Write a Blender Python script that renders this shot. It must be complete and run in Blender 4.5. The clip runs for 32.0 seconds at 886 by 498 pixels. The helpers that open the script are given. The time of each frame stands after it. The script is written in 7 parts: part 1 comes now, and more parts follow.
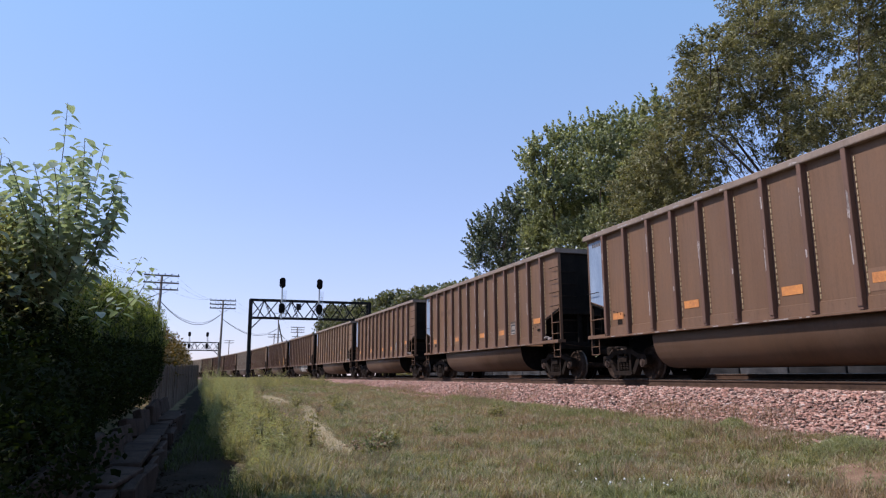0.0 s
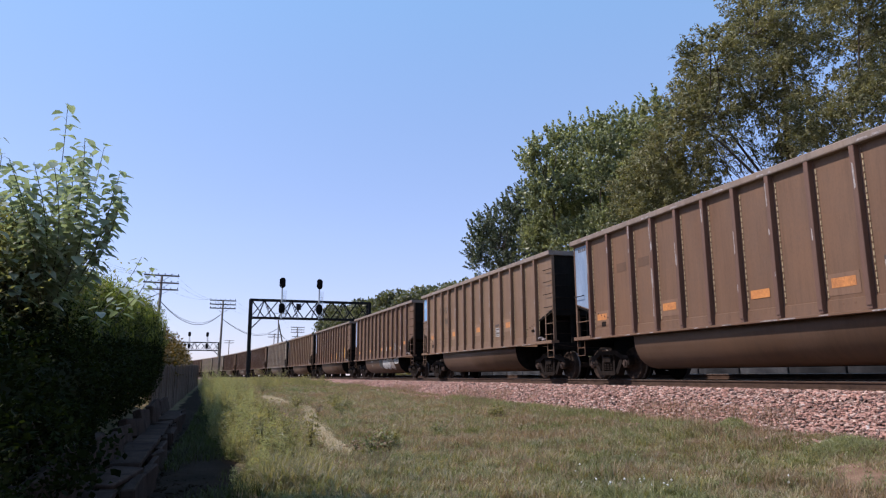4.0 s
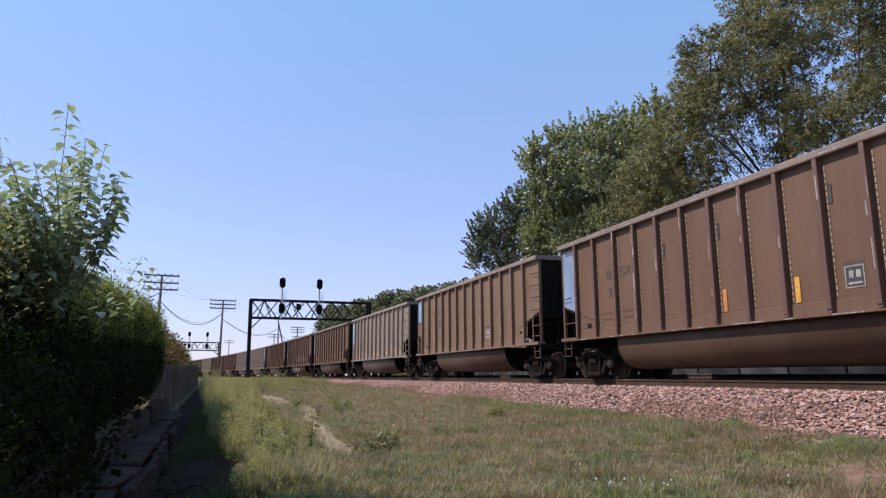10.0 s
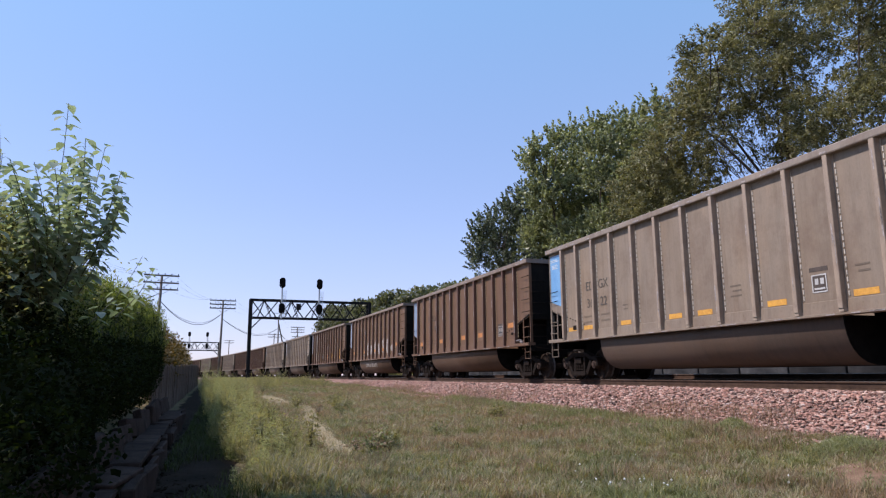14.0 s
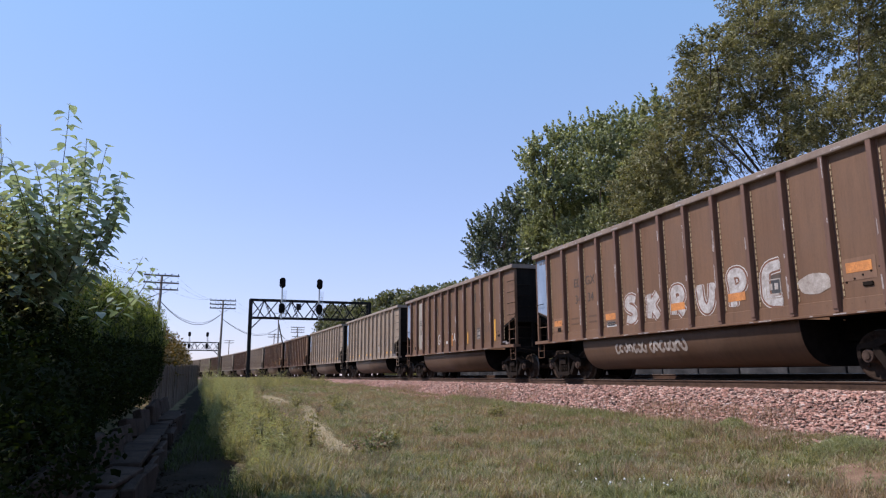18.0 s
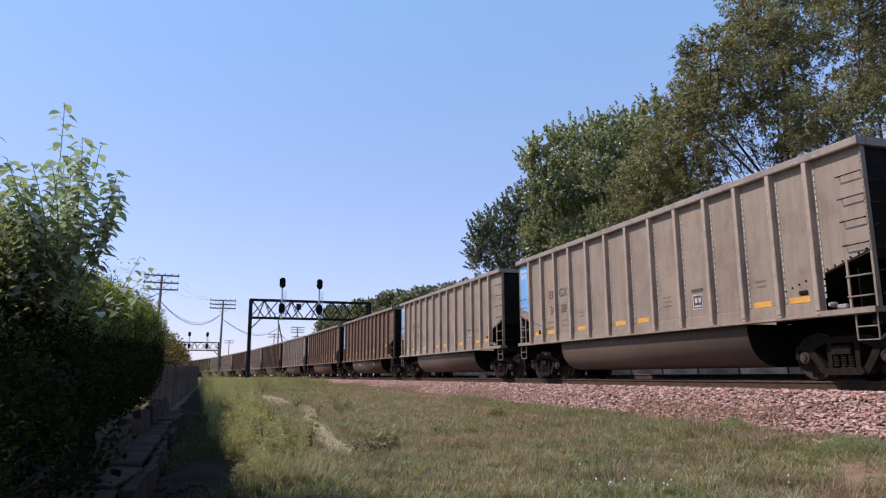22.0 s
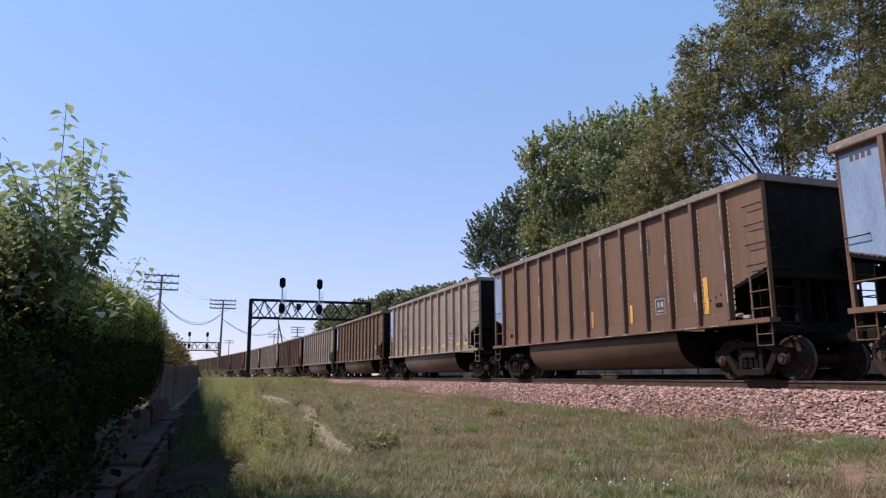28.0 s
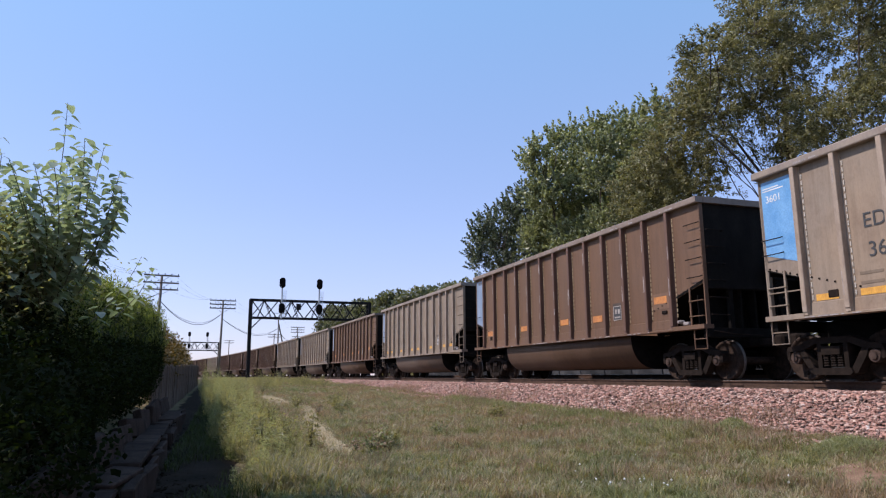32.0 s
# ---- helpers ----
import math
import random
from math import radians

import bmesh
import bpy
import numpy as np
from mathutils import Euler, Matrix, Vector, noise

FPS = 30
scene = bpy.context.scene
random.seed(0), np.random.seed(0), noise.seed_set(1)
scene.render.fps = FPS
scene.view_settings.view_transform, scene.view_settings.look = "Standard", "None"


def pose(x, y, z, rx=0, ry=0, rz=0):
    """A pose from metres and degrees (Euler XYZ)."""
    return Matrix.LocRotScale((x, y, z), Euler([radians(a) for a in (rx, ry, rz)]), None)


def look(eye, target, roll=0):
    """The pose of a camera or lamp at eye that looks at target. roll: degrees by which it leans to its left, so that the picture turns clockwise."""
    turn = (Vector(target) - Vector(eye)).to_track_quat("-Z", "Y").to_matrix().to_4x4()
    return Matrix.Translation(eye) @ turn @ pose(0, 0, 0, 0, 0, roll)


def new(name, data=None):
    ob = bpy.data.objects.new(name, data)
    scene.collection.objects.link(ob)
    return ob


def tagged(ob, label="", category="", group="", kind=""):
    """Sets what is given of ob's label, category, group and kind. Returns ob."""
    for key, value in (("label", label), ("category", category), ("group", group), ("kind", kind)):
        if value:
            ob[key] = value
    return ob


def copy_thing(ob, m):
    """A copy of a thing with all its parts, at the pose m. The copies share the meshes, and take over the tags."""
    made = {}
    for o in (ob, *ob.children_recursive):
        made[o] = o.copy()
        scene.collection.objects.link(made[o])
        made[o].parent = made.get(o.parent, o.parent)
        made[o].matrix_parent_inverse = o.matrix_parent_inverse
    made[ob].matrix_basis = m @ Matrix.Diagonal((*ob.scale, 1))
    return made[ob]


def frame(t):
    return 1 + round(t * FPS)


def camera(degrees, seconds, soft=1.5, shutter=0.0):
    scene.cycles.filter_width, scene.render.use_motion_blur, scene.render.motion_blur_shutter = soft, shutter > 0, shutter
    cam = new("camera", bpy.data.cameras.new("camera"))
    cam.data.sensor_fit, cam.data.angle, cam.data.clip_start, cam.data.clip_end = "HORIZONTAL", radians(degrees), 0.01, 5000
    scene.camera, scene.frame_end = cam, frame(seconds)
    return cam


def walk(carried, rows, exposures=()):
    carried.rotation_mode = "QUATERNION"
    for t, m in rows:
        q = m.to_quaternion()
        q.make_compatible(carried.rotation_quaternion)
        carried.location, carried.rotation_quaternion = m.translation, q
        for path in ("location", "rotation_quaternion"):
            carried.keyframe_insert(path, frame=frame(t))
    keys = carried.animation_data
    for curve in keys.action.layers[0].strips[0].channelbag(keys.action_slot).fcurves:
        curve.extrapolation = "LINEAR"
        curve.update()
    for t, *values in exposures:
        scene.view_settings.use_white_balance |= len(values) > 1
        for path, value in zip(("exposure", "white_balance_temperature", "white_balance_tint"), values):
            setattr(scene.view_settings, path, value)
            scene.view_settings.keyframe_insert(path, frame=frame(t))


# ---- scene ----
EYE_Z = 1.35
AIM = (29.682, 93.773, EYE_Z + 18.046)
cam = camera(65.74, 32.0, 1.22)
walk(cam, [(0.0, look((0, 0, EYE_Z), AIM, -0.33)), (32.0, look((0, 0, EYE_Z), AIM, -0.33))], [(0.0, 0.62, 6450, 20), (32.0, 0.62, 6450, 20)])

# ---- daylight ----
SUN_DIR = Vector((-0.85, 0.24, 1.0)).normalized()
world = bpy.data.worlds.new("world")
scene.world = world
world.use_nodes = True
sky = world.node_tree.nodes.new("ShaderNodeTexSky")
sky.sky_type = "NISHITA"
sky.sun_disc = False
sky.sun_elevation = math.asin(SUN_DIR.z)
sky.sun_rotation = math.atan2(SUN_DIR.x, SUN_DIR.y)
sky.air_density, sky.dust_density, sky.ozone_density = 0.8, 0.2, 1.2
background = world.node_tree.nodes["Background"]
background.inputs["Strength"].default_value = 0.15
haze = world.node_tree.nodes.new("ShaderNodeMix")
haze.data_type = "RGBA"
aloft = world.node_tree.nodes.new("ShaderNodeMix")
aloft.data_type = "RGBA"
aloft.inputs["A"].default_value, aloft.inputs["B"].default_value = (1.64, 1.27, 2.35, 1.0), (1.34, 2.84, 4.62, 1.0)
way = world.node_tree.nodes.new("ShaderNodeTexCoord")
parts_of = world.node_tree.nodes.new("ShaderNodeSeparateXYZ")
height = world.node_tree.nodes.new("ShaderNodeMath")
height.operation, height.use_clamp = "MULTIPLY", True
height.inputs[1].default_value = 2.0
world.node_tree.links.new(way.outputs["Generated"], parts_of.inputs[0])
world.node_tree.links.new(parts_of.outputs["Z"], height.inputs[0])
world.node_tree.links.new(height.outputs[0], aloft.inputs["Factor"])
low_haze = world.node_tree.nodes.new("ShaderNodeMapRange")
for slot, value in (("From Min", 0.0), ("From Max", 0.2), ("To Min", 0.62), ("To Max", 0.43)):
    low_haze.inputs[slot].default_value = value
world.node_tree.links.new(parts_of.outputs["Z"], low_haze.inputs["Value"])
world.node_tree.links.new(low_haze.outputs["Result"], haze.inputs["Factor"])
world.node_tree.links.new(aloft.outputs["Result"], haze.inputs["B"])
world.node_tree.links.new(sky.outputs[0], haze.inputs["A"])
world.node_tree.links.new(haze.outputs["Result"], background.inputs["Color"])
sun = new("sun", bpy.data.lights.new("sun", "SUN"))
sun.data.energy, sun.data.angle, sun.data.color = 3.3, radians(0.55), (1.0, 0.95, 0.87)
sun.matrix_world = look(SUN_DIR * 60, (0, 0, 0))


# ---- materials ----
def nodes_of(name):
    m = bpy.data.materials.new(name)
    m.use_nodes = True
    return m, m.node_tree.nodes, m.node_tree.links, m.node_tree.nodes["Principled BSDF"]


def noise_node(nt, scale, detail=4.0, rough=0.6, stretch=None):
    ns, ln = nt.nodes, nt.links
    tc = ns.new("ShaderNodeTexCoord")
    mp = ns.new("ShaderNodeMapping")
    if stretch:
        mp.inputs["Scale"].default_value = stretch
    ln.new(tc.outputs["Object"], mp.inputs["Vector"])
    n = ns.new("ShaderNodeTexNoise")
    n.inputs["Scale"].default_value, n.inputs["Detail"].default_value, n.inputs["Roughness"].default_value = scale, detail, rough
    ln.new(mp.outputs["Vector"], n.inputs["Vector"])
    return n.outputs["Fac"]


def ramp(nt, fac, stops):
    r = nt.nodes.new("ShaderNodeValToRGB")
    els = r.color_ramp.elements
    while len(els) < len(stops):
        els.new(0.5)
    for e, (p, c) in zip(els, stops):
        e.position, e.color = p, (*c, 1.0)
    nt.links.new(fac, r.inputs["Fac"])
    return r.outputs["Color"]


def mix(nt, kind, fac, a, b):
    m = nt.nodes.new("ShaderNodeMix")
    m.data_type, m.blend_type = "RGBA", kind
    for sock, v in ((m.inputs["Factor"], fac), (m.inputs["A"], a), (m.inputs["B"], b)):
        if hasattr(v, "links"):
            nt.links.new(v, sock)
        elif isinstance(v, tuple):
            sock.default_value = (*v, 1.0)
        else:
            sock.default_value = v
    return m.outputs["Result"]


def bump(nt, bsdf, height, strength, dist):
    b = nt.nodes.new("ShaderNodeBump")
    b.inputs["Strength"].default_value, b.inputs["Distance"].default_value = strength, dist
    nt.links.new(height, b.inputs["Height"])
    nt.links.new(b.outputs["Normal"], bsdf.inputs["Normal"])


def surface(name, dark, light, scale=6.0, rough=0.75, metal=0.0, grain=60.0, bump_d=0.004, stretch=None, island=0.0, per_object=0.0, spec=0.4):
    """Two tones at a broad scale, a fine grain over them, and relief."""
    m, ns, ln, b = nodes_of(name)
    nt = m.node_tree
    broad = noise_node(nt, scale, 5.0, 0.65, stretch)
    col = ramp(nt, broad, [(0.3, dark), (0.7, light)])
    fine = noise_node(nt, grain, 3.0, 0.7, stretch)
    col = mix(nt, "MULTIPLY", 0.55, col, ramp(nt, fine, [(0.25, (0.55, 0.55, 0.55)), (0.75, (1.3, 1.3, 1.3))]))
    if island:
        g = ns.new("ShaderNodeNewGeometry")
        col = mix(nt, "MULTIPLY", island, col, ramp(nt, g.outputs["Random Per Island"], [(0.0, (0.45, 0.45, 0.45)), (1.0, (1.45, 1.45, 1.45))]))
    if per_object:
        g = ns.new("ShaderNodeObjectInfo")
        col = mix(nt, "MULTIPLY", per_object, col, ramp(nt, g.outputs["Random"], [(0.0, (0.55, 0.55, 0.55)), (1.0, (1.35, 1.35, 1.35))]))
    ln.new(col, b.inputs["Base Color"])
    b.inputs["Roughness"].default_value, b.inputs["Metallic"].default_value = rough, metal
    b.inputs["Specular IOR Level"].default_value = spec
    if bump_d:
        bump(nt, b, fine, 0.7, bump_d)
    return m


def car_paint(name):
    """Painted steel in the colour of the object, under coal dust, rust streaks and chalky wear."""
    m, ns, ln, b = nodes_of(name)
    nt = m.node_tree
    info = ns.new("ShaderNodeObjectInfo")
    base = info.outputs["Color"]
    streak = noise_node(nt, 2.2, 6.0, 0.7, (1.0, 3.2, 0.28))
    col = mix(nt, "MULTIPLY", 0.42, base, ramp(nt, streak, [(0.28, (0.52, 0.48, 0.45)), (0.5, (1.0, 1.0, 1.0)), (0.75, (1.3, 1.24, 1.16))]))
    blot = noise_node(nt, 1.1, 5.0, 0.7)
    col = mix(nt, "MIX", ramp(nt, blot, [(0.48, (0.0, 0.0, 0.0)), (0.72, (0.5, 0.5, 0.5))]), col, (0.115, 0.068, 0.045))
    fine = noise_node(nt, 26.0, 6.0, 0.75, (1.0, 1.0, 0.5))
    col = mix(nt, "MULTIPLY", 0.34, col, ramp(nt, fine, [(0.28, (0.6, 0.58, 0.56)), (0.5, (1.0, 1.0, 1.0)), (0.8, (1.2, 1.18, 1.14))]))
    wash = noise_node(nt, 0.55, 4.0, 0.6, (1.0, 1.0, 0.45))
    col = mix(nt, "MULTIPLY", 0.8, col, ramp(nt, wash, [(0.34, (0.90, 0.84, 0.78)), (0.5, (1.0, 1.0, 1.0)), (0.68, (1.14, 1.06, 0.96))]))
    chip = noise_node(nt, 9.0, 8.0, 0.85, (1.0, 1.0, 0.35))
    col = mix(nt, "MIX", ramp(nt, chip, [(0.665, (0.0, 0.0, 0.0)), (0.75, (0.5, 0.5, 0.5))]), col, (0.42, 0.38, 0.34))
    rust = noise_node(nt, 5.5, 8.0, 0.8, (1.0, 1.4, 0.5))
    col = mix(nt, "MIX", ramp(nt, rust, [(0.62, (0.0, 0.0, 0.0)), (0.72, (0.55, 0.55, 0.55))]), col, (0.07, 0.035, 0.02))
    ln.new(col, b.inputs["Base Color"])
    b.inputs["Roughness"].default_value = 0.62
    b.inputs["Specular IOR Level"].default_value = 0.35
    dent = noise_node(nt, 0.9, 2.0, 0.5)
    bump(nt, b, dent, 0.4, 0.045)
    return m


def leaf(name, dark, light, through_col, rough=0.5, thin=0.38, gloss=0.3, patches=0.75):
    m, ns, ln, b = nodes_of(name)
    nt = m.node_tree
    g = ns.new("ShaderNodeNewGeometry")
    col = ramp(nt, g.outputs["Random Per Island"], [(0.0, dark), (1.0, light)])
    patch = noise_node(nt, 0.7, 3.0)
    col = mix(nt, "MULTIPLY", patches, col, ramp(nt, patch, [(0.32, (0.45, 0.5, 0.48)), (0.68, (1.3, 1.25, 1.15))]))
    ln.new(col, b.inputs["Base Color"])
    b.inputs["Roughness"].default_value = rough
    b.inputs["Specular IOR Level"].default_value = gloss
    t = ns.new("ShaderNodeBsdfTranslucent")
    ln.new(mix(nt, "MULTIPLY", 1.0, col, through_col), t.inputs["Color"])
    mx = ns.new("ShaderNodeMixShader")
    mx.inputs["Fac"].default_value = thin
    ln.new(b.outputs[0], mx.inputs[1])
    ln.new(t.outputs[0], mx.inputs[2])
    ln.new(mx.outputs[0], ns["Material Output"].inputs["Surface"])
    return m


M_PAINT = car_paint("freight_car_paint")
# dusty steel, darkened further for the shade under the cars
M_UNDER = surface("dusty_shade_dark_steel", (0.008, 0.0057, 0.0045), (0.024, 0.016, 0.012), 7.0, 0.9, 0.0, 45.0, spec=0.12)
# pinkish tone paints the sunlit patches on the bearing caps
M_CAP_LIT = surface("sunlit_pink_steel", (0.018, 0.0125, 0.010), (0.10, 0.068, 0.055), 8.0, 0.9, 0.0, 45.0, spec=0.1)
M_WHEEL = surface("dusty_wheel_steel", (0.015, 0.0105, 0.008), (0.055, 0.036, 0.027), 9.0, 0.9, 0.0, 45.0, spec=0.1)
# coal dirt and the end walls' shade, both put into this black
M_ENDWALL = surface("coal_and_shade_black_end_wall", (0.0065, 0.0055, 0.005), (0.019, 0.0155, 0.013), 2.2, 0.85, 0, 30.0, 0.004, (1.0, 1.0, 0.4), spec=0.1)
# black fittings; also paints the shade on car ends and undersides
M_BLACK = surface("black_and_shade_dark_steel", (0.004, 0.0035, 0.0033), (0.013, 0.011, 0.0095), 5.0, 0.85, spec=0.08)
M_TREAD = surface("worn_wheel_tread", (0.05, 0.042, 0.036), (0.14, 0.12, 0.105), 6.0, 0.45, 0.3, 40.0, 0.001)
M_RIVET = surface("pale_yellow_bolt_strip", (0.20, 0.14, 0.075), (0.46, 0.36, 0.22), 22.0, 0.7)
M_RIVETW = surface("pale_bolt_strip", (0.30, 0.265, 0.22), (0.58, 0.53, 0.46), 22.0, 0.6)
M_PANEL = surface("blue_panel", (0.085, 0.25, 0.48), (0.16, 0.35, 0.58), 3.0, 0.28, 0, 30.0, 0.0, spec=0.6)
M_PALE = surface("faded_blue_panel", (0.135, 0.19, 0.28), (0.235, 0.30, 0.40), 1.6, 0.5, 0, 24.0, 0.0008, (1.0, 1.5, 0.4))
M_SPRAYW = surface("thick_sprayed_white", (0.34, 0.32, 0.30), (0.55, 0.54, 0.52), 5.0, 0.7, 0, 40.0, 0.0005)
M_SPRAYP = surface("patchy_sprayed_white", (0.20, 0.165, 0.145), (0.50, 0.48, 0.46), 6.0, 0.7, 0, 40.0, 0.0005)
M_RUSTLINE = surface("brown_sprayed_outline", (0.12, 0.05, 0.03), (0.19, 0.085, 0.05), 5.0, 0.7, 0, 40.0, 0.0005)
M_RUBBED = surface("rubbed_pale_chalk", (0.15, 0.095, 0.065), (0.27, 0.20, 0.155), 9.0, 0.75, 0, 50.0, 0.0005)
M_SCUFF = surface("rubbed_bare_steel", (0.17, 0.135, 0.12), (0.40, 0.35, 0.33), 14.0, 0.6, 0, 60.0, 0.001)
M_GREYP = surface("grey_panel", (0.24, 0.24, 0.24), (0.36, 0.36, 0.36), 3.0, 0.55, 0, 30.0, 0.001)
M_ORANGE = surface("orange_reflector", (0.34, 0.13, 0.045), (0.60, 0.235, 0.06), 5.0, 0.55, 0, 40.0, 0.001)
M_YELLOW = surface("yellow_reflector", (0.48, 0.22, 0.04), (0.72, 0.37, 0.06), 9.0, 0.5, 0, 60.0, 0.001)
M_WHITE = surface("white_stencil_paint", (0.5, 0.48, 0.45), (0.78, 0.77, 0.74), 7.0, 0.6, 0, 60.0, 0.001)
M_SPRAY = surface("thin_sprayed_white", (0.16, 0.12, 0.095), (0.44, 0.40, 0.36), 4.0, 0.7, 0, 40.0, 0.0005)
M_MARK = surface("dark_stencil_paint", (0.03, 0.03, 0.032), (0.06, 0.06, 0.06), 7.0, 0.6, 0, 60.0, 0.001)
M_TANMARK = surface("worn_stencil_paint", (0.055, 0.044, 0.036), (0.10, 0.082, 0.066), 7.0, 0.7, 0, 60.0, 0.001)
M_FAINT = surface("faint_stencil_paint", (0.055, 0.04, 0.032), (0.085, 0.062, 0.05), 7.0, 0.7, 0, 60.0, 0.001)
M_RAIL = surface("rusty_rail_steel", (0.035, 0.021, 0.015), (0.09, 0.053, 0.036), 5.0, 0.8, spec=0.15)
M_RAILTOP = surface("worn_rail_head", (0.14, 0.12, 0.11), (0.26, 0.23, 0.21), 3.0, 0.5, 0.5, 20.0, 0.0005)
M_TIE = surface("weathered_timber_tie", (0.07, 0.055, 0.045), (0.19, 0.155, 0.13), 3.0, 0.9, 0, 30.0, 0.006, (1.0, 8.0, 1.0), 0, 0.6)
M_STONE = surface("pink_quartzite_ballast", (0.80, 0.80, 0.80), (1.15, 1.12, 1.10), 3.0, 0.85, 0, 70.0, 0.004)
stone_nodes = M_STONE.node_tree
stone_kind = ramp(stone_nodes, stone_nodes.nodes.new("ShaderNodeNewGeometry").outputs["Random Per Island"], [(0.0, (0.085, 0.06, 0.055)), (0.18, (0.235, 0.126, 0.099)), (0.45, (0.405, 0.225, 0.178)), (0.7, (0.47, 0.273, 0.22)), (0.90, (0.40, 0.285, 0.245)), (1.0, (0.66, 0.49, 0.41))])
stone_base = stone_nodes.nodes["Principled BSDF"].inputs["Base Color"]
stone_nodes.links.new(mix(stone_nodes, "MULTIPLY", 1.0, stone_base.links[0].from_socket, stone_kind), stone_base)
M_QUARTZ = surface("pale_quartz_flake", (0.38, 0.31, 0.28), (0.62, 0.55, 0.51), 3.0, 0.7, 0, 70.0, 0.004, None, 0.4)
M_BED = surface("ballast_bed", (0.11, 0.068, 0.054), (0.29, 0.2, 0.165), 28.0, 0.95, 0, 60.0, 0.02)
M_BARK = surface("grey_brown_bark", (0.05, 0.04, 0.032), (0.14, 0.11, 0.085), 6.0, 0.95, 0, 30.0, 0.02, (1.0, 1.0, 0.3))
M_STEM = surface("green_brown_stem", (0.05, 0.048, 0.026), (0.11, 0.105, 0.058), 12.0, 0.8)
M_POLE = surface("grey_weathered_pole", (0.10, 0.085, 0.075), (0.2, 0.175, 0.155), 4.0, 0.9, 0, 30.0, 0.005, (1.0, 1.0, 0.15))
M_WIRE = surface("dark_cable", (0.02, 0.02, 0.022), (0.05, 0.05, 0.05), 8.0, 0.6)
M_GANTRY = surface("black_truss_steel", (0.007, 0.007, 0.008), (0.024, 0.022, 0.022), 3.0, 0.75, spec=0.12)
M_ALU = surface("galvanised_steel", (0.35, 0.36, 0.37), (0.55, 0.56, 0.57), 6.0, 0.45, 0.4)
M_LENS = surface("dark_signal_lens", (0.01, 0.01, 0.012), (0.02, 0.02, 0.022), 6.0, 0.15)
M_FENCE = surface("weathered_fence_board", (0.068, 0.050, 0.039), (0.20, 0.152, 0.12), 3.0, 0.9, 0, 28.0, 0.006, (4.0, 4.0, 0.4), 0, 0.5, spec=0.1)
# slab tone lowered to hold the shade under the hedge
M_SLAB = surface("shade_dark_stone_slab", (0.020, 0.0135, 0.0105), (0.072, 0.049, 0.039), 2.5, 0.95, 0, 24.0, 0.015, None, 0, 0.6, spec=0.06)
M_LEAF_MAPLE = leaf("maple_leaf", (0.13, 0.152, 0.083), (0.48, 0.505, 0.315), (1.0, 1.0, 0.45), 0.42, gloss=0.6)
M_LEAF_LINDEN = leaf("linden_leaf", (0.064, 0.080, 0.061), (0.265, 0.288, 0.232), (0.9, 1.0, 0.5), 0.45, gloss=0.5)
M_LEAF_ELM = leaf("elm_leaf", (0.115, 0.111, 0.058), (0.335, 0.31, 0.175), (1.0, 1.0, 0.5))
# greyed leaf colour, distance haze is mixed into it
M_LEAF_FAR = leaf("hazed_far_leaf", (0.10, 0.102, 0.068), (0.215, 0.21, 0.14), (0.9, 1.0, 0.4))
# near-black leaves: the hedge's shaded side is put into their colour
M_LEAF_HEDGE_SHADE = leaf("shade_dark_hedge_leaf", (0.009, 0.014, 0.0045), (0.033, 0.043, 0.013), (0.9, 1.0, 0.35), 0.75, gloss=0.08)
M_LEAF_MULB = leaf("broad_sapling_leaf", (0.26, 0.295, 0.20), (0.58, 0.61, 0.46), (0.88, 1.0, 0.6), 0.3, thin=0.4, gloss=1.0, patches=0.4)
# darkened needles: shade on the bush's face is part of the colour
M_LEAF_YEW_SHADE = leaf("shade_dark_needle_leaf", (0.028, 0.040, 0.012), (0.095, 0.115, 0.034), (0.9, 1.0, 0.35))
# brightened olive: sunlight on the hedge's top is put into the colour
M_LEAF_OLIVE = leaf("sunlit_olive_leaf", (0.14, 0.148, 0.078), (0.31, 0.305, 0.175), (1.0, 1.0, 0.5), thin=0.58)
# lighter copy of the needles, paints the sunlit top of the bush
M_LEAF_YEW_LIT = leaf("sunlit_needle_shoot", (0.145, 0.175, 0.048), (0.30, 0.315, 0.105), (1.0, 1.1, 0.4), thin=0.5)
M_LEAF_RUST = leaf("browning_bush_leaf", (0.07, 0.06, 0.02), (0.21, 0.14, 0.05), (1.0, 0.9, 0.4))
M_GRASS = leaf("green_grass_blade", (0.185, 0.180, 0.098), (0.45, 0.425, 0.245), (1.0, 1.0, 0.5))
M_STRAW = leaf("dry_grass_blade", (0.28, 0.235, 0.155), (0.54, 0.48, 0.345), (1.0, 0.9, 0.6))
M_WEED = leaf("tall_weed_leaf", (0.19, 0.183, 0.095), (0.435, 0.39, 0.22), (1.05, 1.02, 0.5), thin=0.55)
M_DRYRED = leaf("reddish_dry_grass", (0.24, 0.165, 0.115), (0.46, 0.335, 0.24), (1.0, 0.85, 0.6))
M_TUFT = leaf("dark_green_grass", (0.13, 0.143, 0.065), (0.31, 0.32, 0.16), (1.0, 1.0, 0.4))
M_LUSH = leaf("lush_grass_blade", (0.235, 0.247, 0.13), (0.425, 0.425, 0.25), (1.0, 1.02, 0.6), thin=0.6, patches=0.2)
M_TURF = leaf("patchy_turf_blade", (0.55, 0.55, 0.55), (1.45, 1.45, 1.4), (1.0, 1.0, 0.55), thin=0.45, patches=0.0)
turf_nodes = M_TURF.node_tree
turf_where = mix(turf_nodes, "MIX", 0.4, noise_node(turf_nodes, 0.55, 3.0), noise_node(turf_nodes, 2.6, 4.0))
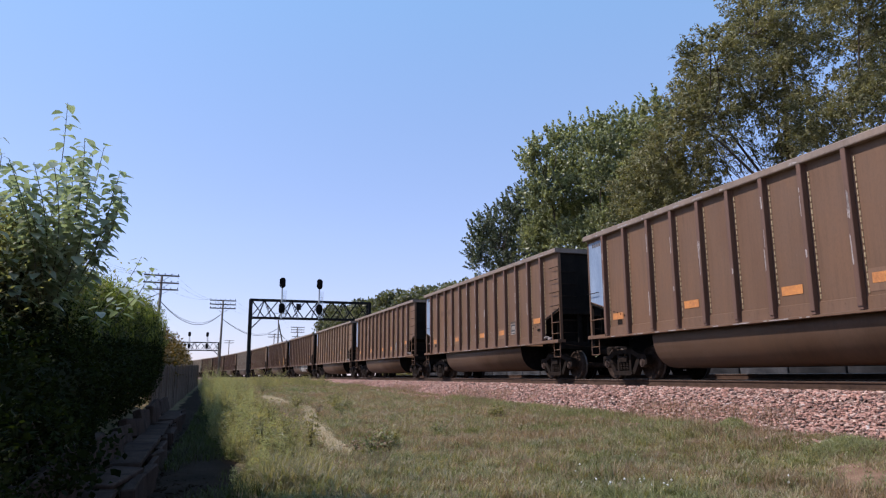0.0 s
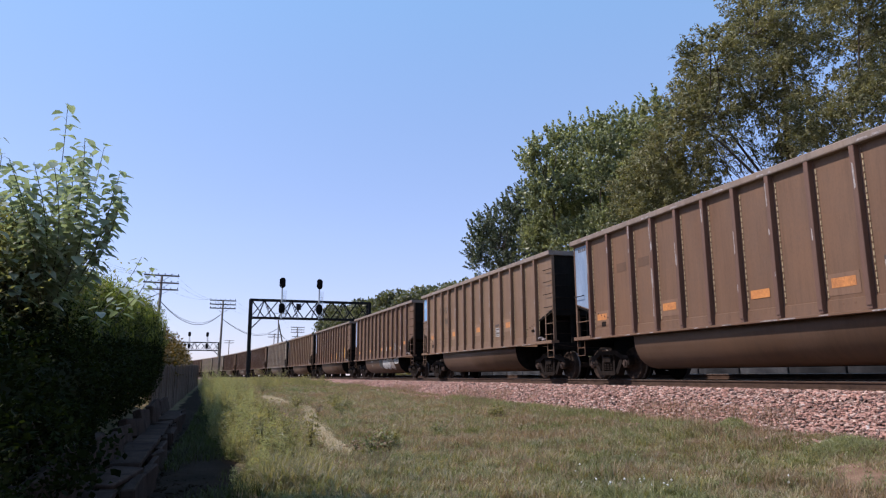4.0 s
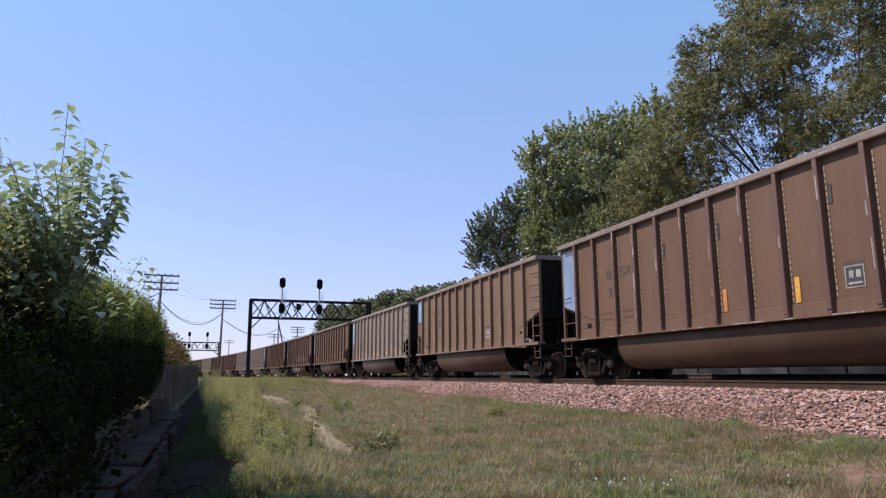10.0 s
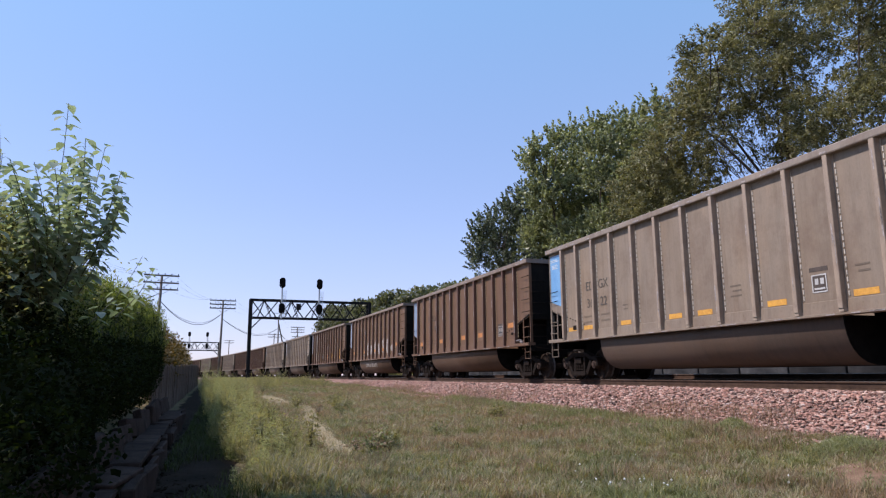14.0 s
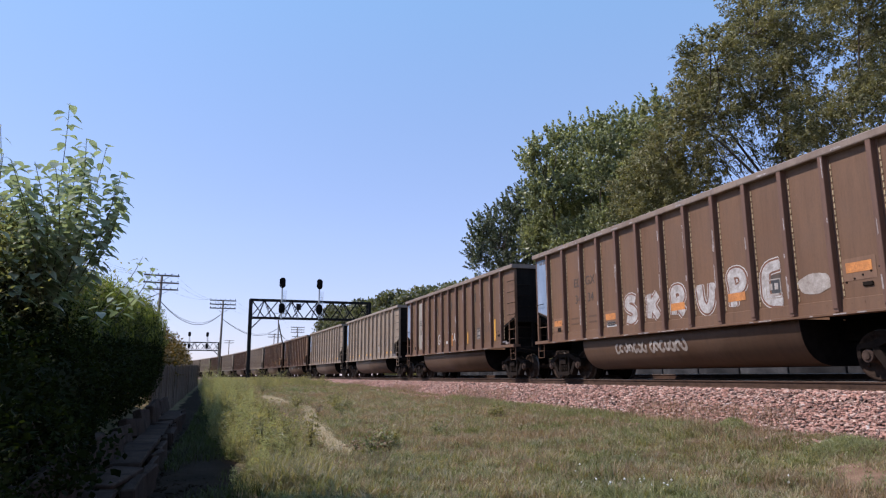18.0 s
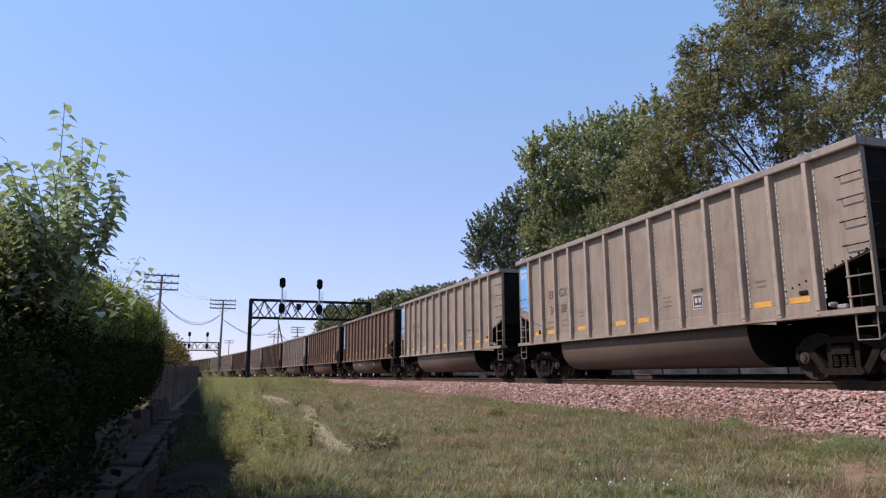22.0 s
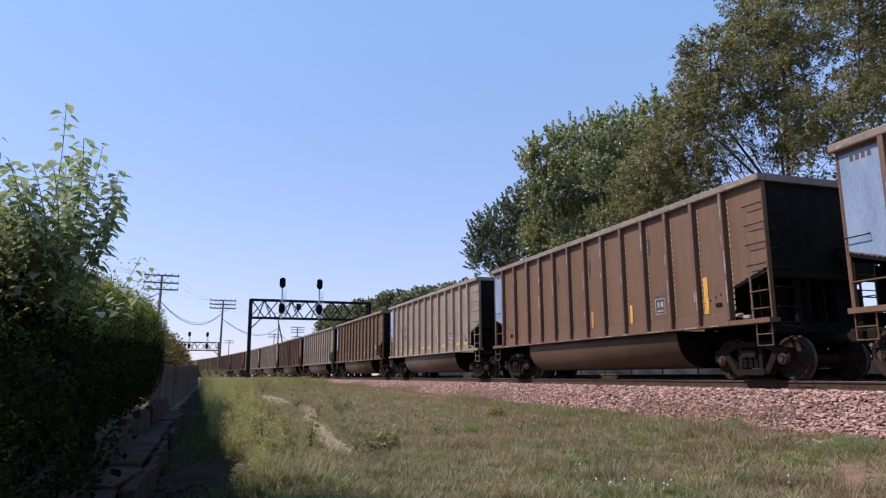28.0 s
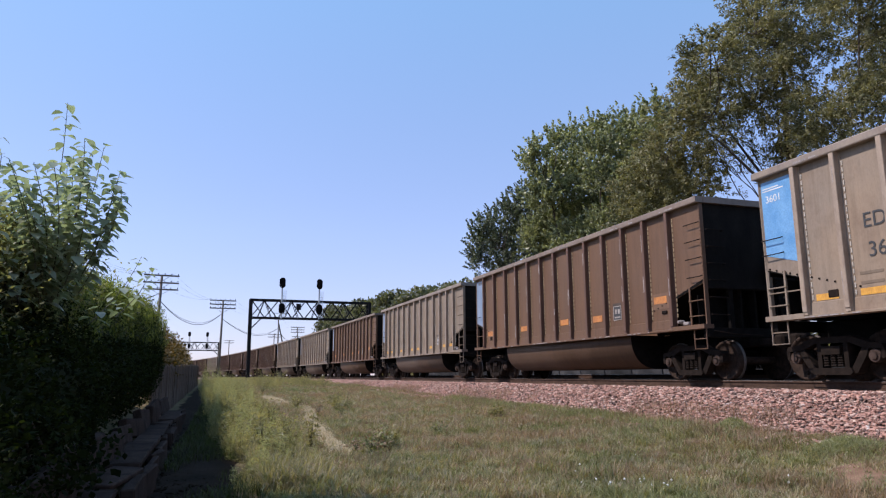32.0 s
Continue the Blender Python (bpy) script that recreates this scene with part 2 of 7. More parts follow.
turf_kind = ramp(turf_nodes, turf_where, [(0.36, (0.15, 0.185, 0.08)), (0.44, (0.22, 0.228, 0.115)), (0.50, (0.295, 0.25, 0.155)), (0.57, (0.29, 0.188, 0.125)), (0.66, (0.39, 0.315, 0.21))])
for node in [n for n in turf_nodes.nodes if n.type in ("BSDF_PRINCIPLED", "BSDF_TRANSLUCENT")]:
    socket = node.inputs["Base Color" if node.type == "BSDF_PRINCIPLED" else "Color"]
    turf_nodes.links.new(mix(turf_nodes, "MULTIPLY", 1.0, socket.links[0].from_socket, turf_kind), socket)
M_FLOWER = surface("white_clover_head", (0.6, 0.6, 0.56), (0.8, 0.8, 0.77), 20.0, 0.8)
M_WALLFAR = surface("pale_far_siding", (0.014, 0.015, 0.017), (0.06, 0.06, 0.063), 2.0, 0.8, 0, 30.0, 0.003, None, 0, 1.0, spec=0.1)


def ground_material():
    m, ns, ln, b = nodes_of("dry_lawn_soil")
    nt = m.node_tree
    a = ramp(nt, noise_node(nt, 0.45, 6.0, 0.65), [(0.35, (0.115, 0.12, 0.06)), (0.6, (0.215, 0.165, 0.10))])
    f = noise_node(nt, 14.0, 5.0, 0.8)
    col = mix(nt, "MULTIPLY", 0.7, a, ramp(nt, f, [(0.3, (0.45, 0.45, 0.42)), (0.7, (1.35, 1.3, 1.2))]))
    ln.new(col, b.inputs["Base Color"])
    b.inputs["Roughness"].default_value = 0.95
    b.inputs["Specular IOR Level"].default_value = 0.1
    bump(nt, b, f, 0.9, 0.04)
    return m


M_GROUND = ground_material()
M_DIRT = surface("bare_trodden_dirt", (0.27, 0.22, 0.135), (0.48, 0.395, 0.26), 2.0, 0.95, 0, 40.0, 0.01, spec=0.1)
M_REDDIRT = surface("reddish_dry_dirt", (0.15, 0.088, 0.058), (0.27, 0.17, 0.115), 3.0, 0.95, 0, 40.0, 0.01, spec=0.1)
# bare soil with the hedge's shadow put into its dark colour
M_SHADEDIRT = surface("shade_dark_soil", (0.015, 0.0105, 0.007), (0.036, 0.0255, 0.017), 2.0, 0.95, 0, 40.0, 0.02, spec=0.05)


# ---- mesh helpers ----
def part(name, bm, material, parent=None, label="", smooth=False):
    """Links a bmesh as one mesh object, under a thing or a part."""
    me = bpy.data.meshes.new(name)
    bmesh.ops.recalc_face_normals(bm, faces=bm.faces)
    bm.to_mesh(me)
    bm.free()
    if smooth:
        for p in me.polygons:
            p.use_smooth = True
    me.materials.append(material)
    ob = new(name, me)
    ob.parent = parent
    if label:
        ob["label"] = label
    return ob


def again(name, ob, parent, m=None, label=""):
    """Another object on the same mesh."""
    o = new(name, ob.data)
    o.parent = parent
    if m is not None:
        o.matrix_basis = m
    if label:
        o["label"] = label
    return o


def raw(name, verts, faces, material, parent=None, smooth=False):
    me = bpy.data.meshes.new(name)
    me.from_pydata(verts, [], faces)
    me.materials.append(material)
    if smooth:
        me.polygons.foreach_set("use_smooth", [True] * len(me.polygons))
    ob = new(name, me)
    ob.parent = parent
    return ob


def quads(name, corners, material, parent=None):
    """One mesh of many loose faces: corners is an array (n, k, 3)."""
    n, k, _ = corners.shape
    me = bpy.data.meshes.new(name)
    me.vertices.add(n * k)
    me.vertices.foreach_set("co", np.ascontiguousarray(corners, dtype=np.float32).ravel())
    me.loops.add(n * k)
    me.loops.foreach_set("vertex_index", np.arange(n * k, dtype=np.int32))
    me.polygons.add(n)
    me.polygons.foreach_set("loop_start", np.arange(0, n * k, k, dtype=np.int32))
    me.update(calc_edges=True)
    me.materials.append(material)
    ob = new(name, me)
    ob.parent = parent
    return ob


def box(bm, x0, x1, y0, y1, z0, z1, bev=0.0):
    r = bmesh.ops.create_cube(bm, size=1.0)
    vs = r["verts"]
    for v in vs:
        v.co = Vector((x0 + (v.co.x + 0.5) * (x1 - x0), y0 + (v.co.y + 0.5) * (y1 - y0), z0 + (v.co.z + 0.5) * (z1 - z0)))
    if bev:
        es = list({e for v in vs for e in v.link_edges})
        bmesh.ops.bevel(bm, geom=es, offset=bev, segments=1, affect="EDGES", profile=0.5)


def prism(bm, profile, axis, a, b):
    """A closed outline pushed along an axis from a to b. The outline's pairs fill the other two axes in order."""
    rings = []
    for t in (a, b):
        ring = []
        for p, q in profile:
            co = {"x": (t, p, q), "y": (p, t, q), "z": (p, q, t)}[axis]
            ring.append(bm.verts.new(co))
        rings.append(ring)
    n = len(profile)
    for i in range(n):
        bm.faces.new((rings[0][i], rings[0][(i + 1) % n], rings[1][(i + 1) % n], rings[1][i]))
    bm.faces.new(rings[0][::-1])
    bm.faces.new(rings[1])


def tube(bm, path, r, n=6, r_end=None):
    """A round bar along a path of points."""
    pts = [Vector(p) for p in path]
    rings = []
    for i, p in enumerate(pts):
        d = (pts[min(i + 1, len(pts) - 1)] - pts[max(i - 1, 0)]).normalized()
        u = d.orthogonal().normalized() if i == 0 else (u0 - d * u0.dot(d)).normalized()
        u0 = u
        w = d.cross(u)
        rr = r if r_end is None else r + (r_end - r) * i / (len(pts) - 1)
        rings.append([bm.verts.new(p + (u * math.cos(2 * math.pi * j / n) + w * math.sin(2 * math.pi * j / n)) * rr) for j in range(n)])
    for a, b in zip(rings, rings[1:]):
        for j in range(n):
            bm.faces.new((a[j], a[(j + 1) % n], b[(j + 1) % n], b[j]))
    bm.faces.new(rings[0][::-1])
    bm.faces.new(rings[-1])


def lathe(bm, profile, axis="x", n=20, centre=(0, 0, 0)):
    """Turns (along, radius) pairs round an axis."""
    c = Vector(centre)
    rings = []
    for a, r in profile:
        ring = []
        for j in range(n):
            u, v = r * math.cos(2 * math.pi * j / n), r * math.sin(2 * math.pi * j / n)
            ring.append(bm.verts.new(c + Vector({"x": (a, u, v), "y": (u, a, v), "z": (u, v, a)}[axis])))
        rings.append(ring)
    for p, q in zip(rings, rings[1:]):
        for j in range(n):
            bm.faces.new((p[j], p[(j + 1) % n], q[(j + 1) % n], q[j]))
    bm.faces.new(rings[0][::-1])
    bm.faces.new(rings[-1])


def beam(bm, p, q, w, h):
    """A square bar from p to q."""
    p, q = Vector(p), Vector(q)
    d = (q - p).normalized()
    side = d.cross(Vector((0, 0, 1)))
    side = side.normalized() if side.length > 1e-4 else Vector((1, 0, 0))
    up = side.cross(d)
    vs = [bm.verts.new(o + side * w / 2 * a + up * h / 2 * b) for o in (p, q) for a, b in ((-1, -1), (1, -1), (1, 1), (-1, 1))]
    for f in ((0, 1, 2, 3), (4, 5, 6, 7), (0, 1, 5, 4), (1, 2, 6, 5), (2, 3, 7, 6), (3, 0, 4, 7)):
        bm.faces.new([vs[i] for i in f])


# ---- the plan: one curve for the tracks, one slope for the ground ----
K = 0.00096
RAIL_Z = EYE_Z - 0.164
SIDE = 10.52


def along(s, off=0.0):
    """The place s metres along the line and off metres to its right, and the line's turn."""
    th = K * s
    return SIDE - (1 - math.cos(th)) / K + off * math.cos(th), math.sin(th) / K + off * math.sin(th), th


TRACKS = (1.6, 6.0)


def lift(y):
    t = min(max((y - 9.0) / 55.0, 0.0), 1.0)
    return 0.72 * t * t * (3 - 2 * t)


def lift_np(y):
    t = np.clip((y - 9.0) / 55.0, 0, 1)
    return 0.72 * t * t * (3 - 2 * t)


def lawn_np(x, y):
    """The lawn rises slowly with distance, heaves a little, and climbs towards the foot of the bank."""
    base = lift_np(y)
    th = np.arcsin(np.clip(y * K, -0.95, 0.95))
    off = x - (SIDE + TRACKS[0] - (1 - np.cos(th)) / K)
    t = np.clip((off + 5.6) / 3.1, 0, 1)
    heave = 0.016 * np.sin(0.9 * x + 0.7 * y) + 0.011 * np.sin(2.3 * x - 1.7 * y + 1.0) + 0.006 * np.sin(5.1 * x + 3.3 * y)
    return base + 0.27 * (RAIL_Z - 0.2 - base) * t * t * (3 - 2 * t) + heave


def ground_z(x, y):
    return float(lawn_np(x, y))


# ---- ground ----
def ground_sheet():
    xs = [-900, -300, -120, -60, -30, -15, -8, -5] + [-3.5 + 0.2 * i for i in range(62)] + [9.6, 11, 13, 16, 20, 26, 40, 70, 150, 400, 1000]
    ys = [-600, -200, -60, -20, -6] + [-2 + 0.25 * i for i in range(200)] + [50, 54, 60, 70, 85, 100, 130, 170, 230, 320, 500, 900, 2500]
    verts = []
    for y in ys:
        for x in xs:
            z = ground_z(x, y)
            if x < -1.0 and y < 60:
                z += (0.70 * min(1.0, (-1.25 - x) / 0.5) if x < -1.25 else 0.0) if y < 17 else 0.0
            verts.append((x, y, z))
    n = len(xs)
    faces = [(j * n + i, j * n + i + 1, (j + 1) * n + i + 1, (j + 1) * n + i) for j in range(len(ys) - 1) for i in range(n - 1)]
    return tagged(raw("ground", verts, faces, M_GROUND, None, True), "uneven dry lawn beside the railway", "ground", "", "structure")


ground = ground_sheet()


def strip_path(name, rows, material, lift_by, label, seed):
    """A flat winding patch of soil on the lawn: rows of (y, middle x, width)."""
    rnd = random.Random(seed)
    verts, faces = [], []
    fine = []
    for (y0, x0, w0), (y1, x1, w1) in zip(rows, rows[1:]):
        m = max(2, int(abs(y1 - y0) / 0.25))
        for i in range(m):
            t = i / m
            fine.append((y0 + (y1 - y0) * t, x0 + (x1 - x0) * t, w0 + (w1 - w0) * t))
    for y, x, w in fine:
        a, b = w / 2 * (0.75 + 0.5 * rnd.random()), w / 2 * (0.75 + 0.5 * rnd.random())
        for q in (-a, -a * 0.4, b * 0.4, b):
            verts.append((x + q, y, ground_z(x + q, y) + lift_by * (1.0 if abs(q) < w * 0.35 else -0.3)))
    for j in range(len(fine) - 1):
        for i in range(3):
            faces.append((j * 4 + i, j * 4 + i + 1, j * 4 + 5 + i, j * 4 + 4 + i))
    return tagged(raw(name, verts, faces, material, None, True), label, "path", "", "structure")


TRODDEN = [(12.2, 2.16, 0.12), (13.3, 2.14, 0.42), (16.0, 2.19, 0.50), (20.4, 2.42, 0.44), (23.9, 2.85, 0.36), (25.8, 2.99, 0.40), (28.8, 2.77, 0.44), (33.5, 2.18, 0.9), (36.5, 2.1, 0.4)]
strip_path("path", TRODDEN, M_DIRT, 0.006, "narrow trodden dirt path in the grass", 3)
# this strip paints the shade along the hedge as dark soil
strip_path("path", [(2.0, -0.3, 1.4), (8.0, -0.25, 1.3), (13.0, -0.4, 1.25), (20.0, -0.75, 1.3), (30.0, -0.95, 1.3), (48.0, -1.0, 1.3)], M_SHADEDIRT, 0.05, "bare soil along the hedge, shade painted into its colour", 4)
strip_path("path", [(6.1, 7.2, 0.5), (6.6, 7.45, 1.0), (7.2, 7.8, 0.9), (7.7, 8.1, 0.4)], M_REDDIRT, 0.012, "bare reddish dirt patch by the ballast", 5)

# ---- railway ----
def bed(track_off, shoulder_l, toe_l, shoulder_r, toe_r, name, up=0.0):
    verts, faces = [], []
    ss = [-300 + 12.0 * i for i in range(20)] + [-60 + 2.0 * i for i in range(40)] + [20 + 4.0 * i for i in range(30)] + [140 + 12.0 * i for i in range(42)]
    top = RAIL_Z - 0.20 + up
    for s in ss:
        for off, z in ((toe_l, None), (shoulder_l, top), (0.0, top), (shoulder_r, top), (toe_r, None)):
            x, y, _ = along(s, track_off + off)
            zz = lift(y) - 0.12 if z is None else z + 0.012 * noise.noise((s, off * 3, 1.0))
            verts.append((x, y, zz))
    for j in range(len(ss) - 1):
        for i in range(4):
            faces.append((j * 5 + i, j * 5 + i + 1, j * 5 + 6 + i, j * 5 + 5 + i))
    return tagged(raw(name, verts, faces, M_BED), "bed of crushed pink quartzite ballast", "ballast", "", "structure")


bed(TRACKS[0], -1.72, -2.95, 2.2, 2.2, "ballast_bed")
bed(TRACKS[1], -1.6, -2.4, 1.8, 3.2, "ballast_bed", 0.14)


def rail(off, name, up=0.0):
    obs = []
    prof = [(-0.07, 0.0), (0.07, 0.0), (0.07, 0.014), (0.012, 0.035), (0.012, 0.125), (0.037, 0.14), (0.037, 0.17), (0.03, 0.176), (-0.03, 0.176), (-0.037, 0.17), (-0.037, 0.14), (-0.012, 0.125), (-0.012, 0.035), (-0.07, 0.014)]
    ss = [-300 + 8.0 * i for i in range(30)] + [-60 + 3.0 * i for i in range(60)] + [120 + 10.0 * i for i in range(51)]
    verts, faces = [], []
    for s in ss:
        for p, z in prof:
            x, y, _ = along(s, off + p)
            verts.append((x, y, RAIL_Z - 0.176 + z + up))
    n = len(prof)
    for j in range(len(ss) - 1):
        for i in range(n):
            faces.append((j * n + i, j * n + (i + 1) % n, (j + 1) * n + (i + 1) % n, (j + 1) * n + i))
    ob = raw(name, verts, faces, M_RAIL)
    ob.data.materials.append(M_RAILTOP)
    for p in ob.data.polygons:
        if p.index % n in (6, 7, 8):
            p.material_index = 1
    return tagged(ob, "rust-brown steel rail with a bright worn head", "rail", "rails", "structure")


track_rails = [rail(c + g, "rail", 0.14 * i) for i, c in enumerate(TRACKS) for g in (-0.755, 0.755)]


def lay_ties():
    bm = bmesh.new()
    box(bm, -1.30, 1.30, -0.115, 0.115, -0.20, 0.0, 0.012)
    tie_bed = tagged(new("railway_ties"), "weathered timber railway ties", "ties", "", "structure")
    first = part("tie", bm, M_TIE, tie_bed)
    rnd = random.Random(9)
    k = 0
    for c in TRACKS:
        s = 4.0 if c == TRACKS[0] else 6.0
        while s < (95.0 if c == TRACKS[0] else 80.0):
            x, y, th = along(s + 0.03 * rnd.random(), c)
            m = pose(x, y, RAIL_Z - 0.178, 0, 0, math.degrees(th) + rnd.uniform(-1, 1))
            if k == 0:
                first.matrix_basis = m
            else:
                again("tie", first, tie_bed, m)
            k += 1
            s += 0.54 if c == TRACKS[0] else 0.66


lay_ties()


def stones(name, count, place, size, seed, material, label, category):
    """Loose broken stones: each a skewed, chipped block."""
    rng = np.random.default_rng(seed)
    base = np.array([(-1, -1, -1), (1, -1, -1), (1, 1, -1), (-1, 1, -1), (-1, -1, 1), (1, -1, 1), (1, 1, 1), (-1, 1, 1)], float) * 0.5
    quad = np.array([(4, 5, 6, 7), (0, 1, 5, 4), (1, 2, 6, 5), (2, 3, 7, 6), (3, 0, 4, 7)])
    P = place(rng, count)
    n = len(P)
    V = base[None] * (1 + rng.uniform(-0.55, 0.35, (n, 8, 3)))
    V *= (size * rng.uniform(0.55, 1.4, (n, 1, 1))) * rng.uniform(0.45, 1.6, (n, 1, 3)) * np.array([1.75, 0.85, 0.5])
    a, b = rng.uniform(0, 2 * np.pi, n), rng.uniform(-1.0, 1.0, n)
    ca, sa, cb, sb = np.cos(a), np.sin(a), np.cos(b), np.sin(b)
    x, y, z = V[..., 0].copy(), V[..., 1].copy(), V[..., 2].copy()
    y, z = y * cb[:, None] - z * sb[:, None], y * sb[:, None] + z * cb[:, None]
    V[..., 0], V[..., 1], V[..., 2] = x * ca[:, None] - y * sa[:, None], x * sa[:, None] + y * ca[:, None], z
    V += P[:, None, :]
    me = bpy.data.meshes.new(name)
    me.vertices.add(n * 8)
    me.vertices.foreach_set("co", V.astype(np.float32).ravel())
    F = (quad[None] + (np.arange(n) * 8)[:, None, None]).reshape(-1)
    me.loops.add(n * 20)
    me.loops.foreach_set("vertex_index", F.astype(np.int32))
    me.polygons.add(n * 5)
    me.polygons.foreach_set("loop_start", np.arange(0, n * 20, 4, dtype=np.int32))
    me.update(calc_edges=True)
    me.materials.append(material)
    return tagged(new(name, me), label, category, "", "stuff")


def along_np(s, off):
    th = K * s
    return SIDE - (1 - np.cos(th)) / K + off * np.cos(th), np.sin(th) / K + off * np.sin(th)


def slope_place(rng, count):
    s = 5.0 + 62.0 * rng.random(count) ** 1.8
    u = rng.random(count)
    off = TRACKS[0] - 1.25 - 1.85 * u
    x, y = along_np(s, off)
    toe, top = lift_np(y), RAIL_Z - 0.20
    f = np.clip((off - (TRACKS[0] - 1.72)) / (-1.23), 0, 1)
    z = top + (toe - 0.06 - top) * f + rng.uniform(-0.01, 0.025, count)
    return np.stack([x, y, z], 1)


def inner_place(rng, count):
    s = 5.0 + 50.0 * rng.random(count) ** 1.5
    off = TRACKS[0] - 1.2 + 7.6 * rng.random(count)
    x, y = along_np(s, off)
    return np.stack([x, y, np.full(count, RAIL_Z - 0.205) + rng.uniform(-0.01, 0.02, count)], 1)


def stray_place(rng, count):
    s = 4.0 + 40.0 * rng.random(count) ** 1.3
    off = TRACKS[0] - 2.45 - 0.9 * rng.random(count) ** 2.0
    x, y = along_np(s, off)
    return np.stack([x, y, lawn_np(x, y) + rng.uniform(0.0, 0.03, count)], 1)


stones("ballast_stones", 60000, slope_place, 0.0385, 1, M_STONE, "loose pink and grey crushed stones on the bank", "ballast stones")
stones("ballast_stones", 1500, slope_place, 0.028, 4, M_QUARTZ, "pale quartz flakes among the crushed stones", "ballast stones")
stones("ballast_stones", 6000, inner_place, 0.07, 2, M_STONE, "loose crushed stones between the rails", "ballast stones")
stones("ballast_stones", 2500, stray_place, 0.06, 3, M_STONE, "stray ballast stones in the grass", "ballast stones")


# ---- signal bridges ----
def signal_bridge(name, left, right, masts, label):
    """A truss over the tracks on two posts, with signal masts. left and right are the posts' feet."""
    g = new(name)
    L, R = Vector(left), Vector(right)
    span = (R - L).length
    turn = math.atan2(R.y - L.y, R.x - L.x)
    g.matrix_basis = Matrix.Translation(L) @ Matrix.Rotation(turn, 4, "Z")
    top, low, d = 10.2 - L.z, 8.09 - L.z, 0.45
    for x in (0.0, span):
        bm = bmesh.new()
        for yy in (-d, d):
            box(bm, x - 0.17, x + 0.17, yy - 0.1, yy + 0.1, -0.3, top)
        for i in range(9):
            z = 0.4 + i * (low - 0.6) / 8
            beam(bm, (x, -d, z), (x, d, z + (low - 0.6) / 8 * (1 if i % 2 else 0)), 0.06, 0.06)
        part("post", bm, M_GANTRY, g)
        sg = 1 if x == 0.0 else -1
        for yy in (-d, d):
            bm = bmesh.new()
            beam(bm, (x + sg * 0.1, yy, low - 1.3), (x + sg * 1.3, yy, low), 0.10, 0.10)
            part("knee_brace", bm, M_GANTRY, g)
    for yy in (-d, d):
        for z in (top, low):
            bm = bmesh.new()
            box(bm, -0.15, span + 0.15, yy - 0.09, yy + 0.09, z - 0.11, z + 0.11)
            part("chord", bm, M_GANTRY, g)
        m = 9
        w = span / m
        for i in range(m):
            bm = bmesh.new()
            a, b = (low, top) if (i + (yy > 0)) % 2 else (top, low)
            beam(bm, (i * w, yy, a), ((i + 1) * w, yy, b), 0.09, 0.12)
            part("diagonal", bm, M_GANTRY, g)
            bm = bmesh.new()
            beam(bm, (i * w + w * 0.5, yy, low), ((i + 1) * w - w * 0.0, yy, top) if not i % 2 else (i * w, yy, top), 0.05, 0.07)
            part("lacing_bar", bm, M_GANTRY, g)
    for i in range(12):
        x = span * i / 11
        for z in (low, top):
            bm = bmesh.new()
            beam(bm, (x, -d, z), (x, d, z), 0.07, 0.07)
            part("cross_bar", bm, M_GANTRY, g)
    for f in masts:
        x = span * f
        bm = bmesh.new()
        tube(bm, [(x, -0.62, low - 0.1), (x, -0.62, top + 2.1)], 0.095, 8)
        part("signal_mast", bm, M_ALU, g, "pale galvanised mast")
        for z in (top + 2.08, low + 1.12):
            bm = bmesh.new()
            # oval backboard, three hooded lamps
            ring = [(x + 0.36 * math.cos(a), z + (0.27 * math.copysign(1, math.sin(a)) if abs(math.sin(a)) > 1e-6 else 0) + 0.36 * math.sin(a)) for a in [j * math.pi / 10 + 0.001 for j in range(20)]]
            prism(bm, ring, "y", -0.80, -0.76)
            box(bm, x - 0.2, x + 0.2, -0.77, -0.60, z - 0.5, z + 0.5, 0.03)
            head = part("signal_head", bm, M_BLACK, g, "black oval signal backboard")
            for k in (-1, 0, 1):
                bm = bmesh.new()
                lathe(bm, [(-0.98, 0.115), (-0.80, 0.12), (-0.80, 0.105), (-0.97, 0.10)], "y", 12, (x, 0, z + 0.27 * k))
                part("lamp_hood", bm, M_BLACK, head)
                bm = bmesh.new()
                lathe(bm, [(-0.83, 0.02), (-0.82, 0.09), (-0.805, 0.10)], "y", 12, (x, 0, z + 0.27 * k))
                part("lens", bm, M_LENS, head)
        bm = bmesh.new()
        box(bm, x - 0.9, x + 0.9, -1.1, -0.5, low - 0.16, low - 0.10)
        for xx in (x - 0.85, x + 0.85):
            beam(bm, (xx, -1.08, low - 0.1), (xx, -1.08, low + 0.55), 0.04, 0.04)
        beam(bm, (x - 0.85, -1.08, low + 0.5), (x + 0.85, -1.08, low + 0.5), 0.04, 0.04)
        part("service_platform", bm, M_GANTRY, g)
        bm = bmesh.new()
        for xx in (x + 0.22, x + 0.46):
            beam(bm, (xx, -0.62, low), (xx, -0.62, top + 1.2), 0.045, 0.045)
        for i in range(9):
            beam(bm, (x + 0.22, -0.62, low + 0.3 * i + 0.2), (x + 0.46, -0.62, low + 0.3 * i + 0.2), 0.04, 0.04)
        part("ladder", bm, M_ALU, g, "pale service ladder")
    bm = bmesh.new()
    box(bm, span * 0.385 - 0.28, span * 0.385 + 0.28, -0.75, -0.55, low + 1.0, low + 1.75, 0.03)
    part("relay_box", bm, M_GANTRY, g)
    return tagged(g, label, "signal bridge", "signal bridges")


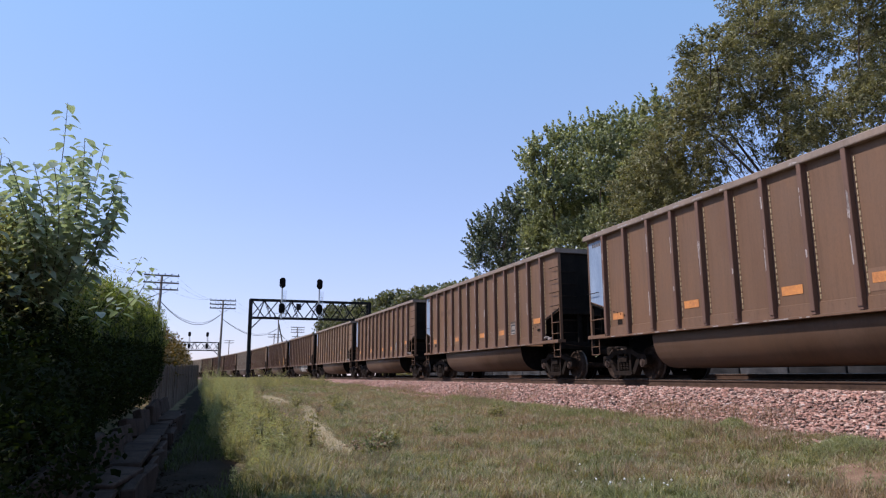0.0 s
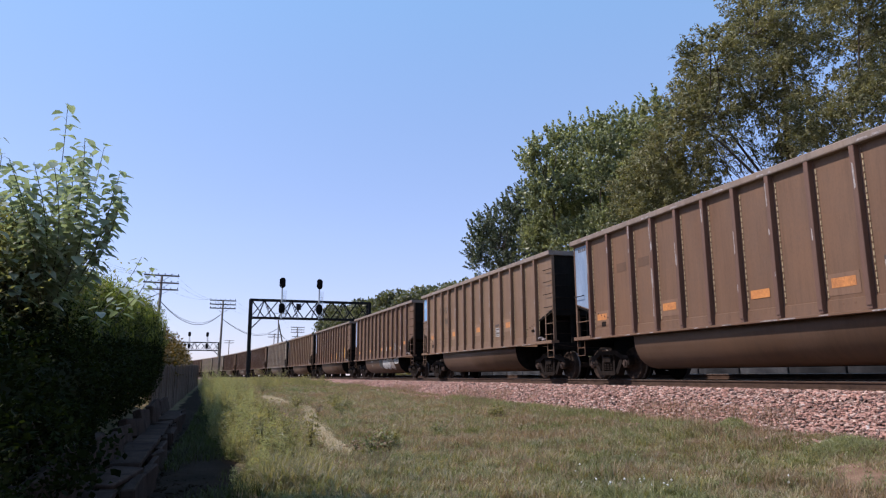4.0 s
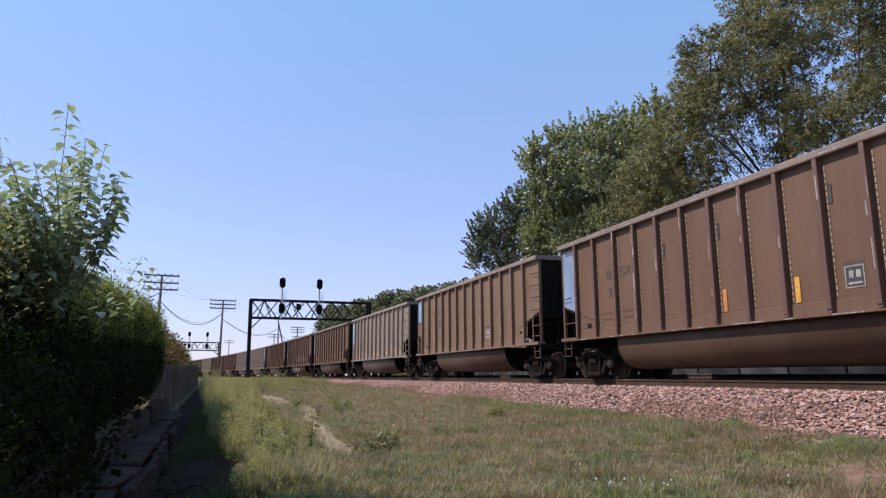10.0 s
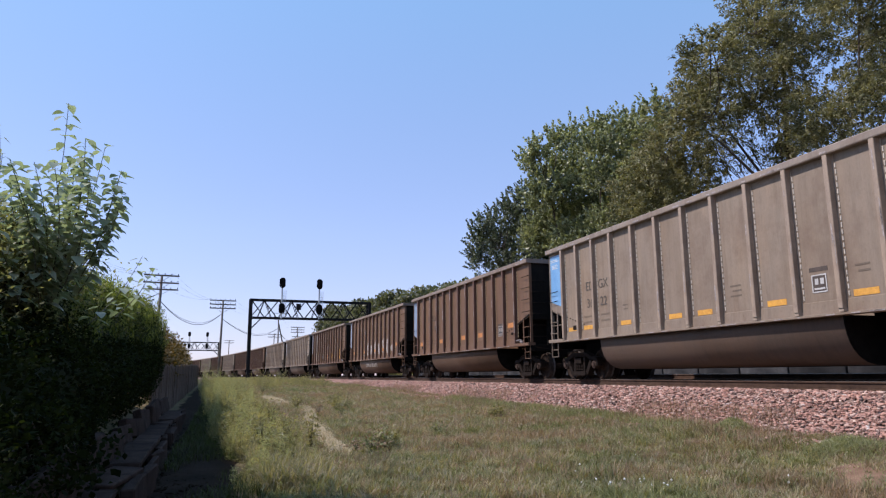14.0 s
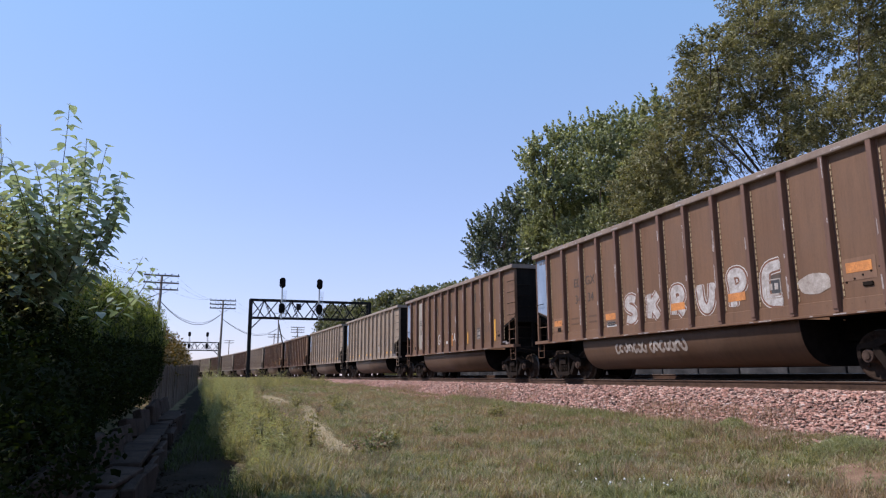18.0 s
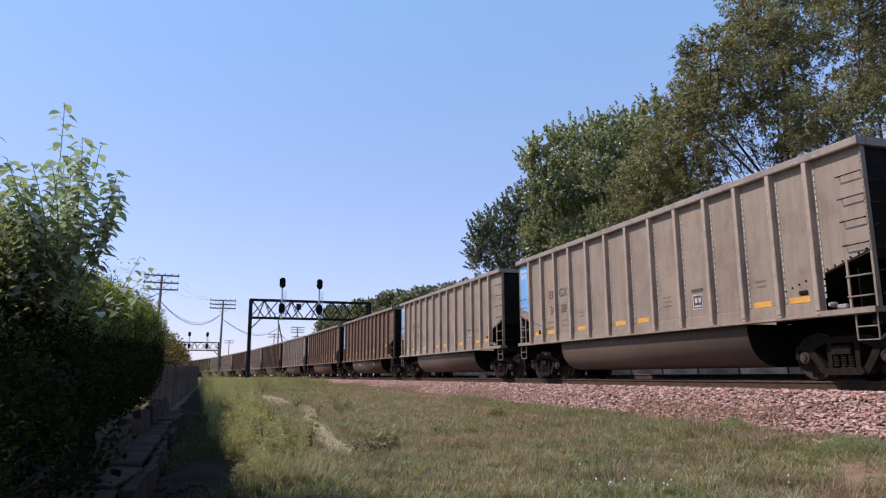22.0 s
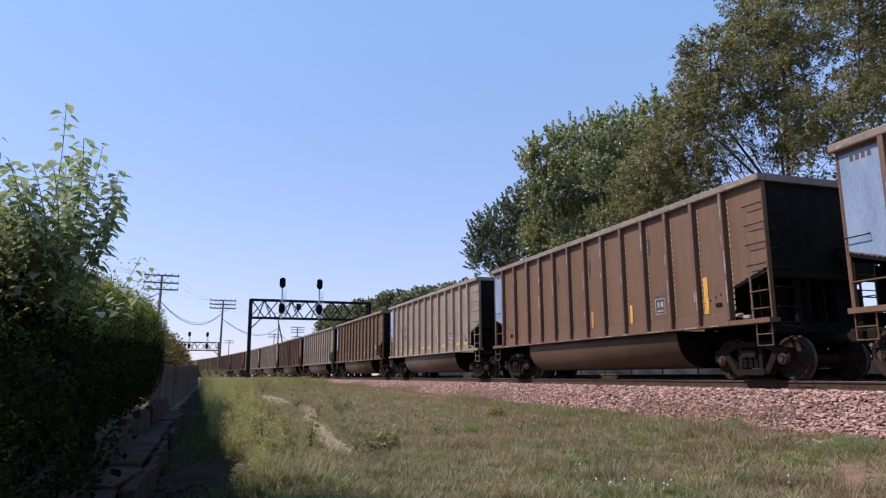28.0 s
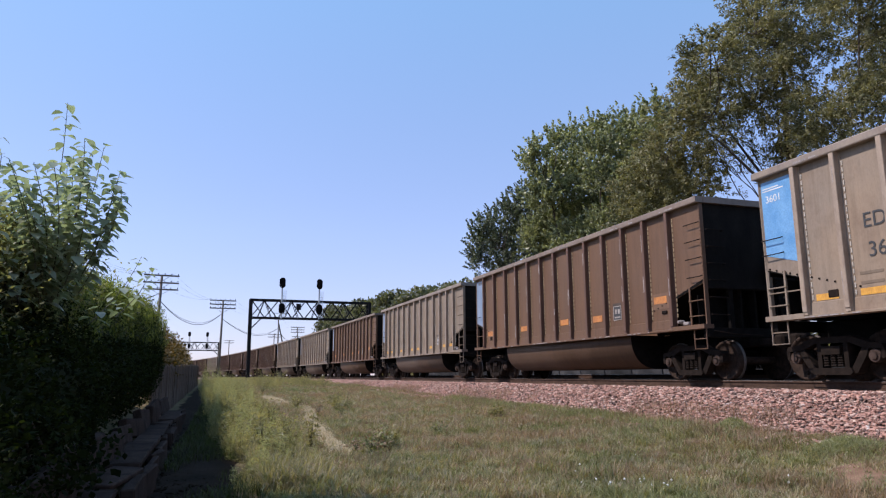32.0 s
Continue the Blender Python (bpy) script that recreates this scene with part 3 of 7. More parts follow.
signal_bridge("signal_bridge", (2.7, 83.9, 0.72), (17.0, 84.7, 0.72), (0.245, 0.555), "black steel truss signal bridge spanning the tracks")
signal_bridge("signal_bridge", (-15.4, 193.3, 0.72), (-1.43, 196.0, 0.72), (0.45, 0.77), "distant black truss signal bridge over the tracks")


# ---- utility poles and wires ----
def utility_pole(x, y, top, arms, lean=0.0, brace=False):
    p = new("utility_pole")
    z0 = ground_z(x, y) - 0.02
    p.matrix_basis = Matrix.Translation((x, y, z0)) @ Matrix.Rotation(radians(lean), 4, "Y")
    h = top - z0
    bm = bmesh.new()
    tube(bm, [(0, 0, -0.3), (0, 0, h * 0.5), (0, 0, h)], 0.17, 10, 0.11)
    part("pole", bm, M_POLE, p, "", True)
    for z in arms:
        bm = bmesh.new()
        box(bm, -1.6, 1.6, -0.2, -0.08, h - z - 0.07, h - z + 0.07, 0.01)
        arm = part("crossarm", bm, M_POLE, p)
        for i in range(6):
            xx = -1.5 + i * 0.6
            bm = bmesh.new()
            lathe(bm, [(h - z + 0.07, 0.02), (h - z + 0.12, 0.02), (h - z + 0.13, 0.05), (h - z + 0.2, 0.045), (h - z + 0.22, 0.02)], "z", 8, (xx, -0.14, 0))
            part("insulator", bm, M_LENS, arm)
        for sg in (-1, 1):
            beam_bm = bmesh.new()
            beam(beam_bm, (sg * 0.75, -0.14, h - z - 0.05), (0, -0.14, h - z - 0.6), 0.03, 0.03)
            part("arm_brace", beam_bm, M_POLE, p)
    if brace:
        bm = bmesh.new()
        tube(bm, [(0.1, 0, h - 1.2), (2.4, 0.5, -0.2)], 0.12, 8)
        part("push_brace", bm, M_POLE, p)
    return tagged(p, "grey timber utility pole with crossarms", "utility pole", "utility poles")


POLES = [(-6.3, 70.9, 11.0, (0.05, 0.75, 1.4), 1.0), (-0.6, 92.5, 11.0, (0.1, 0.6, 1.1), 0.8), (9.9, 137.6, 12.4, (0.1,), -0.6), (16.6, 169.0, 12.9, (0.1, 0.7, 1.3), 0.0), (12.0, 182.0, 12.0, (0.2, 0.9), 0.0), (1.3, 230.0, 12.6, (0.2, 0.9), 0.0), (20.5, 210.0, 13.0, (0.2, 0.9), 0.0)]
for i, (x, y, top, arms, lean) in enumerate(POLES):
    utility_pole(x, y, top, arms, lean, i == 2)


def cable(p, q, sag, r):
    p, q = Vector(p), Vector(q)
    bm = bmesh.new()
    tube(bm, [p.lerp(q, t) - Vector((0, 0, sag * 4 * t * (1 - t))) for t in [i / 16 for i in range(17)]], r, 5)
    return tagged(part("cable", bm, M_WIRE), "dark overhead cable sagging between poles", "cable", "overhead cables")


spots = [(x, y, top) for x, y, top, *_ in POLES[:4]]
spots.insert(0, (-13.0, 45.0, 10.6))
for (x0, y0, t0), (x1, y1, t1) in zip(spots, spots[1:]):
    cable((x0, y0, t0 - 2.3), (x1, y1, t1 - 1.8), 1.9, 0.032)
    cable((x0, y0, t0 - 2.3), (x1, y1, t1 - 1.8), 1.7, 0.022)
    for k, dx in enumerate((-1.4, 0.4, 1.3)):
        cable((x0 + dx, y0, t0 + 0.15), (x1 + dx, y1, t1 + 0.1), 0.9 + 0.1 * k, 0.006)


# ---- fence and low wall along the yards ----
def board_fence():
    f = new("board_fence")
    rnd = random.Random(21)
    bm = bmesh.new()
    prism(bm, [(-0.125, 0.0), (0.125, 0.0), (0.125, 1.56), (0.09, 1.6), (-0.09, 1.6), (-0.125, 1.56)], "x", -0.011, 0.011)
    first = None
    y = 20.3
    while y < 56.0:
        z = lift(y) * 0.85
        m = pose(-1.78 + rnd.uniform(-0.012, 0.012), y, z + rnd.uniform(-0.05, 0.05) - 0.02, rnd.uniform(-1.2, 1.2), rnd.uniform(-0.8, 0.8), rnd.uniform(-3, 3))
        if first is None:
            first = part("board", bm, M_FENCE, f)
            first.matrix_basis = m
        else:
            again("board", first, f, m)
        y += 0.262
    for z in (0.4, 1.25):
        bm = bmesh.new()
        prism(bm, [(-1.87, z), (-1.80, z), (-1.80, z + 0.09), (-1.87, z + 0.09)], "y", 20.2, 56.0)
        part("fence_rail", bm, M_FENCE, f)
    for i in range(13):
        bm = bmesh.new()
        yy = 21.5 + 2.8 * i
        box(bm, -1.97, -1.88, yy, yy + 0.09, lift(yy) - 0.3, lift(yy) + 1.45, 0.006)
        part("fence_post", bm, M_FENCE, f)
    return tagged(f, "weathered grey vertical-board fence beside the path", "fence")


board_fence()


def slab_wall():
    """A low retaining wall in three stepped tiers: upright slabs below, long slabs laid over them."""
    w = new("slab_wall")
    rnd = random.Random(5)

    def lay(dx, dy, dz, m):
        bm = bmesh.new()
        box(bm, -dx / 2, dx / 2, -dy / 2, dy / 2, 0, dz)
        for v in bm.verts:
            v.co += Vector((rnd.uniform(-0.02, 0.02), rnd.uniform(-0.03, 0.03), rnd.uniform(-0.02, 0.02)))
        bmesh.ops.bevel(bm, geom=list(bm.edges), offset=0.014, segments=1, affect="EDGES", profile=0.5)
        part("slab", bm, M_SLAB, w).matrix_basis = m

    # upright facing slabs, a ledge of long flat slabs on them, and leaning slabs set back above
    y = 3.4
    while y < 20.6:
        ln, h = rnd.uniform(0.55, 1.25), rnd.uniform(0.34, 0.42)
        lay(0.10, ln, h, pose(-0.82 - 0.018 * (y - 9) + rnd.uniform(-0.025, 0.025), y + ln / 2, lift(y) - 0.06, rnd.uniform(-3, 3), rnd.uniform(-7, 1), rnd.uniform(-4, 4)))
        y += ln + rnd.uniform(0.0, 0.05)
    y = 3.3
    while y < 20.4:
        ln = rnd.uniform(1.2, 2.4)
        lay(rnd.uniform(0.34, 0.44), ln, rnd.uniform(0.06, 0.09), pose(-1.03 - 0.018 * (y - 9) + rnd.uniform(-0.05, 0.05), y + ln / 2, lift(y) + 0.335, rnd.uniform(-2.5, 2.5), rnd.uniform(-5, 3), rnd.uniform(-3, 3)))
        y += ln + rnd.uniform(-0.02, 0.08)
    for back, z, tilt in ((0.32, 0.40, -9),):
        y = 3.2 + back
        while y < 19.8:
            ln, h = rnd.uniform(1.2, 2.3), rnd.uniform(0.28, 0.38)
            if rnd.random() > 0.08:
                lay(0.13, ln, h, pose(-0.92 - back - 0.018 * (y - 9) + rnd.uniform(-0.06, 0.06), y + ln / 2, lift(y) + z - 0.03, rnd.uniform(-4, 4), tilt + rnd.uniform(-12, 4), rnd.uniform(-3.5, 3.5)))
            y += ln + rnd.uniform(0.0, 0.10)
    return tagged(w, "low stepped retaining wall of broken slabs, shade in their colour", "low wall")


slab_wall()


# ---- plants ----
def leaf_faces(rng, centres, size, aspect=0.6, droop=0.4):
    """A leaf at each place, a kite of four corners turned at random."""
    n = len(centres)
    az = rng.uniform(0, 2 * np.pi, n)
    el = rng.normal(-droop, 0.55, n)
    d = np.stack([np.cos(az) * np.cos(el), np.sin(az) * np.cos(el), np.sin(el)], 1)
    r = rng.normal(size=(n, 3)) * 0.75 + np.array([-0.35, 0.1, 0.9])
    side = np.cross(d, r)
    side /= np.linalg.norm(side, axis=1)[:, None] + 1e-9
    L = (size * rng.uniform(0.6, 1.35, n))[:, None]
    W = L * aspect * 0.5
    return np.stack([centres - d * L * 0.5, centres + side * W - d * L * 0.05, centres + d * L * 0.5, centres - side * W - d * L * 0.05], 1)


def limb_tree(rng, height, spread, trunk_r, crown_low, tips_want, lean=(0, 0), reach=0.62):
    """Trunk and forking limbs. Returns the bmesh and the twigs' ends with their sizes."""
    bm = bmesh.new()
    tips = []
    top = Vector((lean[0], lean[1], height * 0.86))
    trunk = [Vector((0, 0, -0.3))]
    for i in range(1, 7):
        t = i / 6
        trunk.append(top * t + Vector((rng.normal(0, 0.12), rng.normal(0, 0.12), 0)) * height * 0.05)
    tube(bm, trunk, trunk_r, 9, trunk_r * 0.22)
    limbs = int(tips_want ** 0.5) + 4
    for i in range(limbs):
        t = crown_low + (0.98 - crown_low) * (i + rng.random()) / limbs
        k = min(int(t * 6), 5)
        p = trunk[k].lerp(trunk[k + 1], t * 6 - k)
        az = i * 2.4 + rng.normal(0, 0.4)
        out = spread * (1.0 - 0.62 * max(0.0, (t - crown_low) / (1 - crown_low)) ** 1.6) * rng.uniform(0.7, 1.05)
        rise = out * rng.uniform(0.25, 0.9) * reach + (1 - t) * height * 0.10
        q = p + Vector((math.cos(az) * out, math.sin(az) * out, rise))
        m1 = p.lerp(q, 0.5) + Vector((rng.normal(0, 0.1), rng.normal(0, 0.1), 0.06 * out))
        tube(bm, [p, m1, q], trunk_r * 0.34 * (1.1 - 0.5 * t), 6, trunk_r * 0.05)
        tips.append(q)
        for j in range(max(3, tips_want // limbs)):
            f = 0.35 + 0.6 * rng.random()
            b = p.lerp(m1, f * 2) if f < 0.5 else m1.lerp(q, f * 2 - 1)
            e = b + Vector((rng.normal(0, 1), rng.normal(0, 1), rng.normal(0.35, 0.7))).normalized() * out * rng.uniform(0.22, 0.5)
            tube(bm, [b, b.lerp(e, 0.5) + Vector((0, 0, 0.08 * out)), e], trunk_r * 0.09, 4, trunk_r * 0.02)
            tips.append(e)
    tips.append(top)
    return bm, tips


def tree(name, x, y, z, height, spread, trunk_r, leaves, leaf_size, clump, mat, seed, label, crown_low=0.25, tips_want=70, aspect=0.65, droop=0.4, flat=0.75, reach=0.62, lean=(0, 0)):
    rng = np.random.default_rng(seed)
    t = new(name)
    t.matrix_basis = Matrix.Translation((x, y, z))
    bm, tips = limb_tree(rng, height, spread, trunk_r, crown_low, tips_want, lean, reach)
    part("trunk", bm, M_BARK, t)
    T = np.array([tuple(p) for p in tips])
    per = rng.multinomial(leaves, rng.dirichlet(np.ones(len(T)) * 3.0))
    C = np.repeat(T, per, axis=0)
    R = rng.normal(size=(len(C), 3))
    R /= np.linalg.norm(R, axis=1)[:, None]
    size = np.repeat(clump * rng.uniform(0.6, 1.3, len(T)), per)[:, None]
    C = C + R * size * (rng.random((len(C), 1)) ** 0.45) * np.array([1, 1, flat])
    quads("crown", leaf_faces(rng, C, leaf_size, aspect, droop), mat, t)
    return tagged(t, label, "tree", "trees behind the track")


def sprays(rng, lobes, per_area, kind, clear=0.0):
    """Axes of leafy sprays over rounded boughs: feet, directions and lengths, most on the outer and upper side."""
    feet, ways, spans = [], [], []
    mid = np.array([(x, y) for x, y, _, _ in lobes]).mean(0)
    for x, y, z, r in lobes:
        n = max(8, int(per_area * r * r))
        d = rng.normal(size=(n, 3))
        d /= np.linalg.norm(d, axis=1)[:, None]
        out = np.array([x - mid[0], y - mid[1], 0.0])
        d += 0.35 * out / (np.linalg.norm(out) + 1.0) + np.array([0, 0, 0.22])
        d /= np.linalg.norm(d, axis=1)[:, None]
        stretch = np.array([1.05, 1.05, 0.95]) * rng.uniform(0.9, 1.1, 3)
        feet.append(np.array([x, y, z]) + d * stretch * r * (rng.uniform(0.18, 0.58, (n, 1)) if kind == "upright" else rng.uniform(0.4, 1.0, (n, 1))))
        if kind == "upright":
            w = d * 0.75 + np.array([0, 0, 0.8]) + rng.normal(0, 0.22, (n, 3))
        else:
            w = d * np.array([1.0, 1.0, 0.55]) + np.array([0, 0, 0.12]) + rng.normal(0, 0.35, (n, 3))
        ways.append(w / np.linalg.norm(w, axis=1)[:, None])
        spans.append(rng.uniform(0.55, 1.25, n))
    F, W, S = np.concatenate(feet), np.concatenate(ways), np.concatenate(spans)
    if clear:
        gap = np.array([noise.noise((q[0] * 0.55, q[1] * 0.55, q[2] * 0.55)) for q in F])
        keep = gap > -clear
        F, W, S = F[keep], W[keep], S[keep]
    return F, W, S


def bough_tree(name, x, y, z, fork, trunk_r, lobes, per_area, leaves, leaf_size, span, width, kind, mat, seed, label, aspect=0.6, clear=0.0, sag=0.0):
    """A tree of rounded boughs: trunk, a limb to each bough, twigs through it, and leafy sprays over it. lobes: (x, y, z, radius) from the foot."""
    rng = np.random.default_rng(seed)
    t = new(name)
    t.matrix_basis = Matrix.Translation((x, y, z))
    bm = bmesh.new()
    top = Vector((fork[0], fork[1], fork[2]))
    tube(bm, [(0, 0, -0.4), tuple(top * 0.5 + Vector((0.15, 0.1, 0))), tuple(top)], trunk_r, 10, trunk_r * 0.7)
    # main limbs to the boughs that stand widest apart; the others fork off the nearest of them
    B = [Vector(q[:3]) for q in lobes]
    mains = [max(range(len(B)), key=lambda i: (B[i] - top).length)]
    while len(mains) < min(5, len(B)):
        mains.append(max(range(len(B)), key=lambda i: min((B[i] - B[k]).length for k in mains)))
    bends = {}
    for i in mains + [i for i in range(len(B)) if i not in mains]:
        c, r = B[i], lobes[i][3]
        if i in mains:
            f = top if c.z > fork[2] + 0.6 else top * max(0.15, (c.z - 1.5) / fork[2])
            thick = trunk_r * 0.25
        else:
            f = min((p for path in bends.values() for p in path), key=lambda p: (p - c).length)
            thick = trunk_r * 0.13
        side = Vector(rng.normal(size=3)) * 0.07 * (c - f).length
        m = f.lerp(c, 0.5) + side + Vector((0, 0, 0.06 * (c - f).length))
        if i in mains:
            bends[i] = [f.lerp(m, 0.7), m, m.lerp(c, 0.5)]
        tube(bm, [f, f.lerp(m, 0.5) + side * 0.4, m, m.lerp(c, 0.6), c], thick, 6, 0.018)
        for k in range(int(3 + 2 * r)):
            d = Vector(rng.normal(size=3)).normalized()
            e = c + Vector((d.x, d.y, d.z * 0.8 + 0.15)) * r * rng.uniform(0.6, 1.0)
            b = m.lerp(c, rng.uniform(0.3, 1.0))
            tube(bm, [b, b.lerp(e, 0.5) + Vector((0, 0, 0.1 * r)), e], 0.024, 4, 0.008)
    part("trunk", bm, M_BARK, t)
    F, W, S = sprays(rng, lobes, per_area, kind, clear)
    n = len(F)
    u = rng.random((n, leaves, 1)) ** 0.8
    R = rng.normal(size=(n, leaves, 3)) * (width * (1.05 - 0.8 * u))
    C = F[:, None] + W[:, None] * (u * span * S[:, None, None]) + R - np.array([0, 0, 1.0]) * sag * u * u
    C = C.reshape(-1, 3)
    D = np.repeat(W, leaves, axis=0) * 0.8 + rng.normal(0, 0.6, (n * leaves, 3)) + np.array([0, 0, -0.15])
    D /= np.linalg.norm(D, axis=1)[:, None]
    side = np.cross(D, rng.normal(size=(n * leaves, 3)) * 0.7 + np.array([-0.4, 0.1, 0.8]))
    side /= np.linalg.norm(side, axis=1)[:, None] + 1e-9
    L = (leaf_size * rng.uniform(0.6, 1.35, n * leaves))[:, None]
    V = L * aspect * 0.5
    quads("crown", np.stack([C - D * L * 0.5, C + side * V - D * L * 0.05, C + D * L * 0.5, C - side * V - D * L * 0.05], 1), mat, t)
    return tagged(t, label, "tree", "trees behind the track")


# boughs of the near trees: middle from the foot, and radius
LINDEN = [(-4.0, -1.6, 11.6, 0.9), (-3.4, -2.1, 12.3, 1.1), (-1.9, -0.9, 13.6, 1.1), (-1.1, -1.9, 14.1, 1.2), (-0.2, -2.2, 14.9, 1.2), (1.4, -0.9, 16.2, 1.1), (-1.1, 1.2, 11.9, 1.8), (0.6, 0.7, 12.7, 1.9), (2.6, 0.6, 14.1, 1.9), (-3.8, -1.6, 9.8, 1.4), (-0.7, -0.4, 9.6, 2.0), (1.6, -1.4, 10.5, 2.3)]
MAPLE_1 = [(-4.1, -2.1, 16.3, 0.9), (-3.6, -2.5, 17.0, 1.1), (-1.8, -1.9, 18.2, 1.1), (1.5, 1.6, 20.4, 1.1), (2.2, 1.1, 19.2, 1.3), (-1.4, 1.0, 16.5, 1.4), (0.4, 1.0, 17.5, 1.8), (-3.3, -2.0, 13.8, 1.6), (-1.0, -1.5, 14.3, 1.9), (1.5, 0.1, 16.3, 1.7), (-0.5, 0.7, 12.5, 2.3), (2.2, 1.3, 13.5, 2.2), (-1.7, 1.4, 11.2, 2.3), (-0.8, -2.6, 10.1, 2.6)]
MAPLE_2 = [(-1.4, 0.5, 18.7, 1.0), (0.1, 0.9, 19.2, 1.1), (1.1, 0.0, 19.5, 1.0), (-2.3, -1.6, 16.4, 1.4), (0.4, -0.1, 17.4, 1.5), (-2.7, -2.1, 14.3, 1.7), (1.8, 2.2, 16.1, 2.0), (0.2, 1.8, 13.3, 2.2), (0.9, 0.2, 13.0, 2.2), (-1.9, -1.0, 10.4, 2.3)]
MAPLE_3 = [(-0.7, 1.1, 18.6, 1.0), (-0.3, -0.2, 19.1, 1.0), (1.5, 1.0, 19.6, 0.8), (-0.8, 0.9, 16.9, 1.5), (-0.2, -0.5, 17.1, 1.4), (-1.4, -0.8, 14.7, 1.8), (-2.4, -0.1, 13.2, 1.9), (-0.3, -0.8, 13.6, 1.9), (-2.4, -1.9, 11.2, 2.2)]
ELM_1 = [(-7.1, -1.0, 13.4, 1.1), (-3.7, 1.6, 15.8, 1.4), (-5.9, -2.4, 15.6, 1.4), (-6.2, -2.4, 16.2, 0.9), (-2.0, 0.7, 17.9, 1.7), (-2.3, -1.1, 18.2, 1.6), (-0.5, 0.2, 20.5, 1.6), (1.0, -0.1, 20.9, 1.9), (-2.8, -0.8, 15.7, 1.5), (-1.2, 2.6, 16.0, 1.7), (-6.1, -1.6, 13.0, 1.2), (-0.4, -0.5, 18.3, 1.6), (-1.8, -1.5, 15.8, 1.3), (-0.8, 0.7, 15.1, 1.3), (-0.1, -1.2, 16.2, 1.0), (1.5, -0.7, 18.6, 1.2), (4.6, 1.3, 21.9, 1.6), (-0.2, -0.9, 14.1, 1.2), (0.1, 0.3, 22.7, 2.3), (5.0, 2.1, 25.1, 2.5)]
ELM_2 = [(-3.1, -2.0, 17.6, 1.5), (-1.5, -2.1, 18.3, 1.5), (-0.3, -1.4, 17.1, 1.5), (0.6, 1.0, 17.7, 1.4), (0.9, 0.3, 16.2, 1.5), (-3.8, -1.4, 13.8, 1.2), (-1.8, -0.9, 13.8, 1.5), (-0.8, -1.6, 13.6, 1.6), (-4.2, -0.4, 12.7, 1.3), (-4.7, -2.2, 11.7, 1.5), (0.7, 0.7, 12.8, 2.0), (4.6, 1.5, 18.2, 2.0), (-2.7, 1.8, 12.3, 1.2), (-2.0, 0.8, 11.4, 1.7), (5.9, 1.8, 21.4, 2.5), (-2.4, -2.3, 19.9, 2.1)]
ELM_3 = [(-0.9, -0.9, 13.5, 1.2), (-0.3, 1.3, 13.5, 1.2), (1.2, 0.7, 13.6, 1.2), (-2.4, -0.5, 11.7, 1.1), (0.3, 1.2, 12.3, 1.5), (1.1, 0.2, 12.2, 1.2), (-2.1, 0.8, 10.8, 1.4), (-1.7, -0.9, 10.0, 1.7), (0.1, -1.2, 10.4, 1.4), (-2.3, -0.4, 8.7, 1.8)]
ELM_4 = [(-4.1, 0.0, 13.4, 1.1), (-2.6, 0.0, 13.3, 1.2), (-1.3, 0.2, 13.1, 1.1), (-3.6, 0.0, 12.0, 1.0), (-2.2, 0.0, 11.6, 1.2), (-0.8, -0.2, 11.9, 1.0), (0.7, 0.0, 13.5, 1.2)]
MAPLE = "tall dense maple tree with upright leafy sprays"
ELM = "large feathery elm tree, dark limbs and sky gaps"
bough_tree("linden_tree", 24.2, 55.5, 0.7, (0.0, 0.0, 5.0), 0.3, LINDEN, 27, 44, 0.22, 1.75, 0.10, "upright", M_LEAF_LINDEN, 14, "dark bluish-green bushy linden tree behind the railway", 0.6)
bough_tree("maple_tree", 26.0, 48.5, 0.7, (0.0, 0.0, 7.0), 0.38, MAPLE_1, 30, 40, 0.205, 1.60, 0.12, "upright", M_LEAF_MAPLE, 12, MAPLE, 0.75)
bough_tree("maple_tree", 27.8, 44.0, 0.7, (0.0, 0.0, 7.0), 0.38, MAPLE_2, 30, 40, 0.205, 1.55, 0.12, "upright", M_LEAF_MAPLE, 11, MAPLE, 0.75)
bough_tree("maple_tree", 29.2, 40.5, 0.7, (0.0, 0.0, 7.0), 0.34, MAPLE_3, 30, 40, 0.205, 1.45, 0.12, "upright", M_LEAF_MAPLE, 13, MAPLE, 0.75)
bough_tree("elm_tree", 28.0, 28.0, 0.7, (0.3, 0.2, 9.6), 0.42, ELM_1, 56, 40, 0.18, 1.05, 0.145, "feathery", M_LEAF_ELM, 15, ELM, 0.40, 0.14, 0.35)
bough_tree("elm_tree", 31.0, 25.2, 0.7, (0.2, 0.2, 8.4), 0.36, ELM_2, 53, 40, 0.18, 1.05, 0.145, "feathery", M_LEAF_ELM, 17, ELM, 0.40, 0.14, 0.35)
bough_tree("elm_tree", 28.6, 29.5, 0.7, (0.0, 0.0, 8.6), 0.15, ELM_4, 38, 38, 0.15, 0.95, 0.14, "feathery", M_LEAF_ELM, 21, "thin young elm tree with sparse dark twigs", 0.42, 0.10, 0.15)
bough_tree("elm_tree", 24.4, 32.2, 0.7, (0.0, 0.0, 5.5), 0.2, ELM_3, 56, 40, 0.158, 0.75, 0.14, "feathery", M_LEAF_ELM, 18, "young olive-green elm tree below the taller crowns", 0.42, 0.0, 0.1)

rnd_far = random.Random(77)
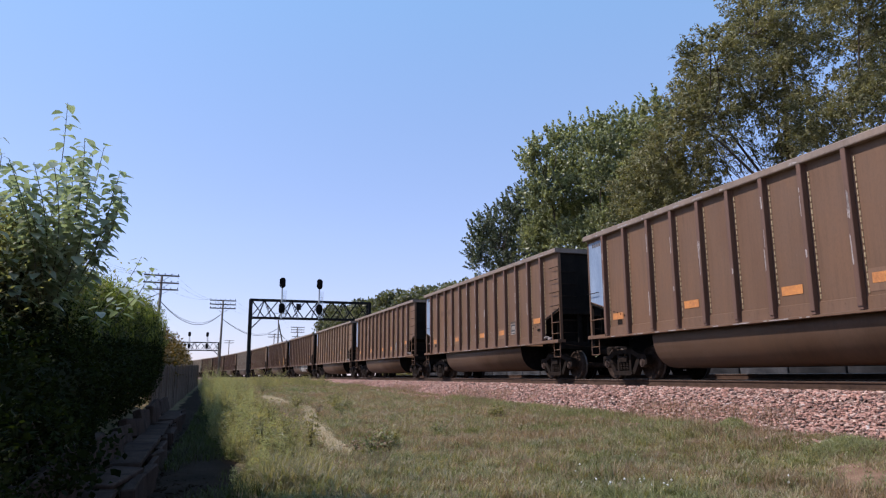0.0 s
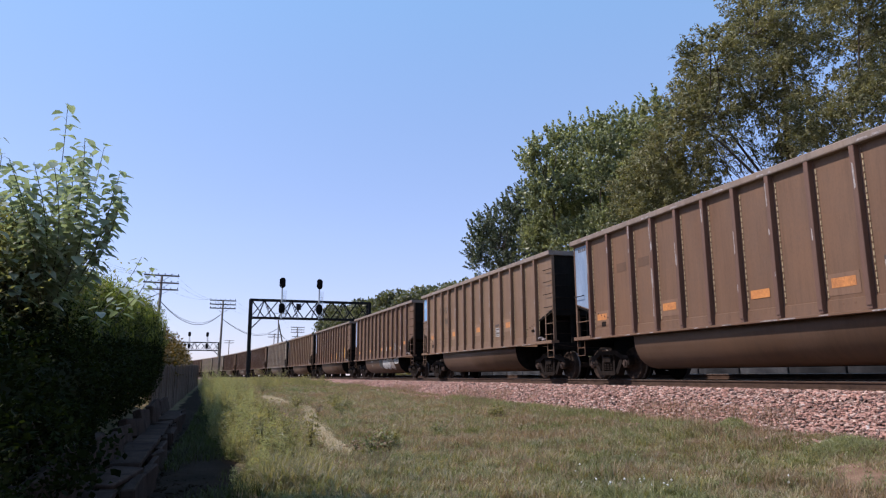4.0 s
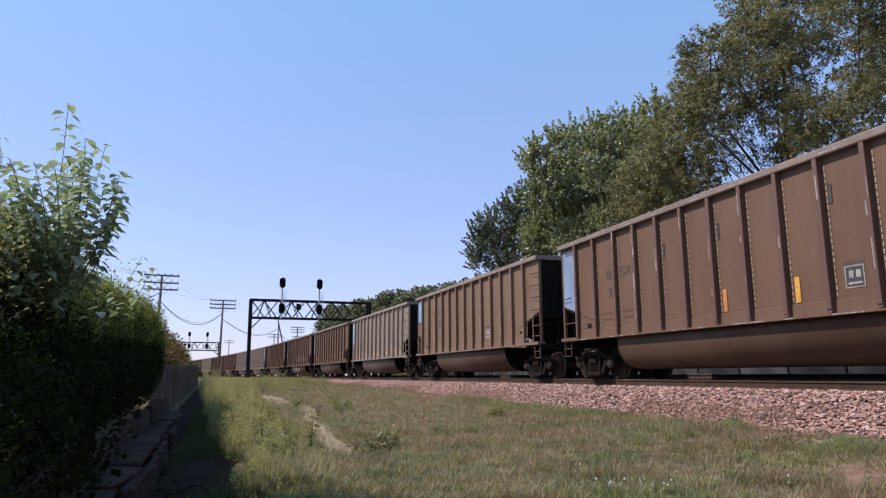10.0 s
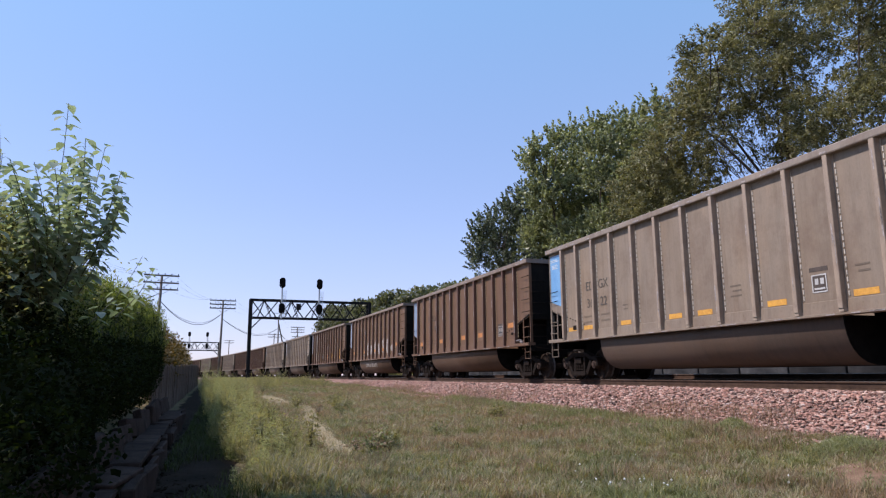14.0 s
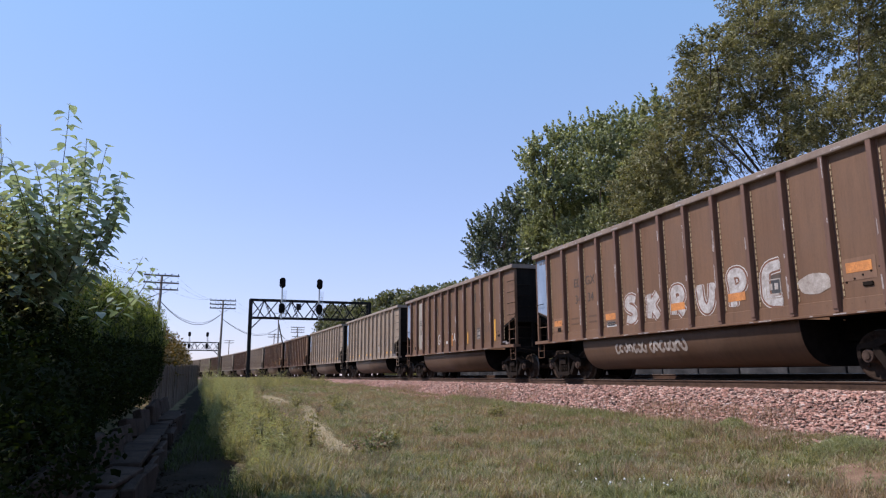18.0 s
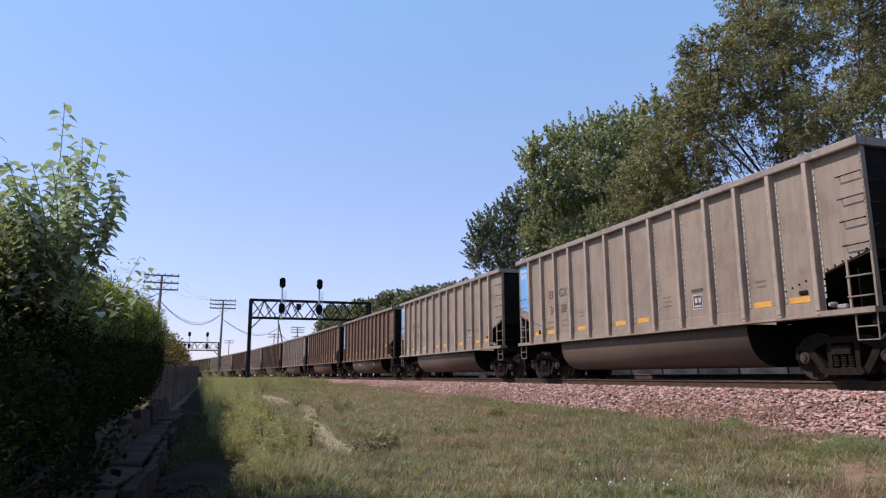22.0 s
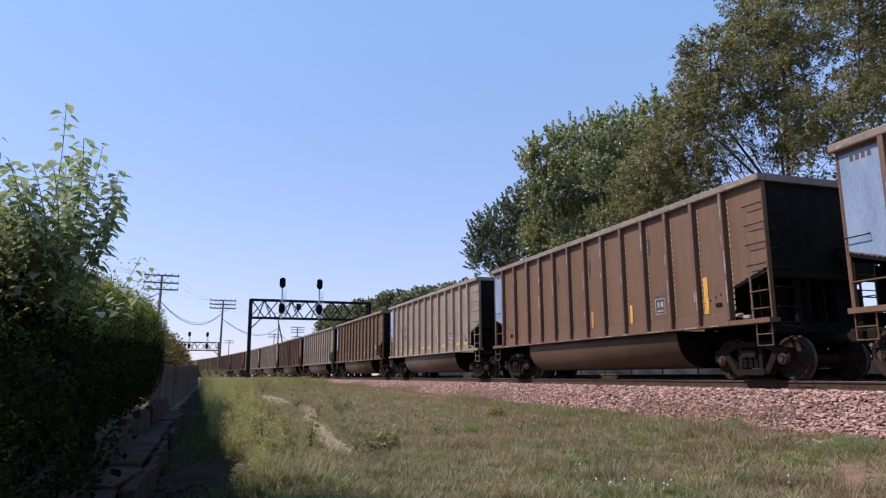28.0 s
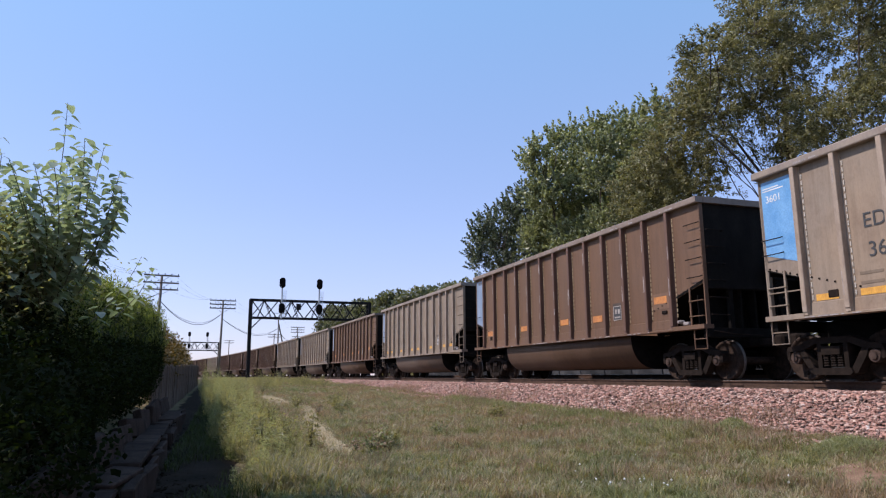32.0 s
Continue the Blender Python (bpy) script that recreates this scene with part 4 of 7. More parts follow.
for i in range(17):
    # the farther, the taller: heights follow the tree line in the camera's view
    f = i / 18
    yy = 72.0 + 200 * f ** 1.3
    xx = 27.5 + 8 * f + rnd_far.uniform(-2, 2)
    hh = (0.150 - 0.052 * f ** 0.8) * math.hypot(xx, yy) + rnd_far.uniform(-0.6, 0.9)
    tree("far_tree", xx, yy, 0.9, hh, 4.0 + 2.5 * f, 0.3, 4000, 0.46 + 0.3 * f, 1.5 + 0.7 * f, M_LEAF_FAR, 200 + i, "distant green tree in the line along the railway", 0.06, 50, 0.8)


def hedge_mass(name, count, spine, mat, size, seed, label, aspect=0.55, droop=0.2, twigs=40, core=True, group="hedge plants"):
    """A hedge of leaves over a billowing body: spine rows of (y, x, half width, base, top)."""
    rng = np.random.default_rng(seed)
    h = new(name)
    S = np.array(spine, float)
    y = rng.uniform(S[0, 0], S[-1, 0], count)
    x0, w, b, t = (np.interp(y, S[:, 0], S[:, i]) for i in (1, 2, 3, 4))
    a = rng.uniform(-0.35 * np.pi, 1.25 * np.pi, count)
    bulge = 1 + 0.10 * np.sin(y * 2.3 + a * 2) + 0.07 * np.sin(y * 5.1 - a * 3) + 0.05 * np.sin(y * 11 + a * 7)
    r = (0.72 + 0.32 * rng.random(count) ** 0.6) * bulge
    ca, sa = np.cos(a), np.sin(a)
    sq = (np.abs(ca) ** 3 + np.abs(sa) ** 3) ** (-1 / 3)
    mid, hh = (b + t) / 2, (t - b) / 2
    C = np.stack([x0 + w * r * ca * sq, y + rng.normal(0, 0.05, count), np.maximum(mid + hh * r * sa * sq, b - 0.1)], 1)
    quads("leaves", leaf_faces(rng, C, size, aspect, droop), mat, h)
    # branches that carry it
    bm = bmesh.new()
    for i in range(twigs):
        yy = rng.uniform(S[0, 0] + 0.2, S[-1, 0] - 0.2)
        xx, ww, bb, tt = (float(np.interp(yy, S[:, 0], S[:, k])) for k in (1, 2, 3, 4))
        p = Vector((xx + rng.uniform(-0.3, 0.3), yy, bb - 0.15))
        q = Vector((xx + rng.uniform(-0.8, 0.8) * ww, yy + rng.uniform(-0.5, 0.5), bb + (tt - bb) * rng.uniform(0.6, 0.95)))
        tube(bm, [p, p.lerp(q, 0.5) + Vector((rng.uniform(-0.1, 0.1), rng.uniform(-0.1, 0.1), 0.1)), q], 0.035, 5, 0.008)
    tagged(part("branches", bm, M_BARK, h), "", "", "", "stuff")
    if not core:
        return tagged(h, label, "hedge", group)
    # solid filler body added inside the leaves, keeps the hedge's heart dark
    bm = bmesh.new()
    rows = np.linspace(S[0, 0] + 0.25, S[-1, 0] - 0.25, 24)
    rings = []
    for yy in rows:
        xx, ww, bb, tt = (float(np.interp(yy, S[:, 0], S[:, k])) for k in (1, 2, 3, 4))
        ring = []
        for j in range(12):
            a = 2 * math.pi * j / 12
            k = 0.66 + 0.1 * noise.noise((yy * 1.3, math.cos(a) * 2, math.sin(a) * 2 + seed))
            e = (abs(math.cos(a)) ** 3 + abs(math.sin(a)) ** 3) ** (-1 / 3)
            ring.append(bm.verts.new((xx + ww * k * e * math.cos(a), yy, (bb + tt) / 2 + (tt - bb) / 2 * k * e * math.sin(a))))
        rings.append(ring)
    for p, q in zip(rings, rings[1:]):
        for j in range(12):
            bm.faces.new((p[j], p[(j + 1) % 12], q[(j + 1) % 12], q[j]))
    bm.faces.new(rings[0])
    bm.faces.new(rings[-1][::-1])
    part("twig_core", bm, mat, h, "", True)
    return tagged(h, label, "hedge", group)


near_line = [(2.6, -3.3, 1.3, 0.75, 2.2), (5.0, -3.25, 1.25, 0.78, 2.35), (7.5, -3.2, 1.15, 0.8, 2.55), (10.5, -3.2, 1.05, 0.82, 2.7), (12.0, -3.2, 1.05, 0.85, 2.8)]
near_hedge = hedge_mass("hedge", 44000, near_line, M_LEAF_HEDGE_SHADE, 0.074, 31, "dense leafy hedge over a low wall, shade painted into its leaves")
yew_line = [(11.0, -3.2, 1.15, 0.85, 2.85), (13.5, -3.1, 1.05, 0.9, 3.05), (16.5, -2.95, 1.05, 1.1, 3.25), (19.5, -2.75, 1.0, 1.45, 3.3), (22.0, -2.7, 0.95, 1.55, 3.1), (23.2, -2.75, 0.6, 1.6, 2.7)]
yew = hedge_mass("hedge", 30000, yew_line, M_LEAF_YEW_SHADE, 0.12, 32, "evergreen bush in the hedge, sunlit top painted into its shoots", 0.22, -0.5)



def loose_sprays(h, spine, count, rise, mat, size, seed, aspect, upright):
    """Thin sprays that stand out of a hedge's top and let the light through."""
    rng = np.random.default_rng(seed)
    S = np.array(spine, float)
    m = count // 14
    y = rng.uniform(S[0, 0], S[-1, 0], m)
    x0, w, t = (np.interp(y, S[:, 0], S[:, i]) for i in (1, 2, 4))
    a = rng.uniform(-0.9, 1.0, m)
    base = np.stack([x0 + w * a * 1.02, y, t - 0.25 - 0.85 * np.abs(a) ** 3 * rng.uniform(0.4, 1.3, m)], 1)
    up = np.stack([rng.normal(0.15, 0.3, m), rng.normal(0, 0.3, m), rng.uniform(0.5, 1.25, m)], 1) * rise
    f = rng.random((m, 14, 1))
    C = (base[:, None] + up[:, None] * f + rng.normal(0, 0.03, (m, 14, 3))).reshape(-1, 3)
    quads("top_sprays", leaf_faces(rng, C, size, aspect, upright), mat, h)["kind"] = "stuff"


shrub_line = [(7.6, -2.9, 0.8, 1.9, 2.9), (9.0, -3.0, 0.85, 1.8, 3.15), (10.5, -3.2, 0.85, 1.8, 3.4), (12.5, -3.4, 0.9, 1.8, 3.6), (14.5, -3.65, 0.9, 1.8, 3.5)]
shrub = hedge_mass("shrub", 24000, shrub_line, M_LEAF_OLIVE, 0.055, 34, "sunlit olive-green shrub top growing through the hedge", 0.5, 0.1, 60, False)
hedge_mass("hedge", 42000, [(2.8, -2.2, 0.75, 0.15, 1.75), (7.0, -2.15, 0.78, 0.2, 1.8), (9.3, -2.2, 0.8, 0.4, 1.82), (11.5, -2.25, 0.8, 0.6, 1.85), (15.0, -2.3, 0.8, 0.7, 2.0), (18.5, -2.35, 0.75, 0.75, 2.3), (22.4, -2.4, 0.65, 1.2, 2.5)], M_LEAF_HEDGE_SHADE, 0.065, 38, "low skirt of the hedge hanging over the wall, leaves painted shade-dark")
hedge_mass("hedge", 9000, [(3.2, -1.4, 0.34, 0.25, 1.15), (5.5, -1.4, 0.36, 0.22, 1.15), (7.4, -1.45, 0.32, 0.35, 1.1), (8.6, -1.55, 0.2, 0.6, 1.05)], M_LEAF_HEDGE_SHADE, 0.055, 40, "leafy sprays hanging over the low wall, painted shade-dark", 0.5, 0.3, 16, False)
loose_sprays(shrub, shrub_line, 14000, 0.55, M_LEAF_OLIVE, 0.055, 35, 0.5, -0.3)
# paler leaves stand in for sunlight on the hedge's top
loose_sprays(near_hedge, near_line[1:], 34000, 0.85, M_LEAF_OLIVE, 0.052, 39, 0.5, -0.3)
loose_sprays(yew, yew_line, 44000, 0.46, M_LEAF_YEW_LIT, 0.10, 36, 0.2, -0.9)
hedge_mass("bush", 14000, [(22.0, -3.1, 1.0, 0.5, 2.8), (26.0, -3.1, 1.15, 0.6, 3.1), (31.0, -3.1, 1.2, 0.6, 3.3), (36.0, -3.0, 1.1, 0.7, 3.2), (44.0, -2.9, 0.9, 0.7, 3.0), (50.0, -2.9, 0.8, 0.7, 2.8)], M_LEAF_RUST, 0.13, 33, "browning garden bush behind the board fence")


for k in range(5):
    y0 = 8.0 + 16.0 * k
    hedge_mass("undergrowth", 7000, [(y0, 22.9 - 0.4 * k, 1.2, 0.7, 2.6), (y0 + 5, 23.2 - 0.4 * k, 1.6, 0.7, 3.2), (y0 + 11, 22.8 - 0.5 * k, 1.4, 0.7, 2.8), (y0 + 16, 22.8 - 0.6 * k, 1.5, 0.7, 3.1)], M_LEAF_ELM, 0.22, 60 + k, "low green scrub under the trees beyond the tracks", 0.6, 0.2, 20, True, "scrub")


# ---- the sapling shoots over the hedge ----
SHOOTS = []


def shoot(parent, base, tip, leaves, size, seed, bend=0.1):
    rng = np.random.default_rng(seed)
    base, tip = Vector(base), Vector(tip)
    d = tip - base
    pts = [d * t + Vector((bend * math.sin(t * math.pi), 0.4 * bend * math.sin(t * 5), 0)) for t in [i / 8 for i in range(9)]]
    bm = bmesh.new()
    tube(bm, pts, 0.0075, 5, 0.003)
    s = part("shoot", bm, M_STEM, parent)
    s.matrix_basis = Matrix.Translation(base)
    verts, faces = [], []
    for i in range(leaves):
        t = 0.02 + 0.98 * (i + 0.5 * rng.random()) / leaves
        k = min(int(t * 8), 7)
        p = pts[k].lerp(pts[k + 1], t * 8 - k)
        az = i * 2.4 + rng.normal(0, 0.3)
        h = Vector((math.cos(az), math.sin(az), 0))
        ln = size * rng.uniform(0.75, 1.3) * (1.0 - 0.25 * t)
        stalk = p + h * ln * 0.4 + Vector((0, 0, ln * 0.18))
        fwd = (h + Vector((0, 0, rng.uniform(-0.75, 0.05)))).normalized()
        w = fwd.cross(Vector((0, 0, 1))).normalized()
        up = w.cross(fwd)
        n0 = len(verts)
        prof = ((0.0, 0.0), (0.10, 0.30), (0.35, 0.40), (0.70, 0.24), (1.0, 0.0))
        for a, b in prof:
            c = stalk + fwd * ln * a - Vector((0, 0, 0.18 * ln * a * a))
            verts += [tuple(c - w * b * ln + up * 0.22 * b * ln), tuple(c), tuple(c + w * b * ln + up * 0.22 * b * ln)]
        for j in range(4):
            for q in (0, 1):
                v = n0 + j * 3 + q
                faces.append((v, v + 1, v + 4, v + 3))
        # stalk
        n1 = len(verts)
        verts += [tuple(p - w * 0.004), tuple(p + w * 0.004), tuple(stalk + w * 0.003), tuple(stalk - w * 0.003)]
        faces.append((n1, n1 + 1, n1 + 2, n1 + 3))
    raw("leaves", verts, faces, M_LEAF_MULB, s, True)
    SHOOTS.append((s, base))
    return s


sapling = tagged(new("sapling"), "young broad-leaved sapling with pale sunlit shoots above the hedge", "sapling")
sapling.matrix_basis = Matrix.Translation((-1.95, 8.4, 0.3))
rs = np.random.default_rng(8)
bm_trunk = bmesh.new()
tube(bm_trunk, [(-0.25, 0, -0.1), (-0.2, 0.05, 1.2), (-0.12, 0.0, 2.2)], 0.035, 7, 0.02)
part("trunk", bm_trunk, M_STEM, sapling)
for i, (bx, by, bz, tx, ty, tz, nl, sz) in enumerate((
        (-0.12, 0.0, 2.0, 0.10, 0.0, 4.14, 46, 0.15), (-0.05, 0.05, 1.9, 0.50, 0.1, 3.68, 40, 0.145), (-0.2, -0.1, 1.9, -0.35, -0.1, 3.0, 36, 0.15),
        (0.0, 0.1, 1.8, 0.72, 0.3, 3.15, 34, 0.15), (-0.3, 0.1, 1.8, -0.75, 0.0, 3.2, 28, 0.13), (0.05, 0.0, 2.0, 0.25, -0.2, 3.45, 36, 0.15),
        (-0.35, -0.3, 1.8, -1.15, -0.5, 3.1, 26, 0.14), (-0.1, 0.2, 1.9, 0.05, 0.5, 3.55, 36, 0.15), (0.3, 1.2, 1.7, 0.75, 2.2, 2.75, 22, 0.14),
        (0.4, 2.6, 1.9, 0.72, 3.9, 2.85, 20, 0.15), (-0.6, -1.4, 1.9, -0.75, -1.9, 3.15, 24, 0.13), (0.1, 0.5, 1.9, 0.5, 0.9, 2.95, 24, 0.14),
        (-0.5, -0.8, 1.9, -0.9, -1.2, 2.7, 24, 0.12), (-0.15, -0.4, 1.9, -0.2, -0.6, 2.8, 24, 0.13), (-0.62, -0.2, 2.3, -0.50, -0.2, 3.74, 24, 0.15), (-0.66, -0.3, 2.2, -0.44, -0.2, 3.42, 22, 0.15))):
    shoot(sapling, (bx, by, bz), (tx, ty, tz), nl, sz, 300 + i, 0.06 + 0.05 * rs.random())


# lower, denser shoots that fill the sapling out
for i in range(36):
    a, b = rs.uniform(-1.7, 0.85), rs.uniform(-1.3, 0.2)
    top_z = 2.55 + 1.05 * max(0.0, 1 - 0.75 * abs(a - 0.4)) * rs.uniform(0.5, 1.0)
    shoot(sapling, (0.2 + (a - 0.2) * 0.35, b * 0.5, top_z - 1.1), (a, b, top_z), 46, 0.135, 340 + i, 0.05)


# ---- grass ----
def blades(name, P, height, width, rng, mat, label, lean=0.35, parent=None, az=None):
    """Blades of grass: narrow bent kites."""
    n = len(P)
    az = rng.uniform(0, 2 * np.pi, n) if az is None else az
    h = (height * rng.uniform(0.5, 1.4, n))
    ln = h * rng.uniform(0.1, 1.0, n) * lean * 2
    side = np.stack([-np.sin(az), np.cos(az), np.zeros(n)], 1) * (width * rng.uniform(0.6, 1.3, n))[:, None]
    d = np.stack([np.cos(az), np.sin(az), np.zeros(n)], 1)
    up = np.array([0, 0, 1.0])
    mid = P + d * (ln * 0.35)[:, None] + up * (h * 0.62)[:, None]
    tip = P + d * ln[:, None] + up * h[:, None]
    C = np.stack([P, mid + side * 0.85, tip, mid - side * 0.85], 1)
    ob = quads(name, C, mat, parent)
    if parent is None:
        tagged(ob, label, "grass", "", "stuff")
    return ob


def lawn_points(rng, n, x0, x1, y0, y1, power=1.6):
    y = y0 + (y1 - y0) * rng.random(n) ** power
    edge = SIDE - K * y * y / 2 + TRACKS[0] - 2.5
    x = x0 + (np.minimum(x1, edge) - x0) * rng.random(n)
    R = np.array(TRODDEN)
    off = np.abs(x - np.interp(y, R[:, 0], R[:, 1])) - 0.5 * np.interp(y, R[:, 0], R[:, 2], left=0, right=0)
    keep = off > rng.uniform(-0.17, 0.14, n)
    keep &= ((x - 7.6) / 0.65) ** 2 + ((y - 6.9) / 0.75) ** 2 > rng.uniform(-0.6, 1.0, n)
    z = lawn_np(x, y) - 0.01
    return np.stack([x, y, z], 1)[keep]


def patchy(rng, P, seed, want_high, cut=0.0):
    keep = np.array([noise.noise((p[0] * 0.55 + seed, p[1] * 0.35, seed)) + 0.5 * noise.noise((p[0] * 1.7, p[1] * 1.3 + seed, 2.0)) for p in P])
    return P[(keep > cut) == want_high]


def tussocks(rng, n, per, x0, x1, y0, y1, power, height, width, mat, label, spread=0.045, lean=0.75, keep=None):
    """Turf in tufts: the blades of each tuft fan out from its middle, high and low by patches."""
    T = lawn_points(rng, n, x0, x1, y0, y1, power)
    if keep is not None:
        T = patchy(rng, T, keep[0], True, keep[1])
    T = T[T[:, 0] > np.interp(T[:, 1], [5.0, 8.3, 11.0, 14.6, 24.0], [0.9, 0.62, 0.45, 0.1, -0.3])]
    rise = np.array([noise.noise((p[0] * 1.1 + 7.0, p[1] * 0.9, 3.0)) + 0.6 * noise.noise((p[0] * 3.7, p[1] * 3.1, 8.0)) for p in T])
    H = height * np.clip(1.0 + 0.9 * rise, 0.35, 2.0) * rng.uniform(0.7, 1.35, len(T))
    az = rng.uniform(0, 2 * np.pi, (len(T), per))
    r = spread * np.sqrt(rng.random((len(T), per)))
    X, Y = T[:, :1] + r * np.cos(az), T[:, 1:2] + r * np.sin(az)
    P = np.stack([X.ravel(), Y.ravel(), lawn_np(X, Y).ravel() - 0.008], 1)
    return blades("grass", P, np.repeat(H, per), width, rng, mat, label, lean, None, az.ravel() + rng.normal(0, 0.5, az.size))


rg = np.random.default_rng(50)
tussocks(rg, 9500, 13, 0.0, 10.5, 5.0, 17.0, 1.35, 0.085, 0.0042, M_TURF, "patchy lawn grass, green and dry by turns")
tussocks(rg, 7500, 11, 0.0, 10.5, 15.0, 46.0, 1.4, 0.095, 0.0065, M_TURF, "patchy lawn grass, green and dry by turns", 0.07)
tussocks(rg, 3800, 9, 0.3, 12.0, 40.0, 78.0, 1.2, 0.10, 0.012, M_TURF, "patchy lawn grass, green and dry by turns", 0.12)
tussocks(rg, 3600, 9, 0.4, 10.5, 5.5, 30.0, 1.4, 0.115, 0.003, M_STRAW, "dry straw-coloured grass among the green", 0.05, 0.55, (4.0, 0.1))
tussocks(rg, 8500, 8, 1.6, 9.8, 6.2, 40.0, 1.2, 0.12, 0.0036, M_DRYRED, "reddish dry grass in patches on the lawn", 0.06, 0.5, (41.0, 0.04))
tussocks(rg, 4200, 12, 0.4, 10.0, 5.5, 30.0, 1.4, 0.105, 0.0045, M_TUFT, "darker green tufts in the lawn", 0.06, 0.8, (57.0, 0.3))
P = patchy(rg, lawn_points(rg, 24000, 0.8, 12.0, 28.0, 75.0, 1.4), 9.0, True, -0.05)
blades("grass", P, 0.08, 0.007, rg, M_STRAW, "dry straw-coloured grass among the green", 0.5)
P = np.stack([np.interp(Q := 12.2 + 24 * rg.random(9000), [r[0] for r in TRODDEN], [r[1] for r in TRODDEN]) + rg.normal(0, 0.17, 9000), Q, lift_np(Q)], 1)
P[:, 2] = lawn_np(P[:, 0], P[:, 1]) + 0.01
blades("grass", P, 0.04, 0.005, rg, M_STRAW, "flattened straw on the trodden path", 1.6)
# uncut weeds: along the hedge's shade line, and where the lawn nears the track


def verge_points(rng, n):
    """The uncut verge between the hedge's path and the lawn: places and how far each lies from its shaded edge."""
    y = 7.2 + 41.0 * rng.random(n) ** 1.35
    f = rng.random(n) ** 1.5
    left = np.interp(y, [8.3, 11.0, 14.6, 24.0, 50.0], [0.48, 0.34, 0.07, -0.32, -1.4])
    width = np.interp(y, [8.3, 11.0, 14.6, 24.0, 50.0], [0.7, 1.25, 1.7, 1.9, 3.0])
    x = left + 0.16 * np.sin(y * 1.9) + 0.1 * np.sin(y * 4.7) + width * f
    return np.stack([x, y, lawn_np(x, y) - 0.01], 1), f


def tall(P, f, rng):
    return np.interp(P[:, 1], [8.3, 10.5, 14.0, 48.0], [0.15, 0.33, 0.52, 1.0]) * (1.2 - 0.85 * f) * rng.uniform(0.6, 1.25, len(P))


def verge_plants(rng, n, leaves, height, size, mat, label):
    """Upright weeds: leaves that wind up a leaning stem, longer and denser towards the crown of the plant."""
    P, f = verge_points(rng, n)
    patch_h = 0.72 + 0.28 * np.sin(P[:, 0] * 4.1 + 1.7 * np.sin(P[:, 1] * 1.3)) * np.sin(P[:, 1] * 2.2)
    H = tall(P, f, rng) * patch_h * height
    lean = rng.normal(0, 0.16, (n, 2)) * H[:, None]
    u = (np.arange(leaves)[None] + rng.random((n, leaves))) / leaves
    az = 2.4 * np.arange(leaves)[None] + rng.uniform(0, 6.28, (n, 1)) + rng.normal(0, 0.4, (n, leaves))
    L = size * (1.15 - 0.55 * u) * rng.uniform(0.6, 1.4, (n, leaves)) * np.clip(H, 0.2, 0.42)[:, None] / 0.4
    el = rng.uniform(-0.1, 0.9, (n, leaves))
    D = np.stack([np.cos(az) * np.cos(el), np.sin(az) * np.cos(el), np.sin(el)], 2)
    foot = P[:, None] + np.stack([lean[:, :1] * u * u, lean[:, 1:] * u * u, H[:, None] * u], 2)
    side = np.stack([-np.sin(az), np.cos(az), np.zeros_like(az)], 2) * (L * 0.13)[..., None]
    mid, tip = foot + D * (L * 0.5)[..., None], foot + D * L[..., None] - np.array([0, 0, 0.22]) * L[..., None]
    C = np.stack([foot, mid + side, tip, mid - side], 2).reshape(-1, 4, 3)
    tagged(quads("weed_leaves", C, mat), label, "weed", "", "stuff")
    stem = np.stack([P, P + np.array([0.006, 0, 0]), P + np.concatenate([lean, H[:, None]], 1)], 1)
    tagged(quads("weed_stems", stem, M_STEM), "thin stems of the verge weeds", "weed", "", "stuff")


P, f_ = verge_points(rg, 24000)
blades("grass", P, tall(P, f_, rg) * 0.6, 0.0022, rg, M_WEED, "tall uncut grass beside the shaded path", 0.3)
P, f_ = verge_points(rg, 9000)
blades("grass", P, tall(P, f_, rg) * 0.6, 0.0026, rg, M_GRASS, "long arching grass beside the shaded path", 0.45)
P, f_ = verge_points(rg, 1600)
blades("grass", P, tall(P, f_, rg) * 0.8, 0.0018, rg, M_STRAW, "dry seed stalks among the tall grass", 0.22)
verge_plants(rg, 2100, 30, 1.05, 0.075, M_WEED, "narrow pale leaves on the tall verge weeds")
verge_plants(rg, 500, 44, 1.75, 0.085, M_LUSH, "green leaves on the tallest verge weeds")
P = patchy(rg, lawn_points(rg, 52000, -1.0, 7.0, 46.0, 98.0, 1.0), 21.0, True, 0.05)
blades("grass", P, 0.42, 0.0075, rg, M_WEED, "tall weeds in the distance beside the track", 0.45)
s_ = 6.0 + 60.0 * rg.random(60000) ** 1.2
o_ = TRACKS[0] - 2.52 - 1.0 * rg.random(60000) + 0.14 * np.sin(s_ * 1.7) + 0.10 * np.sin(s_ * 4.3)
x_, y_ = along_np(s_, o_)
P = np.stack([x_, y_, lawn_np(x_, y_) - 0.01], 1)
P = patchy(rg, P, 6.0, True, -0.12)
blades("grass", P[::3], 0.12, 0.0048, rg, M_GRASS, "longer green grass along the ballast toe", 0.5)
blades("grass", P[1::3], 0.11, 0.0048, rg, M_DRYRED, "dry reddish grass along the ballast toe", 0.5)
# a green strip of longer grass before the stones
s_ = 12.0 + 15.0 * rg.random(9000)
o_ = TRACKS[0] - 2.5 - 0.95 * rg.random(9000) ** 1.3
x_, y_ = along_np(s_, o_)
P = np.stack([x_, y_, lawn_np(x_, y_) - 0.01], 1)
blades("grass", P[::2], 0.16, 0.005, rg, M_TUFT, "dark green strip of longer grass before the ballast", 0.6)
